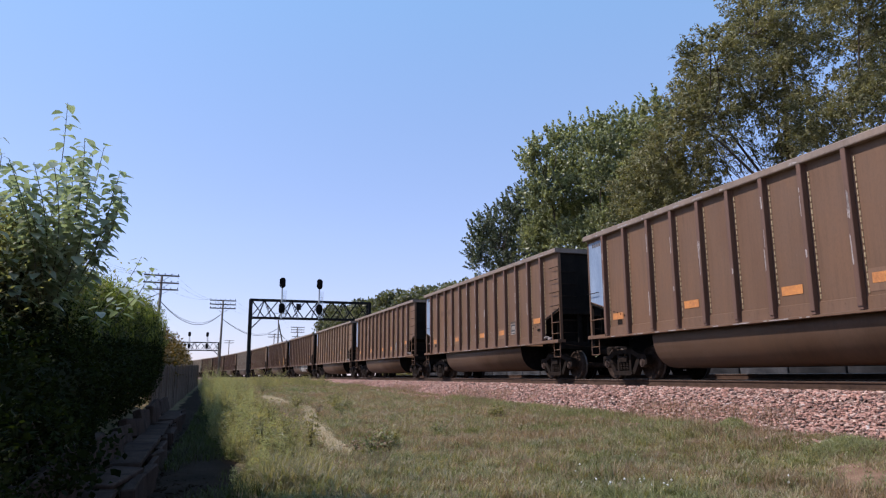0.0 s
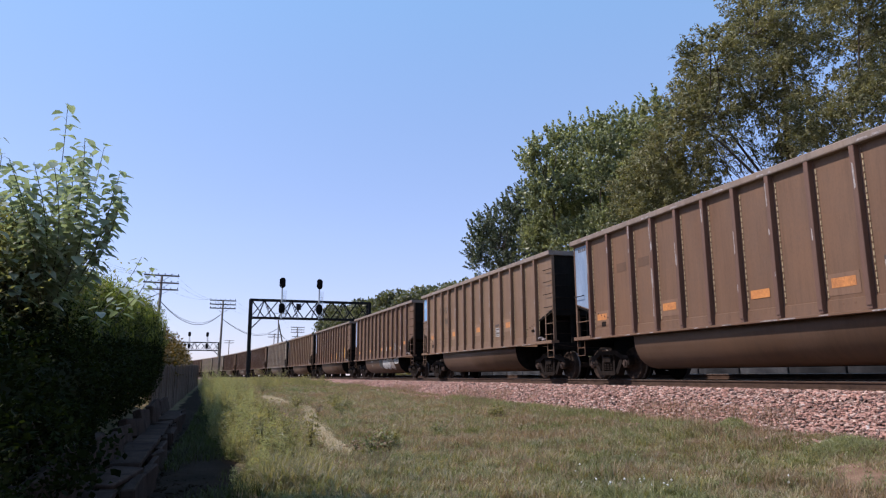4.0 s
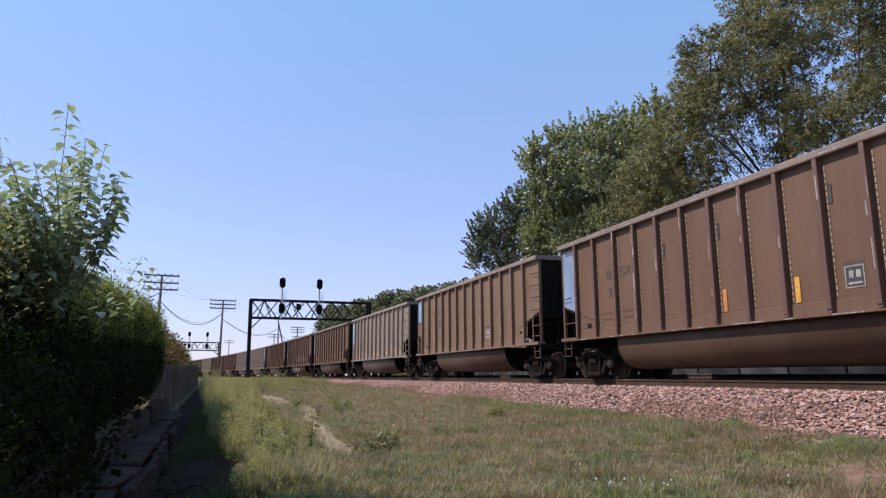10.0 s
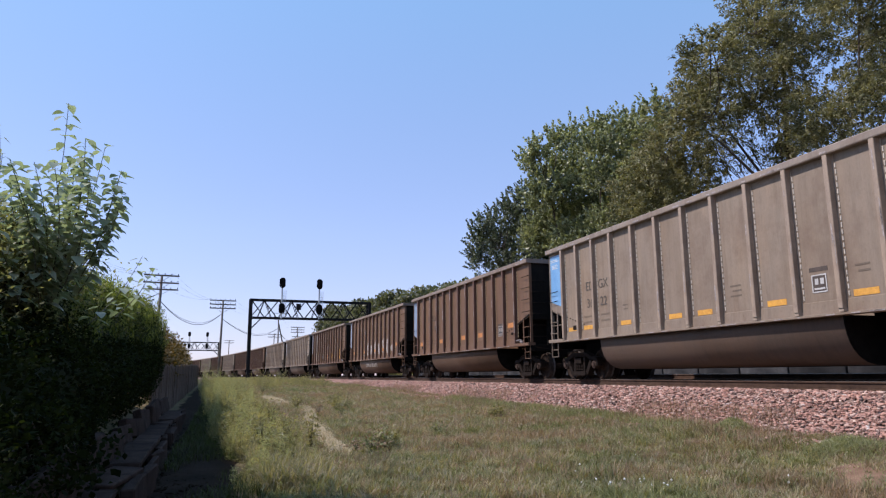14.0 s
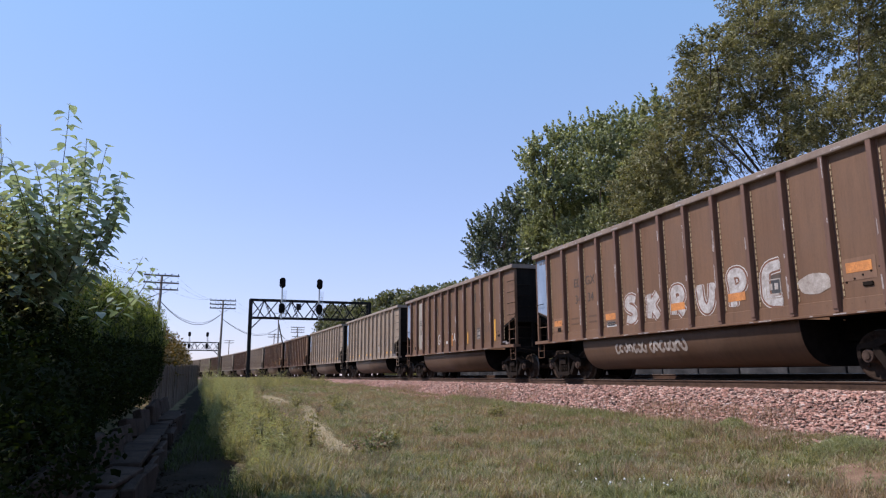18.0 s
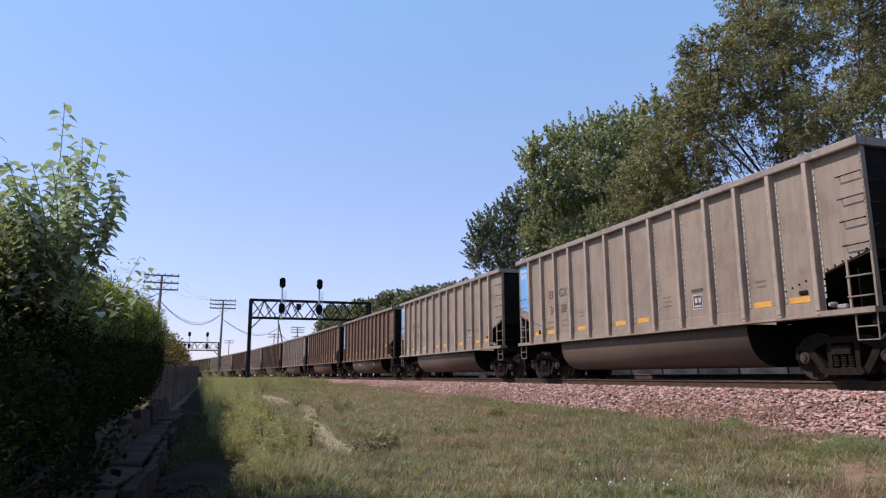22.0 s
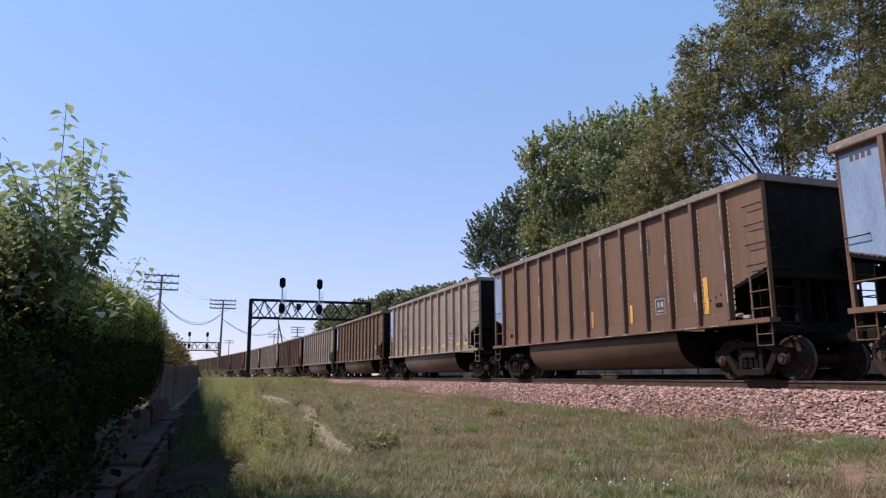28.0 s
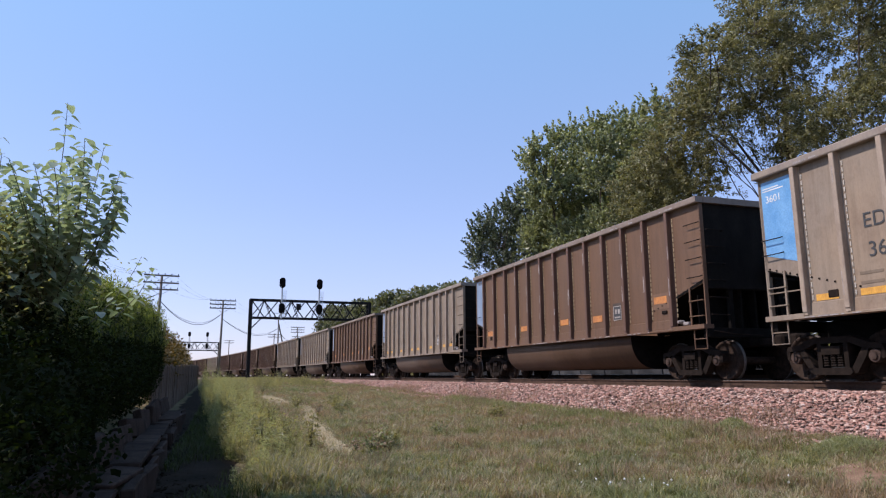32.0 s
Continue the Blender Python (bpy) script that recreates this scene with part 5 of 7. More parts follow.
blades("grass", P[1::2], 0.15, 0.005, rg, M_LUSH, "fresh green strip of longer grass before the ballast", 0.6)
# thin reddish seed grass that stands in the lowest stones, in drifts
s_ = 8.0 + 40.0 * rg.random(16000) ** 1.3
drift = np.sin(s_ * 0.55 + 0.6) + 0.6 * np.sin(s_ * 1.9) > 0.05
o_ = TRACKS[0] - 2.15 - 0.75 * rg.random(16000)
x_, y_ = along_np(s_, o_)
f_ = np.clip((o_ - (TRACKS[0] - 1.72)) / (-1.23), 0, 1)
z_ = np.maximum(lawn_np(x_, y_), RAIL_Z - 0.2 + (lift_np(y_) - 0.06 - RAIL_Z + 0.2) * f_)
blades("grass", np.stack([x_, y_, z_ - 0.01], 1)[drift], 0.19, 0.004, rg, M_DRYRED, "thin reddish seed grass standing in the ballast toe", 0.4)


def long_grass(rng, n, place, length, width, mat, label):
    """Long arching blades: each rises, bends over and hangs at its tip."""
    P = place(rng, n)
    az = rng.uniform(0, 2 * np.pi, n)
    L = length * rng.uniform(0.55, 1.35, n)
    d = np.stack([np.cos(az), np.sin(az), np.zeros(n)], 1)
    side = np.stack([-np.sin(az), np.cos(az), np.zeros(n)], 1) * (width * rng.uniform(0.7, 1.3, n))[:, None]
    up = np.array([0, 0, 1.0])
    bend = rng.uniform(0.35, 1.0, n)

    def at(u):
        return P + d * (L * bend * u * u * 0.9)[:, None] + up * (L * (u - 0.62 * bend * u ** 3))[:, None]
    V = np.stack([P - side * 0.6, P + side * 0.6, at(0.4) - side, at(0.4) + side, at(0.72) - side * 0.8, at(0.72) + side * 0.8, at(1.0)], 1)
    faces = []
    for k in range(0, 7 * n, 7):
        faces += [(k, k + 1, k + 3, k + 2), (k + 2, k + 3, k + 5, k + 4), (k + 4, k + 5, k + 6)]
    return tagged(raw("grass", V.reshape(-1, 3).tolist(), faces, mat), label, "grass", "", "stuff")


def verge_foot(rng, n):
    y = 8.4 + 8.0 * rng.random(n) ** 1.3
    x = np.interp(y, [8.3, 11.0, 14.6, 17.0], [0.62, 0.5, 0.4, 0.4]) + np.abs(rng.normal(0, 0.42, n)) - 0.1
    return np.stack([x, y, lawn_np(x, y) - 0.01], 1)


def lawn_clumps(rng, n):
    """Bent-over clumps, some forty blades each, in the near lawn."""
    k = n // 40
    y = 7.0 + 5.5 * rng.random(k) ** 1.2
    x = 0.8 + (0.98 * y - 0.5) * rng.random(k)
    X = (x[:, None] + rng.normal(0, 0.07, (k, 40))).ravel()[:n]
    Y = (y[:, None] + rng.normal(0, 0.07, (k, 40))).ravel()[:n]
    return np.stack([X, Y, lawn_np(X, Y) - 0.01], 1)


long_grass(rg, 3400, verge_foot, 0.42, 0.0034, M_WEED, "long arching pale grass at the foot of the verge")
long_grass(rg, 2600, verge_foot, 0.34, 0.003, M_STRAW, "long dry arching grass at the foot of the verge")
long_grass(rg, 14000, lawn_clumps, 0.16, 0.0042, M_WEED, "clumps of longer green grass bent over in the lawn")
long_grass(rg, 12000, lawn_clumps, 0.16, 0.0045, M_TUFT, "dark green clumps bent over in the lawn")
long_grass(rg, 4800, lawn_clumps, 0.17, 0.003, M_STRAW, "bleached clumps bent over in the lawn")


for tx, ty, n_, h_, w_ in ((9.25, 11.1, 2300, 0.27, 0.40), (8.6, 8.0, 2800, 0.22, 0.58), (9.0, 12.3, 900, 0.14, 0.5), (9.1, 14.0, 700, 0.11, 0.35), (8.9, 17.0, 600, 0.11, 0.4)):
    q = rg.normal(0, 0.5, (n_, 2))
    X, Y = tx + q[:, 0] * w_, ty + q[:, 1] * w_
    mound = h_ * np.exp(-1.2 * (q ** 2).sum(1)) * rg.random(n_) ** 0.6
    P = np.stack([X, Y, lawn_np(X, Y) + mound], 1)
    tagged(quads("grass", leaf_faces(rg, P, 0.085, 0.13, -0.75), M_LUSH), "long lush green grass tuft at the ballast toe", "grass", "", "stuff")

# ivy that creeps over the low wall
rng_ivy = np.random.default_rng(71)
n_ivy = 420
Y = 4.0 + 5.0 * rng_ivy.random(n_ivy)
Zr = rng_ivy.random(n_ivy)
C = np.stack([-0.88 - 0.16 * Zr + rng_ivy.normal(0, 0.04, n_ivy), Y, lift_np(Y) + 0.8 * Zr], 1)
keep = np.sin(Y * 2.1) + 0.8 * np.sin(Y * 5.3 + Zr * 4) + 1.6 * Zr > 0.7
ivy = quads("ivy", leaf_faces(rng_ivy, C[keep], 0.07, 0.8, 0.5), M_LEAF_HEDGE_SHADE)
tagged(ivy, "dark ivy creeping over the low slab wall", "ivy", "", "stuff")

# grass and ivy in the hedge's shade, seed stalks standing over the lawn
# the near-black leaf material gives this grass the hedge's shade as colour
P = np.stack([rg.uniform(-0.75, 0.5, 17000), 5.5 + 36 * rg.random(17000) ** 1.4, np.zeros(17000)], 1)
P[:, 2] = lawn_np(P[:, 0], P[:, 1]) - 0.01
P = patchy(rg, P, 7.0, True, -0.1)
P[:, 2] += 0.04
blades("grass", P, 0.13, 0.005, rg, M_LEAF_YEW_SHADE, "thin grass by the hedge, shade painted into its colour", 0.6)
P = patchy(rg, lawn_points(rg, 9000, 0.6, 9.5, 6.5, 34.0, 1.2), 11.0, True, 0.0)
blades("grass", P, 0.17, 0.0028, rg, M_STRAW, "dry seed stalks standing over the lawn", 0.3)
P = patchy(rg, lawn_points(rg, 12000, 0.5, 9.5, 6.0, 34.0, 1.3), 15.0, True, 0.1)
blades("grass", P, 0.09, 0.005, rg, M_WEED, "coarse pale green weeds in the lawn", 0.7)


def clod_place(rng, n):
    y = 4.5 + 18 * rng.random(n) ** 1.2
    return np.stack([rng.normal(-0.45, 0.25, n), y, lift_np(y) + rng.uniform(0.02, 0.06, n)], 1)


stones("soil_clods", 1500, clod_place, 0.022, 8, M_SHADEDIRT, "loose clods on the path, coloured dark for the shade", "soil")
# small broad leaves of clover and plantain through the turf
P = patchy(rg, lawn_points(rg, 30000, 0.8, 10.0, 5.5, 26.0, 1.7), 27.0, True, 0.05)
P[:, 2] += rg.uniform(0.015, 0.055, len(P))
tagged(quads("clover_leaves", leaf_faces(rg, P, 0.026, 0.8, 0.0), M_TUFT), "small broad clover leaves through the turf", "clover", "", "stuff")
P = patchy(rg, lawn_points(rg, 20000, 0.8, 10.0, 5.5, 26.0, 1.7), 31.0, True, 0.1)
P[:, 2] += rg.uniform(0.01, 0.05, len(P))
tagged(quads("dead_leaves", leaf_faces(rg, P, 0.024, 0.5, 0.0), M_STRAW), "dry bleached leaf litter in the turf", "litter", "", "stuff")


def weed_clump(x, y, h, w, n, mat, seed, label):
    rng = np.random.default_rng(seed)
    t = new("weed_clump")
    z = ground_z(x, y)
    t.matrix_basis = Matrix.Translation((x, y, z - 0.01))
    bm = bmesh.new()
    ends = []
    for i in range(12):
        a = rng.uniform(0, 2 * math.pi)
        q = Vector((math.cos(a) * w * rng.uniform(0.2, 1), math.sin(a) * w * rng.uniform(0.2, 1), h * rng.uniform(0.55, 1.0)))
        tube(bm, [(0, 0, 0), tuple(q * 0.5 + Vector((0, 0, h * 0.12))), tuple(q)], 0.007, 4, 0.002)
        ends.append(q)
    tagged(part("stalk", bm, M_STEM, t), "", "", "", "stuff")
    E = np.array([tuple(e) for e in ends])
    C = E[rng.integers(0, len(E), n)] * rng.uniform(0.35, 1.05, (n, 1)) + rng.normal(0, 0.05 + 0.05 * h, (n, 3))
    C[:, 2] = np.maximum(C[:, 2], 0.02)
    quads("leaves", leaf_faces(rng, C, 0.07, 0.42, 0.1), mat, t)
    return tagged(t, label, "weed", "weeds in the grass")


for i, (x, y, h, w) in enumerate(((2.9, 12.9, 0.34, 0.30), (3.1, 13.3, 0.28, 0.22), (3.8, 24.5, 0.5, 0.5), (4.4, 25.3, 0.4, 0.45), (4.5, 29.0, 0.6, 0.7), (2.6, 26.0, 0.45, 0.4), (0.55, 13.0, 0.5, 0.35), (0.5, 15.0, 0.6, 0.4), (0.3, 17.5, 0.65, 0.4), (0.9, 11.2, 0.4, 0.35), (0.1, 20.0, 0.7, 0.45), (7.6, 19.0, 0.3, 0.35), (0.9, 36.0, 1.0, 0.5), (2.1, 40.0, 1.1, 0.7), (3.0, 52.0, 1.3, 0.9), (4.4, 58.0, 1.2, 0.8), (5.5, 50.0, 0.9, 0.6), (6.3, 46.0, 0.8, 0.5))):
    weed_clump(x, y, h, w, 420 if y < 30 else 500, M_WEED if i % 3 else M_GRASS, 400 + i, "leafy green weed clump standing in the grass")


for i, (x, y, h, w) in enumerate(((2.45, 11.8, 0.36, 0.22), (2.7, 12.6, 0.42, 0.26), (2.95, 13.4, 0.4, 0.22), (2.3, 12.4, 0.3, 0.2), (3.5, 21.5, 0.45, 0.35), (3.0, 23.0, 0.5, 0.3), (4.6, 15.0, 0.28, 0.2))):
    weed_clump(x, y, h, w, 110, M_DRYRED if i % 2 else M_TUFT, 460 + i, "dry brown weed clump with seed heads")


rnd_weed = random.Random(90)
for i in range(34):
    y = 11.5 + 26 * rnd_weed.random() ** 1.3
    x = 0.1 - 0.04 * (y - 14) + rnd_weed.uniform(0.0, 1.5)
    weed_clump(x, y, rnd_weed.uniform(0.35, 0.7), rnd_weed.uniform(0.15, 0.3), 200, M_WEED, 500 + i, "leafy pale green weed in the tall grass")


def clover(n, seed):
    rng = np.random.default_rng(seed)
    bm = bmesh.new()
    for i in range(n):
        x, y = (5.1 + rng.normal(0, 0.36), 7.5 + rng.normal(0, 0.38)) if i % 3 else (rng.uniform(4.2, 7.2), 6.8 + 4.5 * rng.random())
        bmesh.ops.create_icosphere(bm, subdivisions=1, radius=0.016, matrix=Matrix.Translation((x, y, ground_z(x, y) + rng.uniform(0.05, 0.1))))
    ob = part("clover_heads", bm, M_FLOWER)
    return tagged(ob, "white clover heads dotted in the lawn", "flowers", "", "stuff")


clover(20, 3)


# ---- beyond the tracks ----
def barrier_wall():
    """A low pale panel wall past the second track, seen under the cars."""
    w = new("panel_wall")
    bm = bmesh.new()
    box(bm, -0.08, 0.08, -1.2, 1.2, 0.0, 1.0, 0.02)
    first = None
    for i in range(26):
        x, y, th = along(2.0 + 2.46 * i, 9.6)
        m = pose(x, y, 0.72, 0, 0, math.degrees(th))
        if first is None:
            first = part("panel", bm, M_WALLFAR, w)
            first.matrix_basis = m
        else:
            again("panel", first, w, m)
    return tagged(w, "low pale grey panel wall beyond the tracks", "wall")


barrier_wall()

# ---- the coal train ----
PITCH, LEAD, TRAIL = 16.18, 7.30, 7.14
# side posts of the steel cars, and of the aluminium cars with their closer end bays
POSTS = [-6.15 + 1.01 * i for i in range(11)] + [5.06, 6.15]
ALU_POSTS = [-6.15, -5.21, -4.24] + [-3.24 + 1.08 * i for i in range(7)] + [4.24, 5.21, 6.15]
LAYOUT = {"posts": POSTS}
BROWN, TAN, SILVER = (0.133, 0.0725, 0.041, 1), (0.170, 0.104, 0.064, 1), (0.232, 0.181, 0.137, 1)


def post_mesh(side):
    bm = bmesh.new()
    x0, x1 = side * 1.495, side * 1.625
    prism(bm, [(x0, -0.09), (x0, 0.09), (side * 1.507, 0.09), (side * 1.51, 0.058), (x1 - side * 0.01, 0.054), (x1, 0.046), (x1, -0.046), (x1 - side * 0.01, -0.054), (side * 1.51, -0.058), (side * 1.507, -0.09)], "z", 1.3, 4.155)
    # foot, cut back under the sill
    prism(bm, [(x0, -0.08), (x0, 0.08), (side * 1.605, 0.05), (side * 1.605, -0.05)], "z", 1.235, 1.3)
    return bm


def rivet_bm(side):
    """A line of bolt heads on the sheet, just beside a post."""
    bm = bmesh.new()
    for i in range(20):
        z = 1.56 + i * 0.125
        prism(bm, [(-0.128, z - 0.042), (-0.102, z - 0.042), (-0.102, z + 0.042), (-0.128, z + 0.042)], "x", side * 1.496, side * 1.511)
    return bm


def wheelset(parent, y):
    bm = bmesh.new()
    prof = [(0.60, 0.12), (0.62, 0.2), (0.66, 0.40), (0.655, 0.485), (0.69, 0.487), (0.70, 0.46), (0.815, 0.452), (0.82, 0.40), (0.79, 0.385), (0.765, 0.2), (0.80, 0.15), (0.84, 0.12), (0.86, 0.085)]
    for side in (-1, 1):
        lathe(bm, [(side * a, r) for a, r in prof], "x", 22)
        # three cast lugs, so that the turning shows
        for j in range(3):
            a = j * 2 * math.pi / 3
            c = Vector((side * 0.785, 0.3 * math.cos(a), 0.3 * math.sin(a)))
            box(bm, c.x - 0.012, c.x + 0.012, c.y - 0.03, c.y + 0.03, c.z - 0.03, c.z + 0.03)
    lathe(bm, [(-1.0, 0.075), (-0.62, 0.09), (0.62, 0.09), (1.0, 0.075)], "x", 12)
    ob = part("wheelset", bm, M_WHEEL, parent, "steel wheels with polished treads", True)
    ob.data.materials.append(M_TREAD)
    for p in ob.data.polygons:
        c = p.center
        if 0.645 < abs(c.x) < 0.83 and math.hypot(c.y, c.z) > 0.452:
            p.material_index = 1
    ob.matrix_parent_inverse = Matrix.Translation((0, y, 0.457))
    return ob


def side_frame_bm():
    bm = bmesh.new()
    def bar(pts, x0, x1):
        prism(bm, pts, "x", x0, x1)
    # arched top member, splayed tension members, spring seat, columns, pedestal roofs and jaws
    bar([(-1.10, 0.585), (-1.06, 0.675), (-0.80, 0.70), (-0.42, 0.835), (0.42, 0.835), (0.80, 0.70), (1.06, 0.675), (1.10, 0.585), (0.72, 0.585), (0.38, 0.715), (-0.38, 0.715), (-0.72, 0.585)], -0.10, 0.10)
    bar([(-0.40, 0.12), (-0.46, 0.17), (-0.42, 0.25), (0.42, 0.25), (0.46, 0.17), (0.40, 0.12)], -0.15, 0.15)
    for s in (-1, 1):
        bar([(s * 0.40, 0.13), (s * 0.42, 0.26), (s * 0.66, 0.62), (s * 0.78, 0.60), (s * 0.74, 0.47), (s * 0.52, 0.16)], -0.10, 0.10)
        bar([(s * 0.25, 0.24), (s * 0.35, 0.24), (s * 0.35, 0.73), (s * 0.25, 0.73)], -0.09, 0.09)
        bar([(s * 1.03, 0.40), (s * 1.10, 0.42), (s * 1.11, 0.60), (s * 1.02, 0.60)], -0.09, 0.09)
    # bolster end in its window
    bar([(-0.2, 0.50), (-0.22, 0.66), (0.22, 0.66), (0.2, 0.50)], -0.14, 0.14)
    return bm


def build_truck(car, y):
    bm = bmesh.new()
    box(bm, -0.95, 0.95, -0.2, 0.2, 0.46, 0.72, 0.03)
    box(bm, -0.28, 0.28, -0.28, 0.28, 0.70, 0.86, 0.02)
    tube(bm, [(-0.7, -0.35, 0.42), (0.7, -0.35, 0.42)], 0.05)
    tube(bm, [(-0.7, 0.35, 0.42), (0.7, 0.35, 0.42)], 0.05)
    truck = part("truck", bm, M_UNDER, car, "dusty cast-steel bogie, shade darkened into its colour")
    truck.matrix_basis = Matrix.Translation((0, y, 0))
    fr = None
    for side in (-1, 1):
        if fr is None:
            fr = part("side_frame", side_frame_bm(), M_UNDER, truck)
        else:
            fr = again("side_frame", fr, truck)
        fr.matrix_basis = Matrix.Translation((side * 1.0, 0, 0))
        bm = bmesh.new()
        for j in range(3):
            for k in (-1, 1):
                c = (-0.16 + 0.16 * j, k * 0.045)
                z = 0.27
                while z < 0.5:
                    lathe(bm, [(z, 0.05), (z + 0.02, 0.066), (z + 0.042, 0.05)], "z", 6, (c[1], c[0], 0))
                    z += 0.046
        sp = part("spring_nest", bm, M_UNDER, truck)
        sp.matrix_basis = Matrix.Translation((side * 1.02, 0, 0))
        for yy in (-0.89, 0.89):
            bm = bmesh.new()
            lathe(bm, [(0, 0.125), (side * 0.10, 0.125), (side * 0.12, 0.115), (side * 0.125, 0.075), (side * 0.15, 0.07), (side * 0.155, 0.03)], "x", 16)
            bc = part("bearing_cap", bm, M_CAP_LIT, truck)
            bc.matrix_basis = Matrix.Translation((side * 0.98, yy, 0.457))
    for yy in (-0.89, 0.89):
        wheelset(truck, yy)
    return truck


def grab(bm, x, y0, y1, z, out):
    """A bent grab iron on a side: it stands out from the sheet."""
    tube(bm, [(x, y0, z), (x + out, y0, z - 0.03), (x + out, y1, z - 0.03), (x, y1, z)], 0.012, 5)


def corner_ladder(car, side, sy, ye, yi):
    """The stile and two rungs of a corner ladder over the end platform."""
    bm = bmesh.new()
    box(bm, *sorted((side * 1.52, side * 1.55)), yi - 0.022, yi + 0.022, 1.20, 2.16)
    part("ladder_stile", bm, M_PAINT, car)
    for z in (1.48, 1.84):
        bm = bmesh.new()
        tube(bm, [(side * 1.52, ye, z), (side * 1.56, ye - sy * 0.02, z), (side * 1.56, yi - sy * 0.03, z), (side * 1.53, yi - sy * 0.03, z)], 0.014, 5)
        part("rung", bm, M_PAINT, car)


def build_car():
    car = new("coal_gondola")
    # side sheets, cut away over the end platforms
    for side in (-1, 1):
        bm = bmesh.new()
        prism(bm, [(-LEAD, 2.25), (-6.19, 1.95), (-6.17, 1.3), (6.17, 1.3), (6.19, 1.95), (TRAIL, 2.25), (TRAIL, 4.17), (-LEAD, 4.17)], "x", side * 1.475, side * 1.497)
        part("side_sheet", bm, M_PAINT, car)
        bm = bmesh.new()
        prism(bm, [(side * 1.40, 4.15), (side * 1.63, 4.15), (side * 1.64, 4.17), (side * 1.64, 4.28), (side * 1.62, 4.30), (side * 1.42, 4.30), (side * 1.40, 4.28)], "y", -LEAD - 0.05, TRAIL + 0.05)
        part("top_chord", bm, M_PAINT, car)
        bm = bmesh.new()
        prism(bm, [(side * 1.38, 1.18), (side * 1.63, 1.18), (side * 1.63, 1.215), (side * 1.53, 1.235), (side * 1.515, 1.46), (side * 1.499, 1.47), (side * 1.499, 1.25), (side * 1.38, 1.25)], "y", -6.18, 6.18)
        for sy in (-1, 1):
            prism(bm, [(side * 1.34, 1.18), (side * 1.62, 1.18), (side * 1.62, 1.28), (side * 1.34, 1.28)], "y", sy * 6.18, sy * (TRAIL if sy > 0 else LEAD) + sy * 0.02)
        # bolt heads along the sill
        for i in range(48):
            y = -6.2 + i * 0.262
            box(bm, side * 1.515 if side > 0 else -1.525, side * 1.525 if side > 0 else -1.505, y, y + 0.03, 1.36, 1.39)
        part("side_sill", bm, M_PAINT, car)
        first = None
        for y in POSTS:
            if first is None:
                first = part("side_post", post_mesh(side), M_PAINT, car)
                first.matrix_basis = Matrix.Translation((0, y, 0))
            else:
                again("side_post", first, car, Matrix.Translation((0, y, 0)))
        for sy, end in ((-1, LEAD), (1, TRAIL)):
            bm = bmesh.new()
            prism(bm, [(side * 1.42, sy * (end - 0.05)), (side * 1.42, sy * (end + 0.01)), (side * 1.52, sy * (end + 0.01)), (side * 1.52, sy * (end - 0.02)), (side * 1.50, sy * (end - 0.05))], "z", 1.2, 4.15)
            for i in range(20):
                z = 2.25 + i * 0.093
                box(bm, min(side * 1.518, side * 1.530), max(side * 1.518, side * 1.530), sy * (end - 0.012) - 0.012, sy * (end - 0.012) + 0.012, z, z + 0.03)
            part("corner_post", bm, M_PAINT, car)
    first = None
    for y in POSTS:
        if first is None:
            first = tagged(part("bolt_strip", rivet_bm(-1), M_RIVET, car, "pale strip of bolt heads"), "", "", "", "stuff")
            first.matrix_basis = Matrix.Translation((0, y, 0))
        else:
            tagged(again("bolt_strip", first, car, Matrix.Translation((0, y, 0)), "pale strip of bolt heads"), "", "", "", "stuff")
    # bolt heads along the slope sheet's seam, over the open corners and on along the bays
    for sy, end in ((-1, LEAD), (1, TRAIL)):
        bm = bmesh.new()
        for i in range(13):
            y = end - 0.1 - 0.17 * i
            z = 1.97 + (y - 6.19) * 0.29
            lathe(bm, [(-1.497, 0.021), (-1.512, 0.02), (-1.518, 0.008)], "x", 6, (0, sy * y, z + 0.03))
        tagged(part("seam_bolts", bm, M_UNDER, car), "", "", "", "stuff")
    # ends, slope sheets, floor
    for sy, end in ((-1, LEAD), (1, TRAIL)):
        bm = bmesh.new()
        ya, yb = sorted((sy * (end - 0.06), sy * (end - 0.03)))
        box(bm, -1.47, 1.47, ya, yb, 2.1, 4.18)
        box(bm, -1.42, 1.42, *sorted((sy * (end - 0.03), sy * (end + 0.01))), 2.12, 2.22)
        part("end_wall", bm, M_ENDWALL, car, "end wall black with coal and painted shade")
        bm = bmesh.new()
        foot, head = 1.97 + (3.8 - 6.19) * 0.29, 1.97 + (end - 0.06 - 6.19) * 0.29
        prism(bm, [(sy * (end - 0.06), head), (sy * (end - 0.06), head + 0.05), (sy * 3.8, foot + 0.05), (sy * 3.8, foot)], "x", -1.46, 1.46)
        # webs added under it, over the centre sill, to keep the opening dark
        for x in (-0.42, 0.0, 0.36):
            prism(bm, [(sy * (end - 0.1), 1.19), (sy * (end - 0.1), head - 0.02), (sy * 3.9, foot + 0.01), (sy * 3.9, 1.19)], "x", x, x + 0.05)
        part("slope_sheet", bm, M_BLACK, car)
        # added plate stops daylight from showing through the open corner
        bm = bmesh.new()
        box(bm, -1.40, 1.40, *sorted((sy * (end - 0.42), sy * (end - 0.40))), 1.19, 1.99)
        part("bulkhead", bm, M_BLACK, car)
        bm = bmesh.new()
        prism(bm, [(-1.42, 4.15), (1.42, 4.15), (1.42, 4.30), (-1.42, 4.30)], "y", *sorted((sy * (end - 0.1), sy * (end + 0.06))))
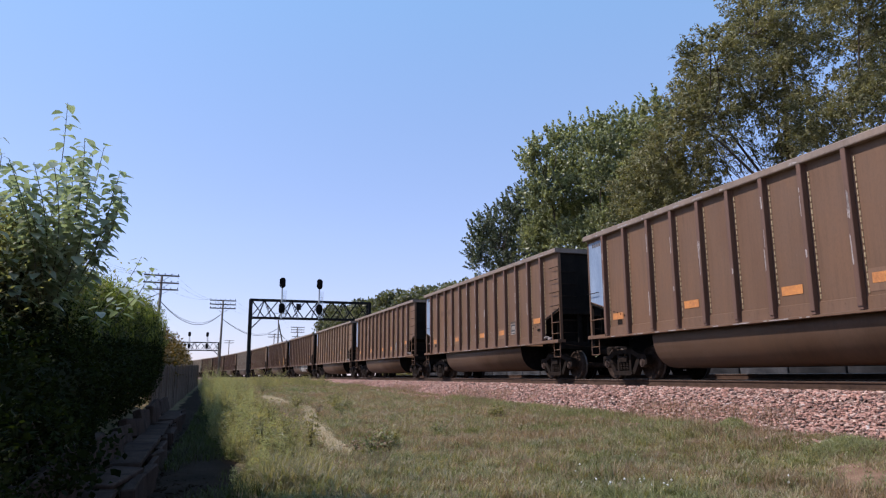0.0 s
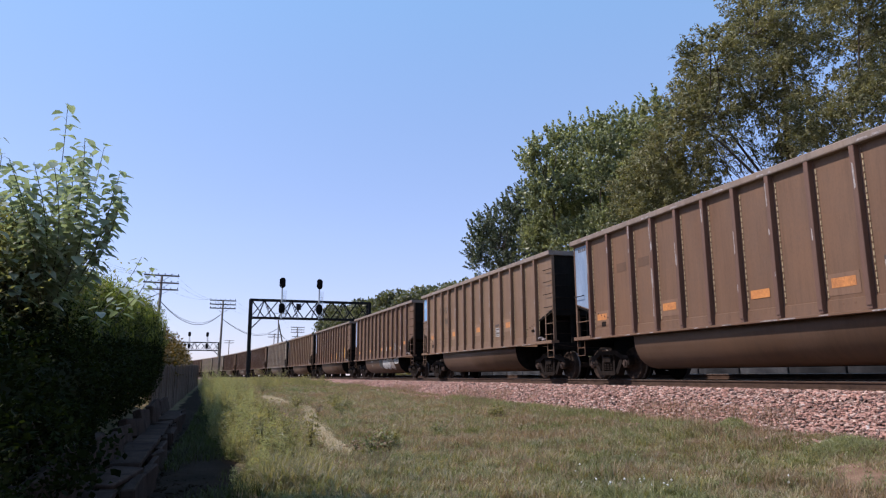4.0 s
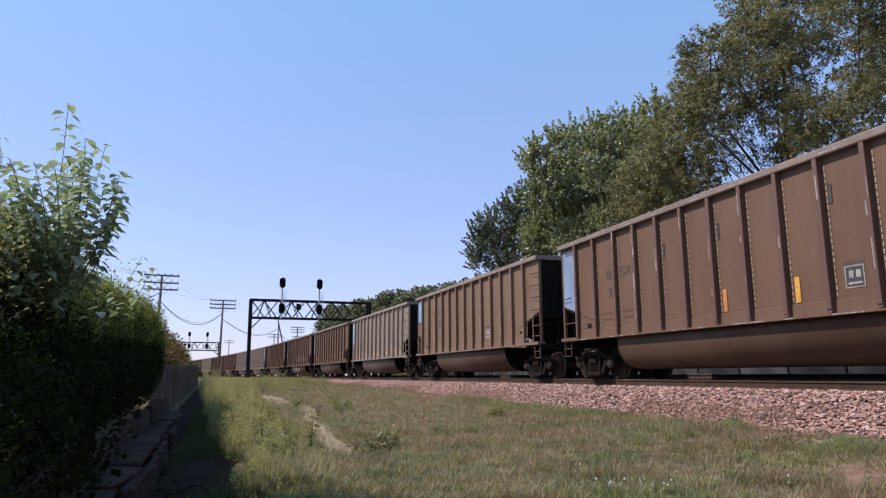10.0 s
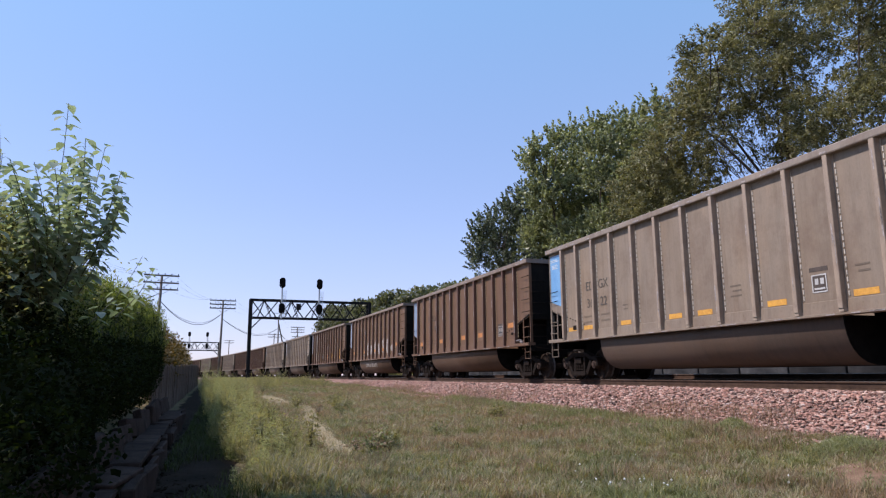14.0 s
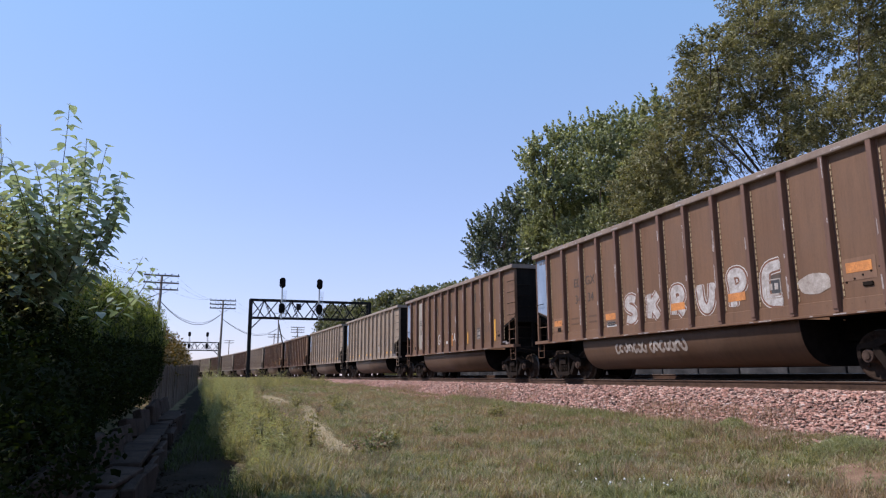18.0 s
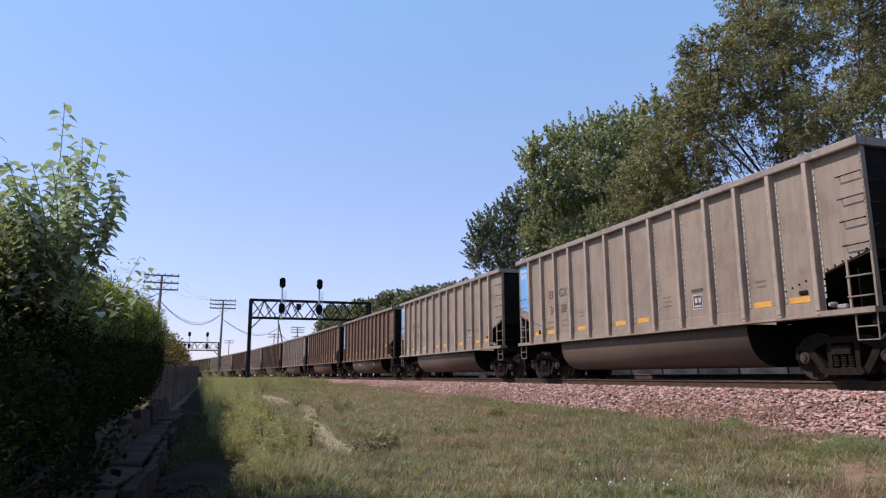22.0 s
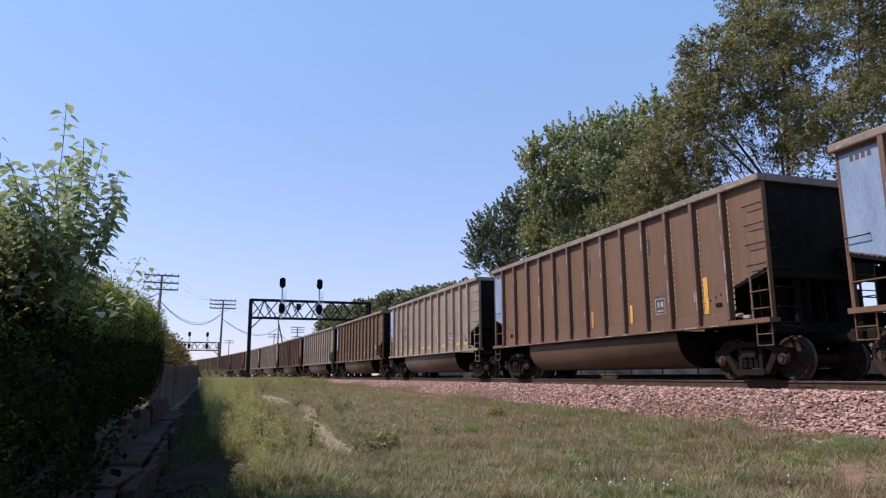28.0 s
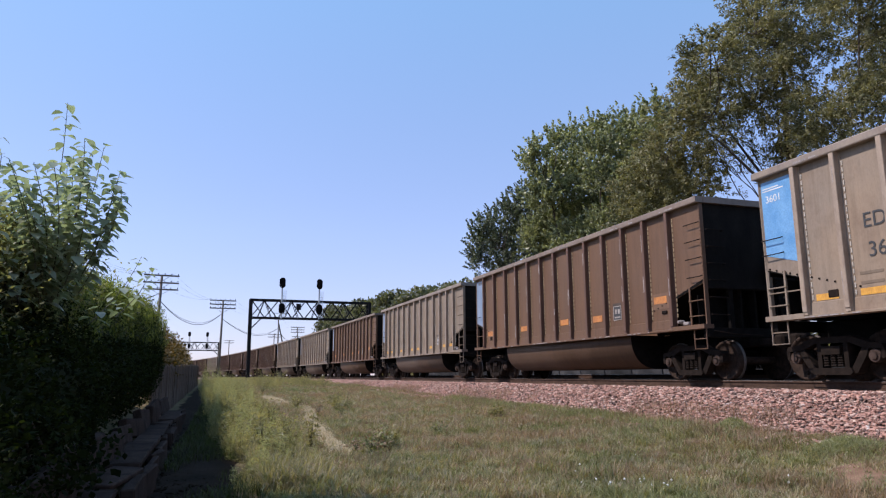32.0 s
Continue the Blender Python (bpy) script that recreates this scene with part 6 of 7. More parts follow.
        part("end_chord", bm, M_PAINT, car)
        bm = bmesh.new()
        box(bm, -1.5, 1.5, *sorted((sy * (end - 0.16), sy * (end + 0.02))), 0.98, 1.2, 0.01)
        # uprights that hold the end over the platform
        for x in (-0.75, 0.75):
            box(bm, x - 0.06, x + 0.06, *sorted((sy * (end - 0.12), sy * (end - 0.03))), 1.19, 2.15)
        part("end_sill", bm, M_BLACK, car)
        bm = bmesh.new()
        ya, yb = sorted((sy * end, sy * 7.95))
        box(bm, -0.09, 0.09, ya, yb, 0.80, 0.96, 0.02)
        box(bm, -0.17, 0.15, *sorted((sy * 7.83, sy * 8.12)), 0.72, 1.02, 0.05)
        part("coupler", bm, M_UNDER, car)
        bm = bmesh.new()
        tube(bm, [(0.35, sy * 7.45, 0.95), (0.38, sy * 7.7, 0.8), (0.3, sy * 7.95, 0.5), (0.1, sy * 8.08, 0.42)], 0.028, 6)
        part("air_hose", bm, M_BLACK, car)
    bm = bmesh.new()
    box(bm, -0.33, 0.33, -LEAD, TRAIL, 0.78, 1.19, 0.01)
    part("centre_sill", bm, M_BLACK, car)
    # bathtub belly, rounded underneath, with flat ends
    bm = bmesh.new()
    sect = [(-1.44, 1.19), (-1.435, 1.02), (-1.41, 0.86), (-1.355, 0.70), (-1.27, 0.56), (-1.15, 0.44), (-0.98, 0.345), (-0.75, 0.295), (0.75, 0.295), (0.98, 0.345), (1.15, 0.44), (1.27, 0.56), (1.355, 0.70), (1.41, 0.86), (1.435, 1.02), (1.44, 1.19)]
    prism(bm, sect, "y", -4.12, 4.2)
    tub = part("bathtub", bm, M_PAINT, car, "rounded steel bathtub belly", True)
    for p in tub.data.polygons[-2:]:
        p.use_smooth = False
    # black plates laid over the tub's ends to paint their shaded faces
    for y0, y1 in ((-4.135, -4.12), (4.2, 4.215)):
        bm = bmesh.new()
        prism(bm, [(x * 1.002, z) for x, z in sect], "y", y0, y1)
        part("tub_end", bm, M_BLACK, car, "end plate with its shade painted black")
    # ladders and steps at the corners
    for side in (-1, 1):
        for sy, end in ((-1, LEAD), (1, TRAIL)):
            ye, yi = sy * (end - 0.03), sy * (end - 0.50)
            for z in (2.42, 2.86, 3.28, 3.70) if sy < 0 else (2.55,):
                bm = bmesh.new()
                grab(bm, side * 1.497, ye, yi, z, side * 0.10)
                part("grab_iron", bm, M_UNDER, car)
            if sy < 0:
                corner_ladder(car, side, sy, ye, yi)
            else:
                bm = bmesh.new()
                tube(bm, [(side * 1.52, ye, 1.74), (side * 1.53, 6.2, 1.74)], 0.015, 5)
                part("safety_bar", bm, M_PAINT, car)
            bm = bmesh.new()
            tube(bm, [(side * 1.52, ye, 1.2), (side * 1.52, ye, 0.72), (side * 1.52, ye - sy * 0.42, 0.72), (side * 1.52, ye - sy * 0.42, 1.2)], 0.018, 6)
            tube(bm, [(side * 1.52, ye, 0.95), (side * 1.52, ye - sy * 0.42, 0.95)], 0.012, 5)
            part("sill_step", bm, M_PAINT, car)
            for z in (1.5, 1.9, 2.3, 2.7, 3.1, 3.5):
                bm = bmesh.new()
                yy = sy * (end - 0.03)
                tube(bm, [(side * 1.40, yy, z), (side * 1.40, yy + sy * 0.10, z), (side * 0.92, yy + sy * 0.10, z), (side * 0.92, yy, z)], 0.014, 5)
                part("end_rung", bm, M_UNDER, car)
    # hand brake and its chain on the leading end, uncoupling lever, release valve on the side
    bm = bmesh.new()
    lathe(bm, [(-LEAD - 0.16, 0.03), (-LEAD - 0.14, 0.26), (-LEAD - 0.11, 0.28), (-LEAD - 0.10, 0.26)], "y", 18, (0.55, 0, 2.6))
    box(bm, 0.4, 0.7, -LEAD - 0.1, -LEAD + 0.02, 2.4, 2.8, 0.02)
    part("hand_brake", bm, M_BLACK, car)
    bm = bmesh.new()
    for i in range(14):
        z = 2.36 - i * 0.075
        lathe(bm, [(-0.012, 0.026), (0.0, 0.034), (0.012, 0.026)], "x" if i % 2 else "y", 6, (0.5 + 0.012 * i, -LEAD - 0.08, z))
    part("brake_chain", bm, M_UNDER, car)
    for sy, end in ((-1, LEAD), (1, TRAIL)):
        bm = bmesh.new()
        tube(bm, [(-1.4, sy * (end + 0.1), 1.12), (-0.9, sy * (end + 0.18), 1.05), (-0.2, sy * (end + 0.3), 1.02)], 0.014, 5)
        part("uncoupling_lever", bm, M_UNDER, car)
    bm = bmesh.new()
    box(bm, -1.60, -1.52, -6.75, -6.55, 1.29, 1.37, 0.015)
    lathe(bm, [(-1.66, 0.03), (-1.58, 0.05), (-1.5, 0.05)], "x", 10, (0, -6.45, 1.38))
    part("release_valve", bm, M_SCUFF, car, "rubbed metal valve")
    bm = bmesh.new()
    box(bm, -1.53, -1.498, -5.86, -5.66, 1.64, 1.72, 0.012)
    box(bm, -1.512, -1.498, 5.46, 5.68, 1.52, 1.66, 0.01)
    tagged(part("card_holder", bm, M_UNDER, car), "", "", "", "stuff")
    for sy in (-1, 1):
        build_truck(car, sy * 6.12)
    return car


def scuffs(seed, posts):
    """Bare rubbed streaks on the posts' faces and the top chord."""
    rnd = random.Random(seed)
    C = []
    for i in range(34):
        y, z = rnd.choice(posts) + rnd.choice((-0.03, 0.0, 0.028)), rnd.uniform(1.5, 3.8)
        h, w = rnd.uniform(0.08, 0.55), rnd.uniform(0.008, 0.022)
        C.append([(-1.6275, y - w, z), (-1.6275, y + w * 0.8, z - 0.02), (-1.6275, y + w, z + h), (-1.6275, y - w * 0.6, z + h * 0.9)])
    for i in range(16):
        y, w = rnd.uniform(-7, 7), rnd.uniform(0.05, 0.35)
        C.append([(-1.6425, y, 4.18), (-1.6425, y + w, 4.175), (-1.6425, y + w * 0.9, 4.22), (-1.6425, y + 0.02, 4.21)])
    for i in range(26):
        y, w = rnd.uniform(-6, 6), rnd.uniform(0.04, 0.3)
        C.append([(-1.632, y, 1.184), (-1.632, y + w, 1.184), (-1.632, y + w, 1.205), (-1.632, y, 1.21)])
    return np.array(C)


SCUFF = []
STRIP = []


def decal(name, car, y0, y1, z0, z1, material, label="", x=-1.503, slant=0.0):
    """A thin painted patch on the side; on the sheet unless x says otherwise."""
    bm = bmesh.new()
    prism(bm, [(y0, z0), (y1, z0), (y1, z1 + slant), (y0, z1)], "x", x, x + 0.003)
    return part(name, bm, material, car, label)


TEXT = {}


def lettering(car, words, y, z, size, material):
    """Words on the side, read from outside, centred on y."""
    key = (words, size, material.name)
    if key not in TEXT:
        cu = bpy.data.curves.new("lettering", "FONT")
        cu.body, cu.size, cu.align_x, cu.extrude = words, size, "CENTER", 0.0015
        tmp = new("lettering_source", cu)
        me = bpy.data.meshes.new_from_object(tmp.evaluated_get(bpy.context.evaluated_depsgraph_get()))
        bpy.data.objects.remove(tmp)
        me.materials.append(material)
        TEXT[key] = me
    ob = new("lettering", TEXT[key])
    ob.parent = car
    # faces -x, reads towards -y, stands up along z
    ob.matrix_basis = Matrix(((0, 0, -1, -1.506), (-1, 0, 0, y), (0, 1, 0, z), (0, 0, 0, 1)))
    ob["label"] = "painted lettering '%s'" % words
    return ob


def logo_box(car, y, z, size, worn):
    """A framed stencil box with unread bars in it."""
    w = size / 2
    decal("stencil_field", car, y - w, y + w, z, z + size, M_MARK if worn else M_FAINT, "black stencil field", -1.5025)
    bm = bmesh.new()
    for a in (-w, w - 0.022):
        box(bm, -1.507, -1.503, y + a, y + a + 0.022, z, z + size)
    for b in (0, size - 0.022):
        box(bm, -1.507, -1.503, y - w + 0.022, y + w - 0.022, z + b, z + b + 0.022)
    for a in (-0.62 * w, 0.12 * w):
        box(bm, -1.507, -1.503, y + a, y + a + 0.45 * w, z + 0.45 * size, z + 0.78 * size)
    box(bm, -1.507, -1.503, y - 0.7 * w, y + 0.7 * w, z + 0.16 * size, z + 0.26 * size)
    part("stencil_box", bm, M_SPRAY if worn else M_SPRAYW, car, "white framed stencil box")


def bay(i):
    """The middle of the bay between post i and i + 1, counted from the leading end."""
    return (LAYOUT["posts"][i] + LAYOUT["posts"][i + 1]) / 2


def blob(name, car, pts, material, label, x=-1.504):
    bm = bmesh.new()
    prism(bm, pts, "x", x, x + 0.003)
    return part(name, bm, material, car, label)


def tub_x(z):
    """How far out the belly's side stands at a height."""
    return float(np.interp(z, [0.295, 0.345, 0.44, 0.56, 0.70, 0.86, 1.02, 1.19], [-0.75, -0.98, -1.15, -1.27, -1.355, -1.41, -1.435, -1.44]))


def ribbon(name, car, paths, width, material, out, on_tub=False, label=""):
    """Sprayed strokes: flat bands along rounded paths of (y, z)."""
    verts, faces = [], []
    k = 0
    for path in paths:
        P = [Vector((a, b)) for a, b in path]
        for _ in range(2):
            Q = [P[0]]
            for a, b in zip(P, P[1:]):
                Q += [a.lerp(b, 0.25), a.lerp(b, 0.75)]
            P = Q + [P[-1]]
        n0 = len(verts)
        for i, p in enumerate(P):
            d = P[min(i + 1, len(P) - 1)] - P[max(i - 1, 0)]
            d = d.normalized() if d.length > 1e-6 else Vector((1, 0))
            taper = 0.55 if i in (0, len(P) - 1) else 1.0
            for s in (-1, 1):
                y, z = p.x - s * d.y * width / 2 * taper, p.y + s * d.x * width / 2 * taper
                verts.append(((tub_x(z) - 0.004 if on_tub else -1.499) - out - 0.00002 * k, y, z))
            k += 1
        faces += [(n0 + 2 * i, n0 + 2 * i + 1, n0 + 2 * i + 3, n0 + 2 * i + 2) for i in range(len(P) - 1)]
    ob = raw(name, verts, faces, material, car)
    if label:
        ob["label"] = label
    return ob


def patch(name, car, y0, y1, z0, z1, material, out, seed, label="", ragged=0.12, tip=0.0):
    """A sprayed patch with an uneven edge, lying on the belly."""
    rnd = random.Random(seed)
    rows = 9
    verts, faces = [], []
    for i in range(rows):
        z = z0 + (z1 - z0) * i / (rows - 1)
        e = math.sqrt(max(0.0, 1 - abs(2 * i / (rows - 1) - 1) ** 3))
        m, h = (y0 + y1) / 2 + tip * (1 - i / (rows - 1)), (y1 - y0) / 2 * (0.45 + 0.55 * e)
        a, b = m - h * (1 + ragged * rnd.uniform(-1, 1)), m + h * (1 + ragged * rnd.uniform(-1, 1))
        verts += [(tub_x(z) - 0.004 - out, a, z), (tub_x(z) - 0.004 - out, b, z)]
    faces = [(2 * i, 2 * i + 1, 2 * i + 3, 2 * i + 2) for i in range(rows - 1)]
    ob = raw(name, verts, faces, material, car)
    if label:
        ob["label"] = label
    return ob


# strokes of the sprayed shapes in a unit box, drawn towards the leading end
SHAPES = [
    [[(0.85, 0.85), (0.5, 1.0), (0.1, 0.85), (0.2, 0.6), (0.75, 0.45), (0.85, 0.15), (0.45, 0.0), (0.1, 0.12)]],
    [[(0.15, 1.0), (0.22, 0.5), (0.12, 0.0)], [(0.85, 0.95), (0.35, 0.55), (0.85, 0.0)]],
    [[(0.15, 0.0), (0.2, 0.6), (0.12, 1.0), (0.7, 1.0), (0.8, 0.6), (0.3, 0.5), (0.85, 0.0)]],
    [[(0.1, 1.0), (0.15, 0.3), (0.45, 0.0), (0.78, 0.2), (0.9, 1.0)]],
    [[(0.25, 0.0), (0.25, 0.6), (0.12, 1.0), (0.75, 1.0), (0.88, 0.6), (0.3, 0.45)]],
    [[(0.9, 1.0), (0.2, 0.95), (0.12, 0.5), (0.15, 0.05), (0.9, 0.0)]],
]


def sprayed_letter(car, k, y, z, w, h):
    """A fat outlined stroke shape: pale rim, brown line, thin fill."""
    paths = [[(y + w / 2 - a * w, z + b * h) for a, b in p] for p in SHAPES[k % 6]]
    ribbon("spray_rim", car, paths, 0.33, M_SPRAYW, 0.0015, False, "white sprayed outline")
    ribbon("spray_line", car, paths, 0.29, M_RUSTLINE, 0.004)
    ribbon("spray_fill", car, paths, 0.205, M_SPRAYP, 0.0065)


def thin_tag(car, y, z, w, h, seed, material, on_tub=False, width=0.035, strokes=2):
    """Unread sprayed writing, as a row of slanted bars."""
    rnd = random.Random(seed)
    paths = []
    for i in range(strokes):
        c, sl = y + w / 2 - w * (i + 0.5) / strokes, rnd.uniform(-0.6, 0.6) * w / strokes
        paths.append([(c + sl, z + h * rnd.uniform(0.8, 1.0)), (c - sl, z + h * rnd.uniform(0.0, 0.2))])
    return ribbon("spray_tag", car, paths, width, material, 0.003, on_tub, "thin sprayed tag")


def scribble(car, y, z, w, h, seed, material, width=0.03, loops=2, on_tub=False):
    """Unread sprayed lines: a few rounded loops."""
    rnd = random.Random(seed)
    paths = []
    for k in range(loops):
        cy, r = y + w / 2 - w * (k + 0.5) / loops, w / loops * 0.5
        a0, n = rnd.uniform(0, 6.28), 7
        paths.append([(cy + r * math.cos(a0 + 0.85 * i) * rnd.uniform(0.5, 1.1), z + h * (0.5 + 0.5 * math.sin(a0 + 0.85 * i) * rnd.uniform(0.5, 1.0))) for i in range(n)])
    return ribbon("spray_tag", car, paths, width, material, 0.003, on_tub, "thin sprayed loops")


# number: (paint, end panel, letters, reflectors, stencil box bay, faint letters)
CARS = {
    -1: ("brown", "pale", "", "orange", 2, 0), 0: ("brown", "pale", "", "orange", 2, 1), 1: ("brown", "pale", "", "orange", 2, 1),
    2: ("tan", "blue_top", "3508", "patch", 3, 0), 3: ("brown", "pale", "34", "orange", 2, 0), 4: ("brown", "pale", "30", "stripe", 2, 0),
    5: ("tan", "blue_top", "3581", "none", 3, 0), 6: ("silver", "blue", "3622", "yellow", 2, 0), 7: ("brown", "pale", "3419", "orange", 1, 0),
    8: ("brown", "pale", "3434", "orange", 2, 0), 9: ("brown", "pale", "", "stripe", 2, 0), 10: ("silver", "blue", "3628", "yellow", 3, 0),
    11: ("silver", "blue", "3610", "yellow", 2, 0), 12: ("brown", "pale", "", "orange", 4, 2), 13: ("brown", "pale", "", "stripe", 2, 0),
    14: ("silver", "blue", "3601", "yellow", 2, 0), 15: ("brown", "pale", "", "orange", 2, 0), 16: ("silver", "pale", "", "yellow", 2, 1),
    17: ("brown", "pale", "", "orange", 2, 0), 18: ("silver", "pale", "", "yellow", 2, 1), 19: ("silver", "blue", "", "yellow", 3, 1),
}
WORDS = {"brown": "rust-brown steel", "tan": "dusty tan steel", "silver": "silver-grey aluminium"}


def dress(car, n):
    rnd = random.Random(100 + n)
    far_kind = rnd.choice(["brown", "brown", "silver", "tan"])
    paint, panel, number, refl, box_bay, faint = CARS.get(n, (far_kind, "pale", "", "yellow" if far_kind == "silver" else "orange", 2, 1))
    shade = (0.93 + 0.14 * rnd.random()) * {3: 0.92, 4: 0.92}.get(n, 1.0)
    base = {"brown": BROWN, "tan": TAN, "silver": SILVER}[paint]
    col = tuple(c * shade for c in base[:3]) + (1,)
    LAYOUT["posts"] = ALU_POSTS if paint == "silver" else POSTS
    if paint in ("silver", "tan"):
        corner_ladder(car, -1, 1, TRAIL - 0.03, TRAIL - 0.50)
        bm = bmesh.new()
        grab(bm, -1.497, TRAIL - 0.03, TRAIL - 0.50, 2.86, -0.10)
        part("grab_iron", bm, M_UNDER, car)
    for o in car.children:
        nm = o.name.split(".")[0]
        if paint == "silver" and nm in ("side_post", "bolt_strip"):
            k = min(range(13), key=lambda i: abs(POSTS[i] - o.matrix_basis.translation.y))
            o.matrix_basis = Matrix.Translation((0, ALU_POSTS[k], 0))
            if nm == "bolt_strip":
                if not STRIP:
                    STRIP.append(o.data.copy())
                    STRIP[0].materials[0] = M_RIVETW
                o.data = STRIP[0]
        # the belly gets a darker tone than the sides
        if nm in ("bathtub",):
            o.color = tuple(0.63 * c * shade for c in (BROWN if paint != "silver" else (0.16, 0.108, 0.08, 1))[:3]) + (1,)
        elif nm == "side_post":
            o.color = tuple(c * k for c, k in zip(col[:3], (0.92, 0.90, 1.12) if paint == "brown" else (1.05, 1.02, 1.06) if paint == "tan" else (1.42, 1.42, 1.45))) + (1,)
        elif nm in ("top_chord", "end_chord"):
            o.color = tuple(0.38 * c + 0.62 * g for c, g in zip(col[:3], (0.25, 0.21, 0.18))) + (1,)
        else:
            o.color = col
    if not SCUFF:
        SCUFF.extend([scuffs(k, POSTS) for k in (1, 2, 3)] + [scuffs(k, ALU_POSTS) for k in (4, 5, 6)])
    tagged(quads("scuff", SCUFF[n % 3 + 3 * (paint == "silver")], M_SCUFF, car), "", "", "", "stuff")
    tagged(car, "%s coal gondola with ribbed sides rolling on the track" % WORDS[paint], "freight car", "coal train")
    # painted end panel with its number, coal stain round the open corners
    low, words = {"blue_top": (2.95, "painted blue end panel"), "blue": (2.29, "painted blue end panel"), "pale": (2.06, "faded pale blue end panel"), "grey": (2.06, "painted pale grey end panel")}[panel]
    pm = M_PANEL if "blue" in panel else M_GREYP if panel == "grey" else M_PALE
    outer = 7.02 if panel == "blue_top" else 7.09
    blob("end_panel", car, [(6.24, low), (outer, low + (0.0 if panel == "blue_top" else 0.24)), (outer, 4.07), (6.24, 4.07)], pm, words, -1.5035)
    if "blue" in panel and len(number) == 4:
        lettering(car, number, 6.70 if panel == "blue_top" else 6.78, 3.62, 0.21, M_WHITE)
    elif "blue" in panel:
        decal("panel_stencil", car, 6.45, 6.9, 3.6, 3.74, M_WHITE, "", -1.508)
    else:
        for k in range(4):
            decal("panel_stencil", car, 6.44 + 0.12 * k, 6.51 + 0.12 * k, 3.90, 4.00, M_FAINT, "", -1.508)
    if panel == "blue":
        for z in (3.86, 3.91):
            decal("panel_stripe", car, 6.5 if z < 3.9 else 6.62, 7.05, z, z + 0.022, M_WHITE, "", -1.508)
    rag = random.Random(300 + n)
    for sy, end in ((-1, LEAD), (1, TRAIL)):
        high = 0.02 if paint == "silver" else 0.075
        top, bottom = [], []
        for k in range(25):
            y = 6.2 + (end - 6.24) * k / 24
            z = 1.95 + (y - 6.19) * 0.29
            bottom.append((sy * y, z - 0.005))
            top.append((sy * y, z + high * (0.45 + 0.75 * abs(math.sin(k * 1.05 + n)) * rag.uniform(0.5, 1.1))))
        blob("coal_stain", car, bottom + top[::-1], M_BLACK, "ragged black coal stain", -1.506)
    dark = {"brown": M_FAINT, "tan": M_TANMARK, "silver": M_TANMARK if n == 6 else M_MARK}[paint]
    if number:
        up = {"brown": 0.05, "tan": 0.30, "silver": -0.14}[paint]
        mid = LAYOUT["posts"][10]
        lettering(car, "ED", mid + 0.34, 2.80 + up, 0.38, dark)
        lettering(car, "GX", mid - 0.42, 2.80 + up, 0.38, dark)
        lettering(car, number[:2], mid + 0.34, 2.28 + up, 0.38, dark)
        if number[2:]:
            lettering(car, number[2:], mid - 0.42, 2.28 + up, 0.38, dark)
    for k in range(faint):
        for b in (9, 10):
            decal("faded_mark", car, bay(b) - 0.22, bay(b) + 0.26, 2.98 - 0.52 * (k % 2), 3.22 - 0.52 * (k % 2), M_PAINT, "faded dark stencil bars").color = tuple(c * 0.72 for c in col[:3]) + (1,)
        if k == 1:
            break
    if number:
        for k in (0, 1):
            for b in (9, 10):
                decal("small_mark", car, bay(b) - 0.2, bay(b) + 0.25, 1.85 - 0.17 * k, 1.90 - 0.17 * k, M_PAINT, "small unread stencil bars").color = tuple(c * 0.66 for c in col[:3]) + (1,)
    if paint == "silver":
        for b, w in ((4, 0.34), (1, 0.3), (8, 0.26)):
            for k in range(3 if b == 4 else 2):
                decal("small_mark", car, bay(b) - 0.1, bay(b) - 0.1 + w * (1 - 0.2 * (k % 2)), 2.02 - 0.11 * k, 2.055 - 0.11 * k, M_PAINT, "small unread stencil bars").color = tuple(c * 0.6 for c in col[:3]) + (1,)
    if refl == "yellow":
        for b in [k for k in (0, 1, 3, 5, 6, 8, 10, 11) if k != box_bay]:
            decal("reflector", car, bay(b) - 0.22, bay(b) + 0.28, 1.49, 1.61, M_YELLOW, "yellow reflector strip")
    elif refl == "orange":
        for b in [k for k in (0, 3, 5, 8, 11) if k != box_bay]:
            c = bay(b)
            dz = 0.25 if b == 0 else 0.06 * rnd.random()
            if rnd.random() < 0.5:
                decal("reflector_backing", car, c - 0.30, c + 0.38, 1.52 + dz, 1.92 + dz, M_PAINT, "pale worn patch").color = tuple(min(1.0, 1.22 * c + 0.01) for c in col[:3]) + (1,)
            decal("reflector", car, c - 0.22, c + 0.30, 1.66 + dz, 1.84 + dz, M_ORANGE, "orange reflector patch", -1.508)
    elif refl == "patch":
        for b in (2, 5, 8, 11):
            decal("reflector_backing", car, bay(b) - 0.36, bay(b) + 0.36, 1.78, 2.26, M_PAINT, "pale worn patch").color = tuple(min(1.0, 1.25 * c + 0.02) for c in col[:3]) + (1,)
            decal("reflector", car, bay(b) - 0.28, bay(b) + 0.22, 1.93, 2.13, M_ORANGE, "orange reflector patch", -1.508)
    elif refl == "stripe":
        decal("reflector", car, POSTS[1] - 0.30, POSTS[1] - 0.15, 1.5, 2.35, M_YELLOW, "upright orange stripe", -1.512)
        for q, mat in ((4, M_YELLOW), (6, M_ORANGE)):
            decal("reflector", car, POSTS[q] - 0.30, POSTS[q] - 0.18, 1.5, 2.0, mat, "upright orange stripe", -1.512)
        for k, i in enumerate((3, 6, 8)):
            decal("scorch_mark", car, POSTS[i] - 0.22, POSTS[i] - 0.15, 3.25 - 0.1 * k, 3.62 - 0.1 * k, M_MARK, "dark burnt stain", -1.512)
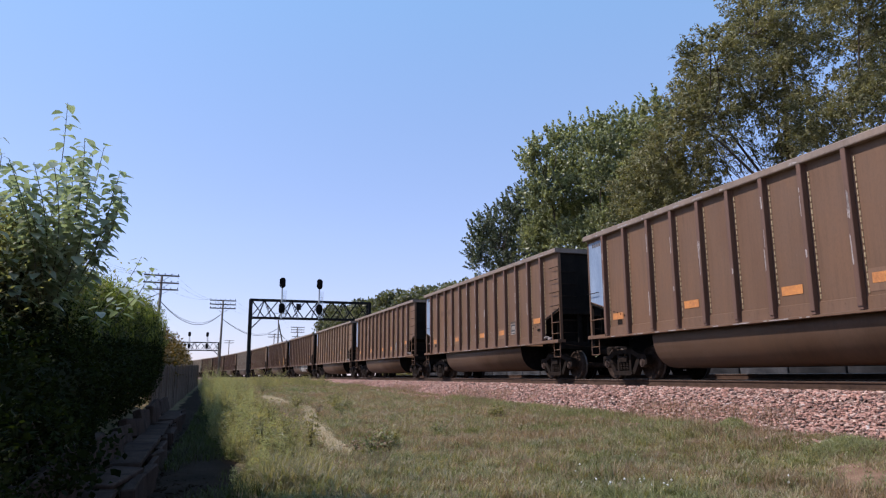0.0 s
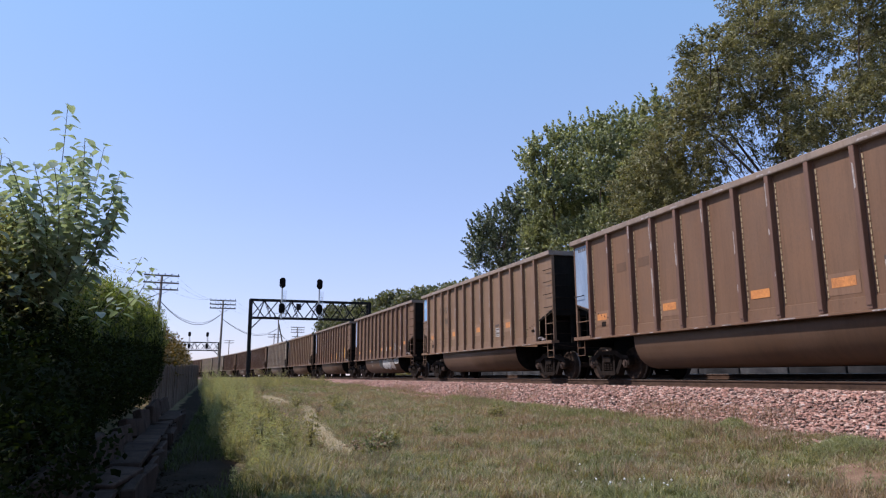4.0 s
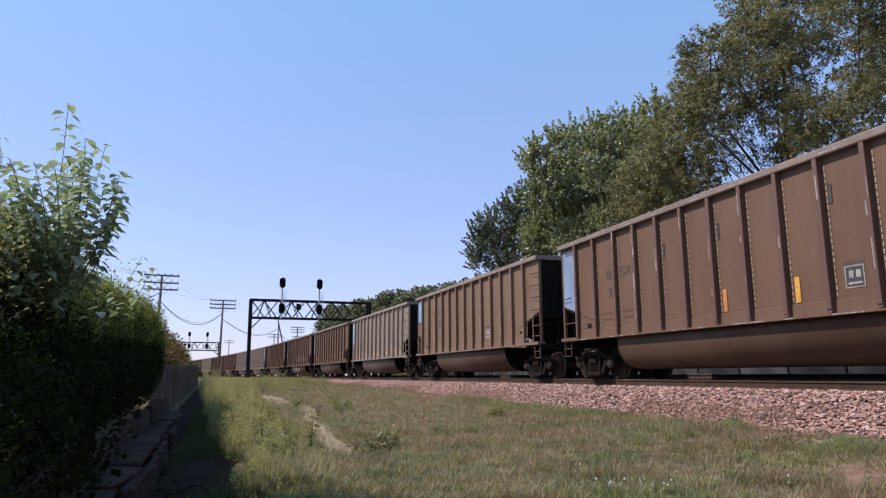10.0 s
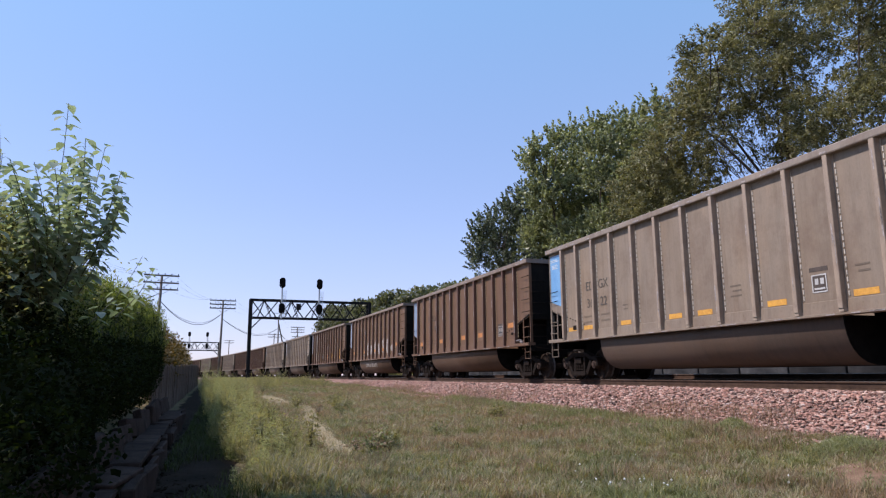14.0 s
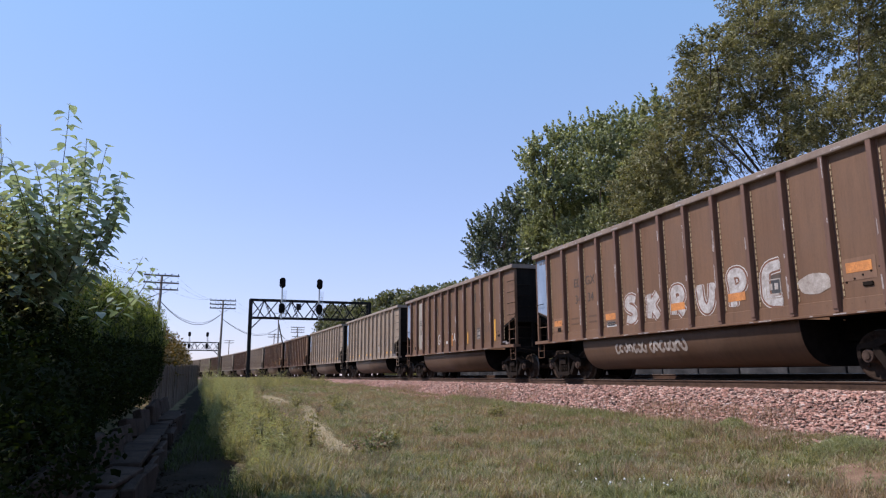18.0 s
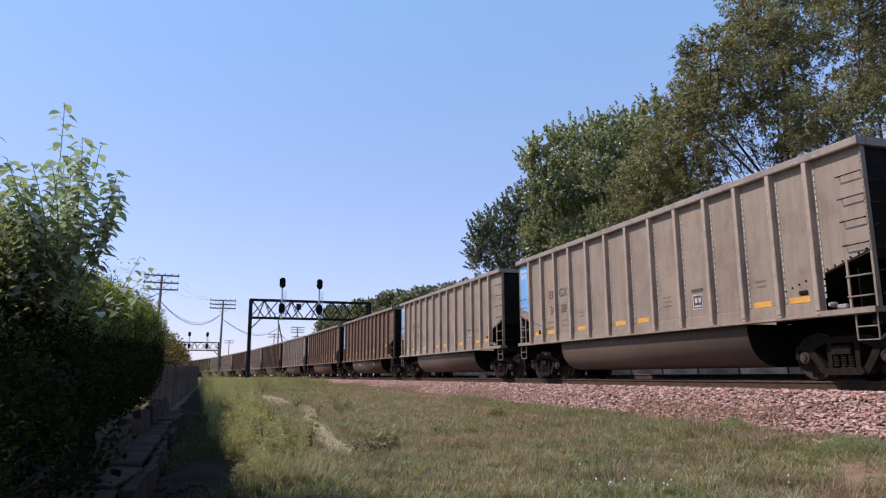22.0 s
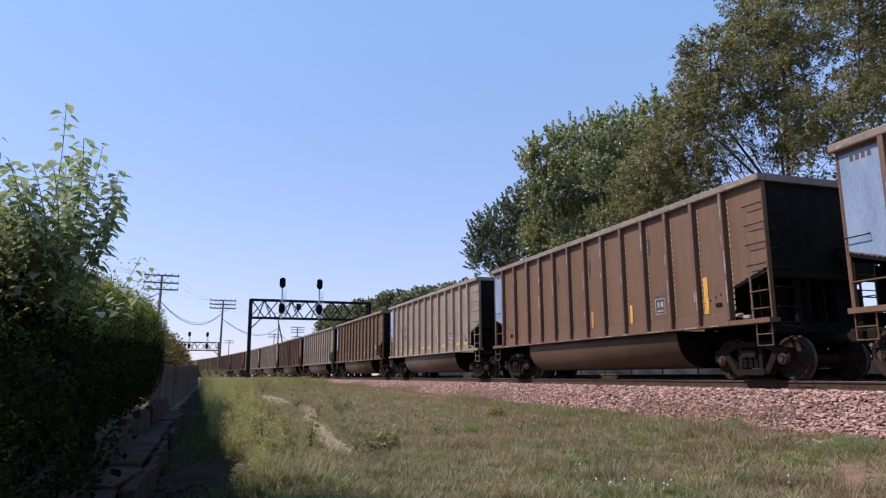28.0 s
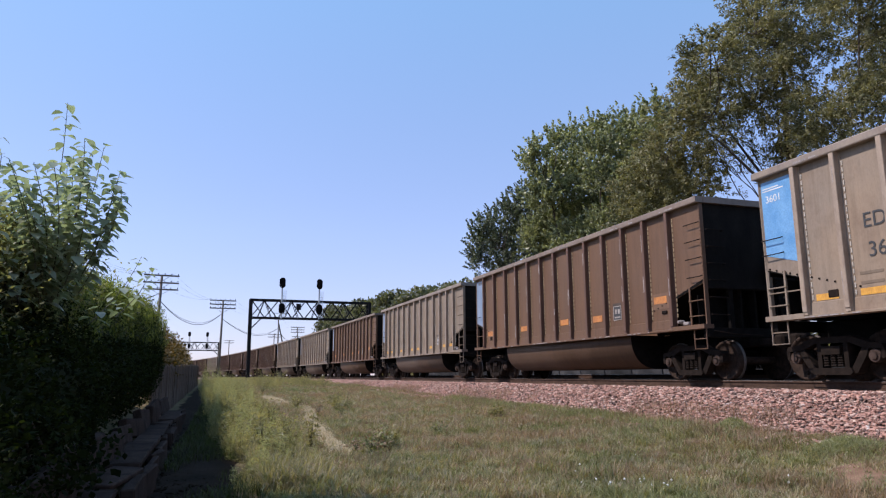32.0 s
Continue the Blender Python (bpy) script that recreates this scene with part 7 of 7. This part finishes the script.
    if box_bay:
        decal("stencil_backing", car, bay(box_bay) - 0.21, bay(box_bay) + 0.21, 2.04, 2.12, M_FAINT)
        logo_box(car, bay(box_bay), 1.64, 0.40 if paint == "brown" else 0.34, paint == "brown")
    if n == 0:
        for b in (9, 10, 6, 4):
            scribble(car, bay(b), 1.55, 0.6, 0.6 if b > 8 else 0.35, 70 + b, M_RUBBED, 0.025, 2)
    if n == 3:
        # sprayed shapes along the belly
        patch("spray_blot", car, -0.42, 0.48, 0.58, 1.17, M_MARK, 0.001, 4, "black sprayed shape")
        ribbon("spray_line", car, [[(0.15, 1.15), (0.46, 1.08), (0.44, 0.88), (0.25, 0.66), (0.05, 0.6)]], 0.035, M_SPRAY, 0.003, True)
        patch("spray_blot", car, -1.28, -0.42, 0.55, 1.14, M_SPRAYW, 0.0025, 5, "white sprayed shape", 0.05)
        patch("spray_blot", car, -2.15, -1.26, 0.52, 1.18, M_SPRAYW, 0.002, 6, "white sprayed shape", 0.05)
        patch("spray_blot", car, -2.85, -1.95, 0.50, 1.17, M_SPRAY, 0.001, 7, "thin grey sprayed shape", 0.08, -0.35)
        ribbon("spray_line", car, [[(-1.0, 1.17), (-1.22, 0.95), (-1.30, 0.55)], [(-1.55, 1.1), (-1.62, 0.7)], [(-1.8, 1.1), (-2.05, 0.98), (-1.75, 0.85), (-2.1, 0.72), (-1.85, 0.58)], [(-2.3, 0.85), (-2.5, 0.92), (-2.6, 0.78), (-2.4, 0.7), (-2.3, 0.8)]], 0.03, M_MARK, 0.005, True)
        ribbon("spray_line", car, [[(-0.55, 0.76), (-0.62, 0.82), (-0.7, 0.75), (-0.62, 0.69), (-0.55, 0.76)]], 0.03, M_MARK, 0.005, True)
        patch("spray_blot", car, -4.1, -3.02, 0.84, 1.17, M_SPRAYW, 0.0025, 8, "pale sprayed box with dark strokes", 0.04)
        ribbon("spray_line", car, [[(-3.2, 1.12), (-3.2, 0.9)], [(-3.2, 1.0), (-3.55, 1.0)], [(-3.55, 1.13), (-3.55, 0.88)], [(-3.55, 1.1), (-3.98, 1.1)], [(-3.7, 0.98), (-3.98, 0.98)]], 0.05, M_MARK, 0.005, True)
        patch("spray_blot", car, 2.15, 2.62, 1.03, 1.13, M_SPRAYW, 0.002, 9, "small white sprayed bar", 0.03)
        thin_tag(car, 2.35, 0.72, 0.5, 0.2, 12, M_SPRAY, True, 0.03, 3)
        for b in (1, 4, 7):
            blob("spray_drop", car, [(bay(b) + 0.06 * math.cos(a) * (1 if math.sin(a) < 0 else 0.5), 1.78 + 0.12 * math.sin(a)) for a in [j * math.pi / 6 for j in range(12)]], M_WHITE, "white sprayed drop")
    if n == 8:
        for k, b in enumerate((7, 6, 5, 4, 3, 2)):
            sprayed_letter(car, k, bay(b), 1.58, 0.56, 0.62 if b > 3 else 0.74)
        blob("spray_blot", car, [(bay(1) + 0.4 * math.cos(a) + 0.03 * math.sin(5 * a), 1.82 + 0.2 * math.sin(a)) for a in [j * math.pi / 10 for j in range(20)]], M_SPRAY, "faded pale sprayed oval")
        thin_tag(car, bay(1), 1.70, 0.5, 0.24, 31, M_FAINT, False, 0.03, 3)
        decal("white_bar", car, bay(8) - 0.24, bay(8) + 0.26, 1.48, 1.64, M_SPRAYW, "white placard with unread bars")
        for z in (1.51, 1.575):
            decal("placard_bar", car, bay(8) - 0.18, bay(8) + 0.2, z, z + 0.035, M_MARK, "", -1.508)
        scribble(car, 1.7, 0.70, 1.5, 0.30, 33, M_SPRAY, 0.07, 7, True)
        scribble(car, 0.1, 0.70, 1.5, 0.30, 34, M_SPRAY, 0.08, 7, True)
    if n == 12:
        for y, w, k in ((3.6, 0.4, 3), (1.9, 0.9, 6), (-2.2, 0.4, 3)):
            thin_tag(car, y, 0.82, w, 0.24, int(40 + y), M_SPRAYW, True, 0.06, k)
    if n == 9:
        decal("pale_patch", car, bay(10) - 0.36, bay(10) + 0.4, 1.5, 3.95, M_PAINT, "bleached repaint patch").color = (0.26, 0.24, 0.22, 1)
        lettering(car, "ED", bay(10), 2.75, 0.38, M_MARK)
        lettering(car, "30", bay(10), 2.25, 0.38, M_MARK)
        y, z = bay(7), 1.62
        ribbon("spray_tag", car, [[(y - 0.02, z + 0.42), (y + 0.16, z + 0.5), (y + 0.3, z + 0.25), (y + 0.22, z), (y + 0.02, z + 0.05), (y + 0.02, z + 0.2), (y + 0.14, z + 0.22)], [(y - 0.26, z + 0.42), (y - 0.12, z + 0.46), (y - 0.08, z + 0.2), (y - 0.2, z + 0.02), (y - 0.28, z + 0.08)]], 0.05, M_SPRAYW, 0.003, False, "white sprayed tag")
        y, z = bay(5), 1.76
        ribbon("spray_tag", car, [[(y + 0.24, z + 0.3), (y + 0.26, z), (y + 0.08, z)], [(y - 0.02, z + 0.3), (y - 0.06, z), (y - 0.2, z), (y - 0.26, z + 0.3)]], 0.05, M_WHITE, 0.003, False, "white sprayed tag")
        scribble(car, bay(9), 1.62, 0.66, 0.55, 63, M_RUBBED, 0.03, 3)
        scribble(car, bay(1), 1.85, 0.6, 0.35, 64, M_FAINT, 0.03, 2)
        decal("white_bar", car, bay(6) - 0.14, bay(6) + 0.14, 1.62, 1.74, M_SPRAYW)


first_car = build_car()
train = [(-2, first_car)] + [(n, copy_thing(first_car, Matrix())) for n in range(-1, 34)]
for n, car in train:
    dress(car, n)


def travelled(t):
    u = t - 2.0
    return 0.08 + 8.003 * u - 0.0067 * u * u


# how far single cars are moved ahead, to fit the camera's view
CAR_SHIFT = {-1: 0.38, 0: 0.20, 1: -0.11, 2: 0.09, 3: 0.01, 5: 0.03, 7: 0.14, 8: 0.09, 9: -0.02, 11: 0.09, 12: 0.13, 14: 0.04, 15: -0.13}


def motions():
    for n, car in train:
        rows = []
        for i in range(17):
            t = 2.0 * i
            x, y, th = along(28.03 + PITCH * (n - 1) - travelled(t) - CAR_SHIFT.get(n, 0.0), TRACKS[0])
            rows.append((t, pose(x, y, RAIL_Z, 0, 0, math.degrees(th))))
        walk(car, rows)
    # the wind in the sapling: lean of its tip, time by time
    gusts = ((0, 0), (3, 0), (5.5, 0.1), (6, -0.4), (7, -0.3), (8, -0.2), (9, 0.2), (10.5, 0.1), (11, 0.6), (11.5, 0.3), (12, 0.9), (12.5, 1.0), (13, 1.5), (13.5, 0.8), (14.5, 0), (16.5, 0.2), (17, 0.8), (18, 0.4), (19, 0.3), (20.5, -0.3), (22, -0.6), (23, -1.2), (24, -1.1), (25.5, -0.6), (27.5, -0.3), (29, -0.1), (30.5, 0), (32, 0))
    for i, (s, base) in enumerate(SHOOTS):
        k = 1.9 * (0.8 + 0.5 * ((i * 37) % 10) / 10)
        walk(s, [(t, pose(base.x, base.y, base.z, 0.3 * k * g, k * g, 0)) for t, g in gusts])
    wheels = [o for _, car in train for o in car.children_recursive if o.name.split(".")[0] == "wheelset"]
    turn = [(i / 15, pose(0, 0, 0, math.degrees((travelled(i / 15) - travelled(0)) / 0.457) % 360)) for i in range(481)]
    walk(wheels[0], turn)
    spin = wheels[0].animation_data
    for w in wheels[1:]:
        w.rotation_mode = "QUATERNION"
        w.animation_data_create().action = spin.action
        w.animation_data.action_slot = spin.action_slot


motions()
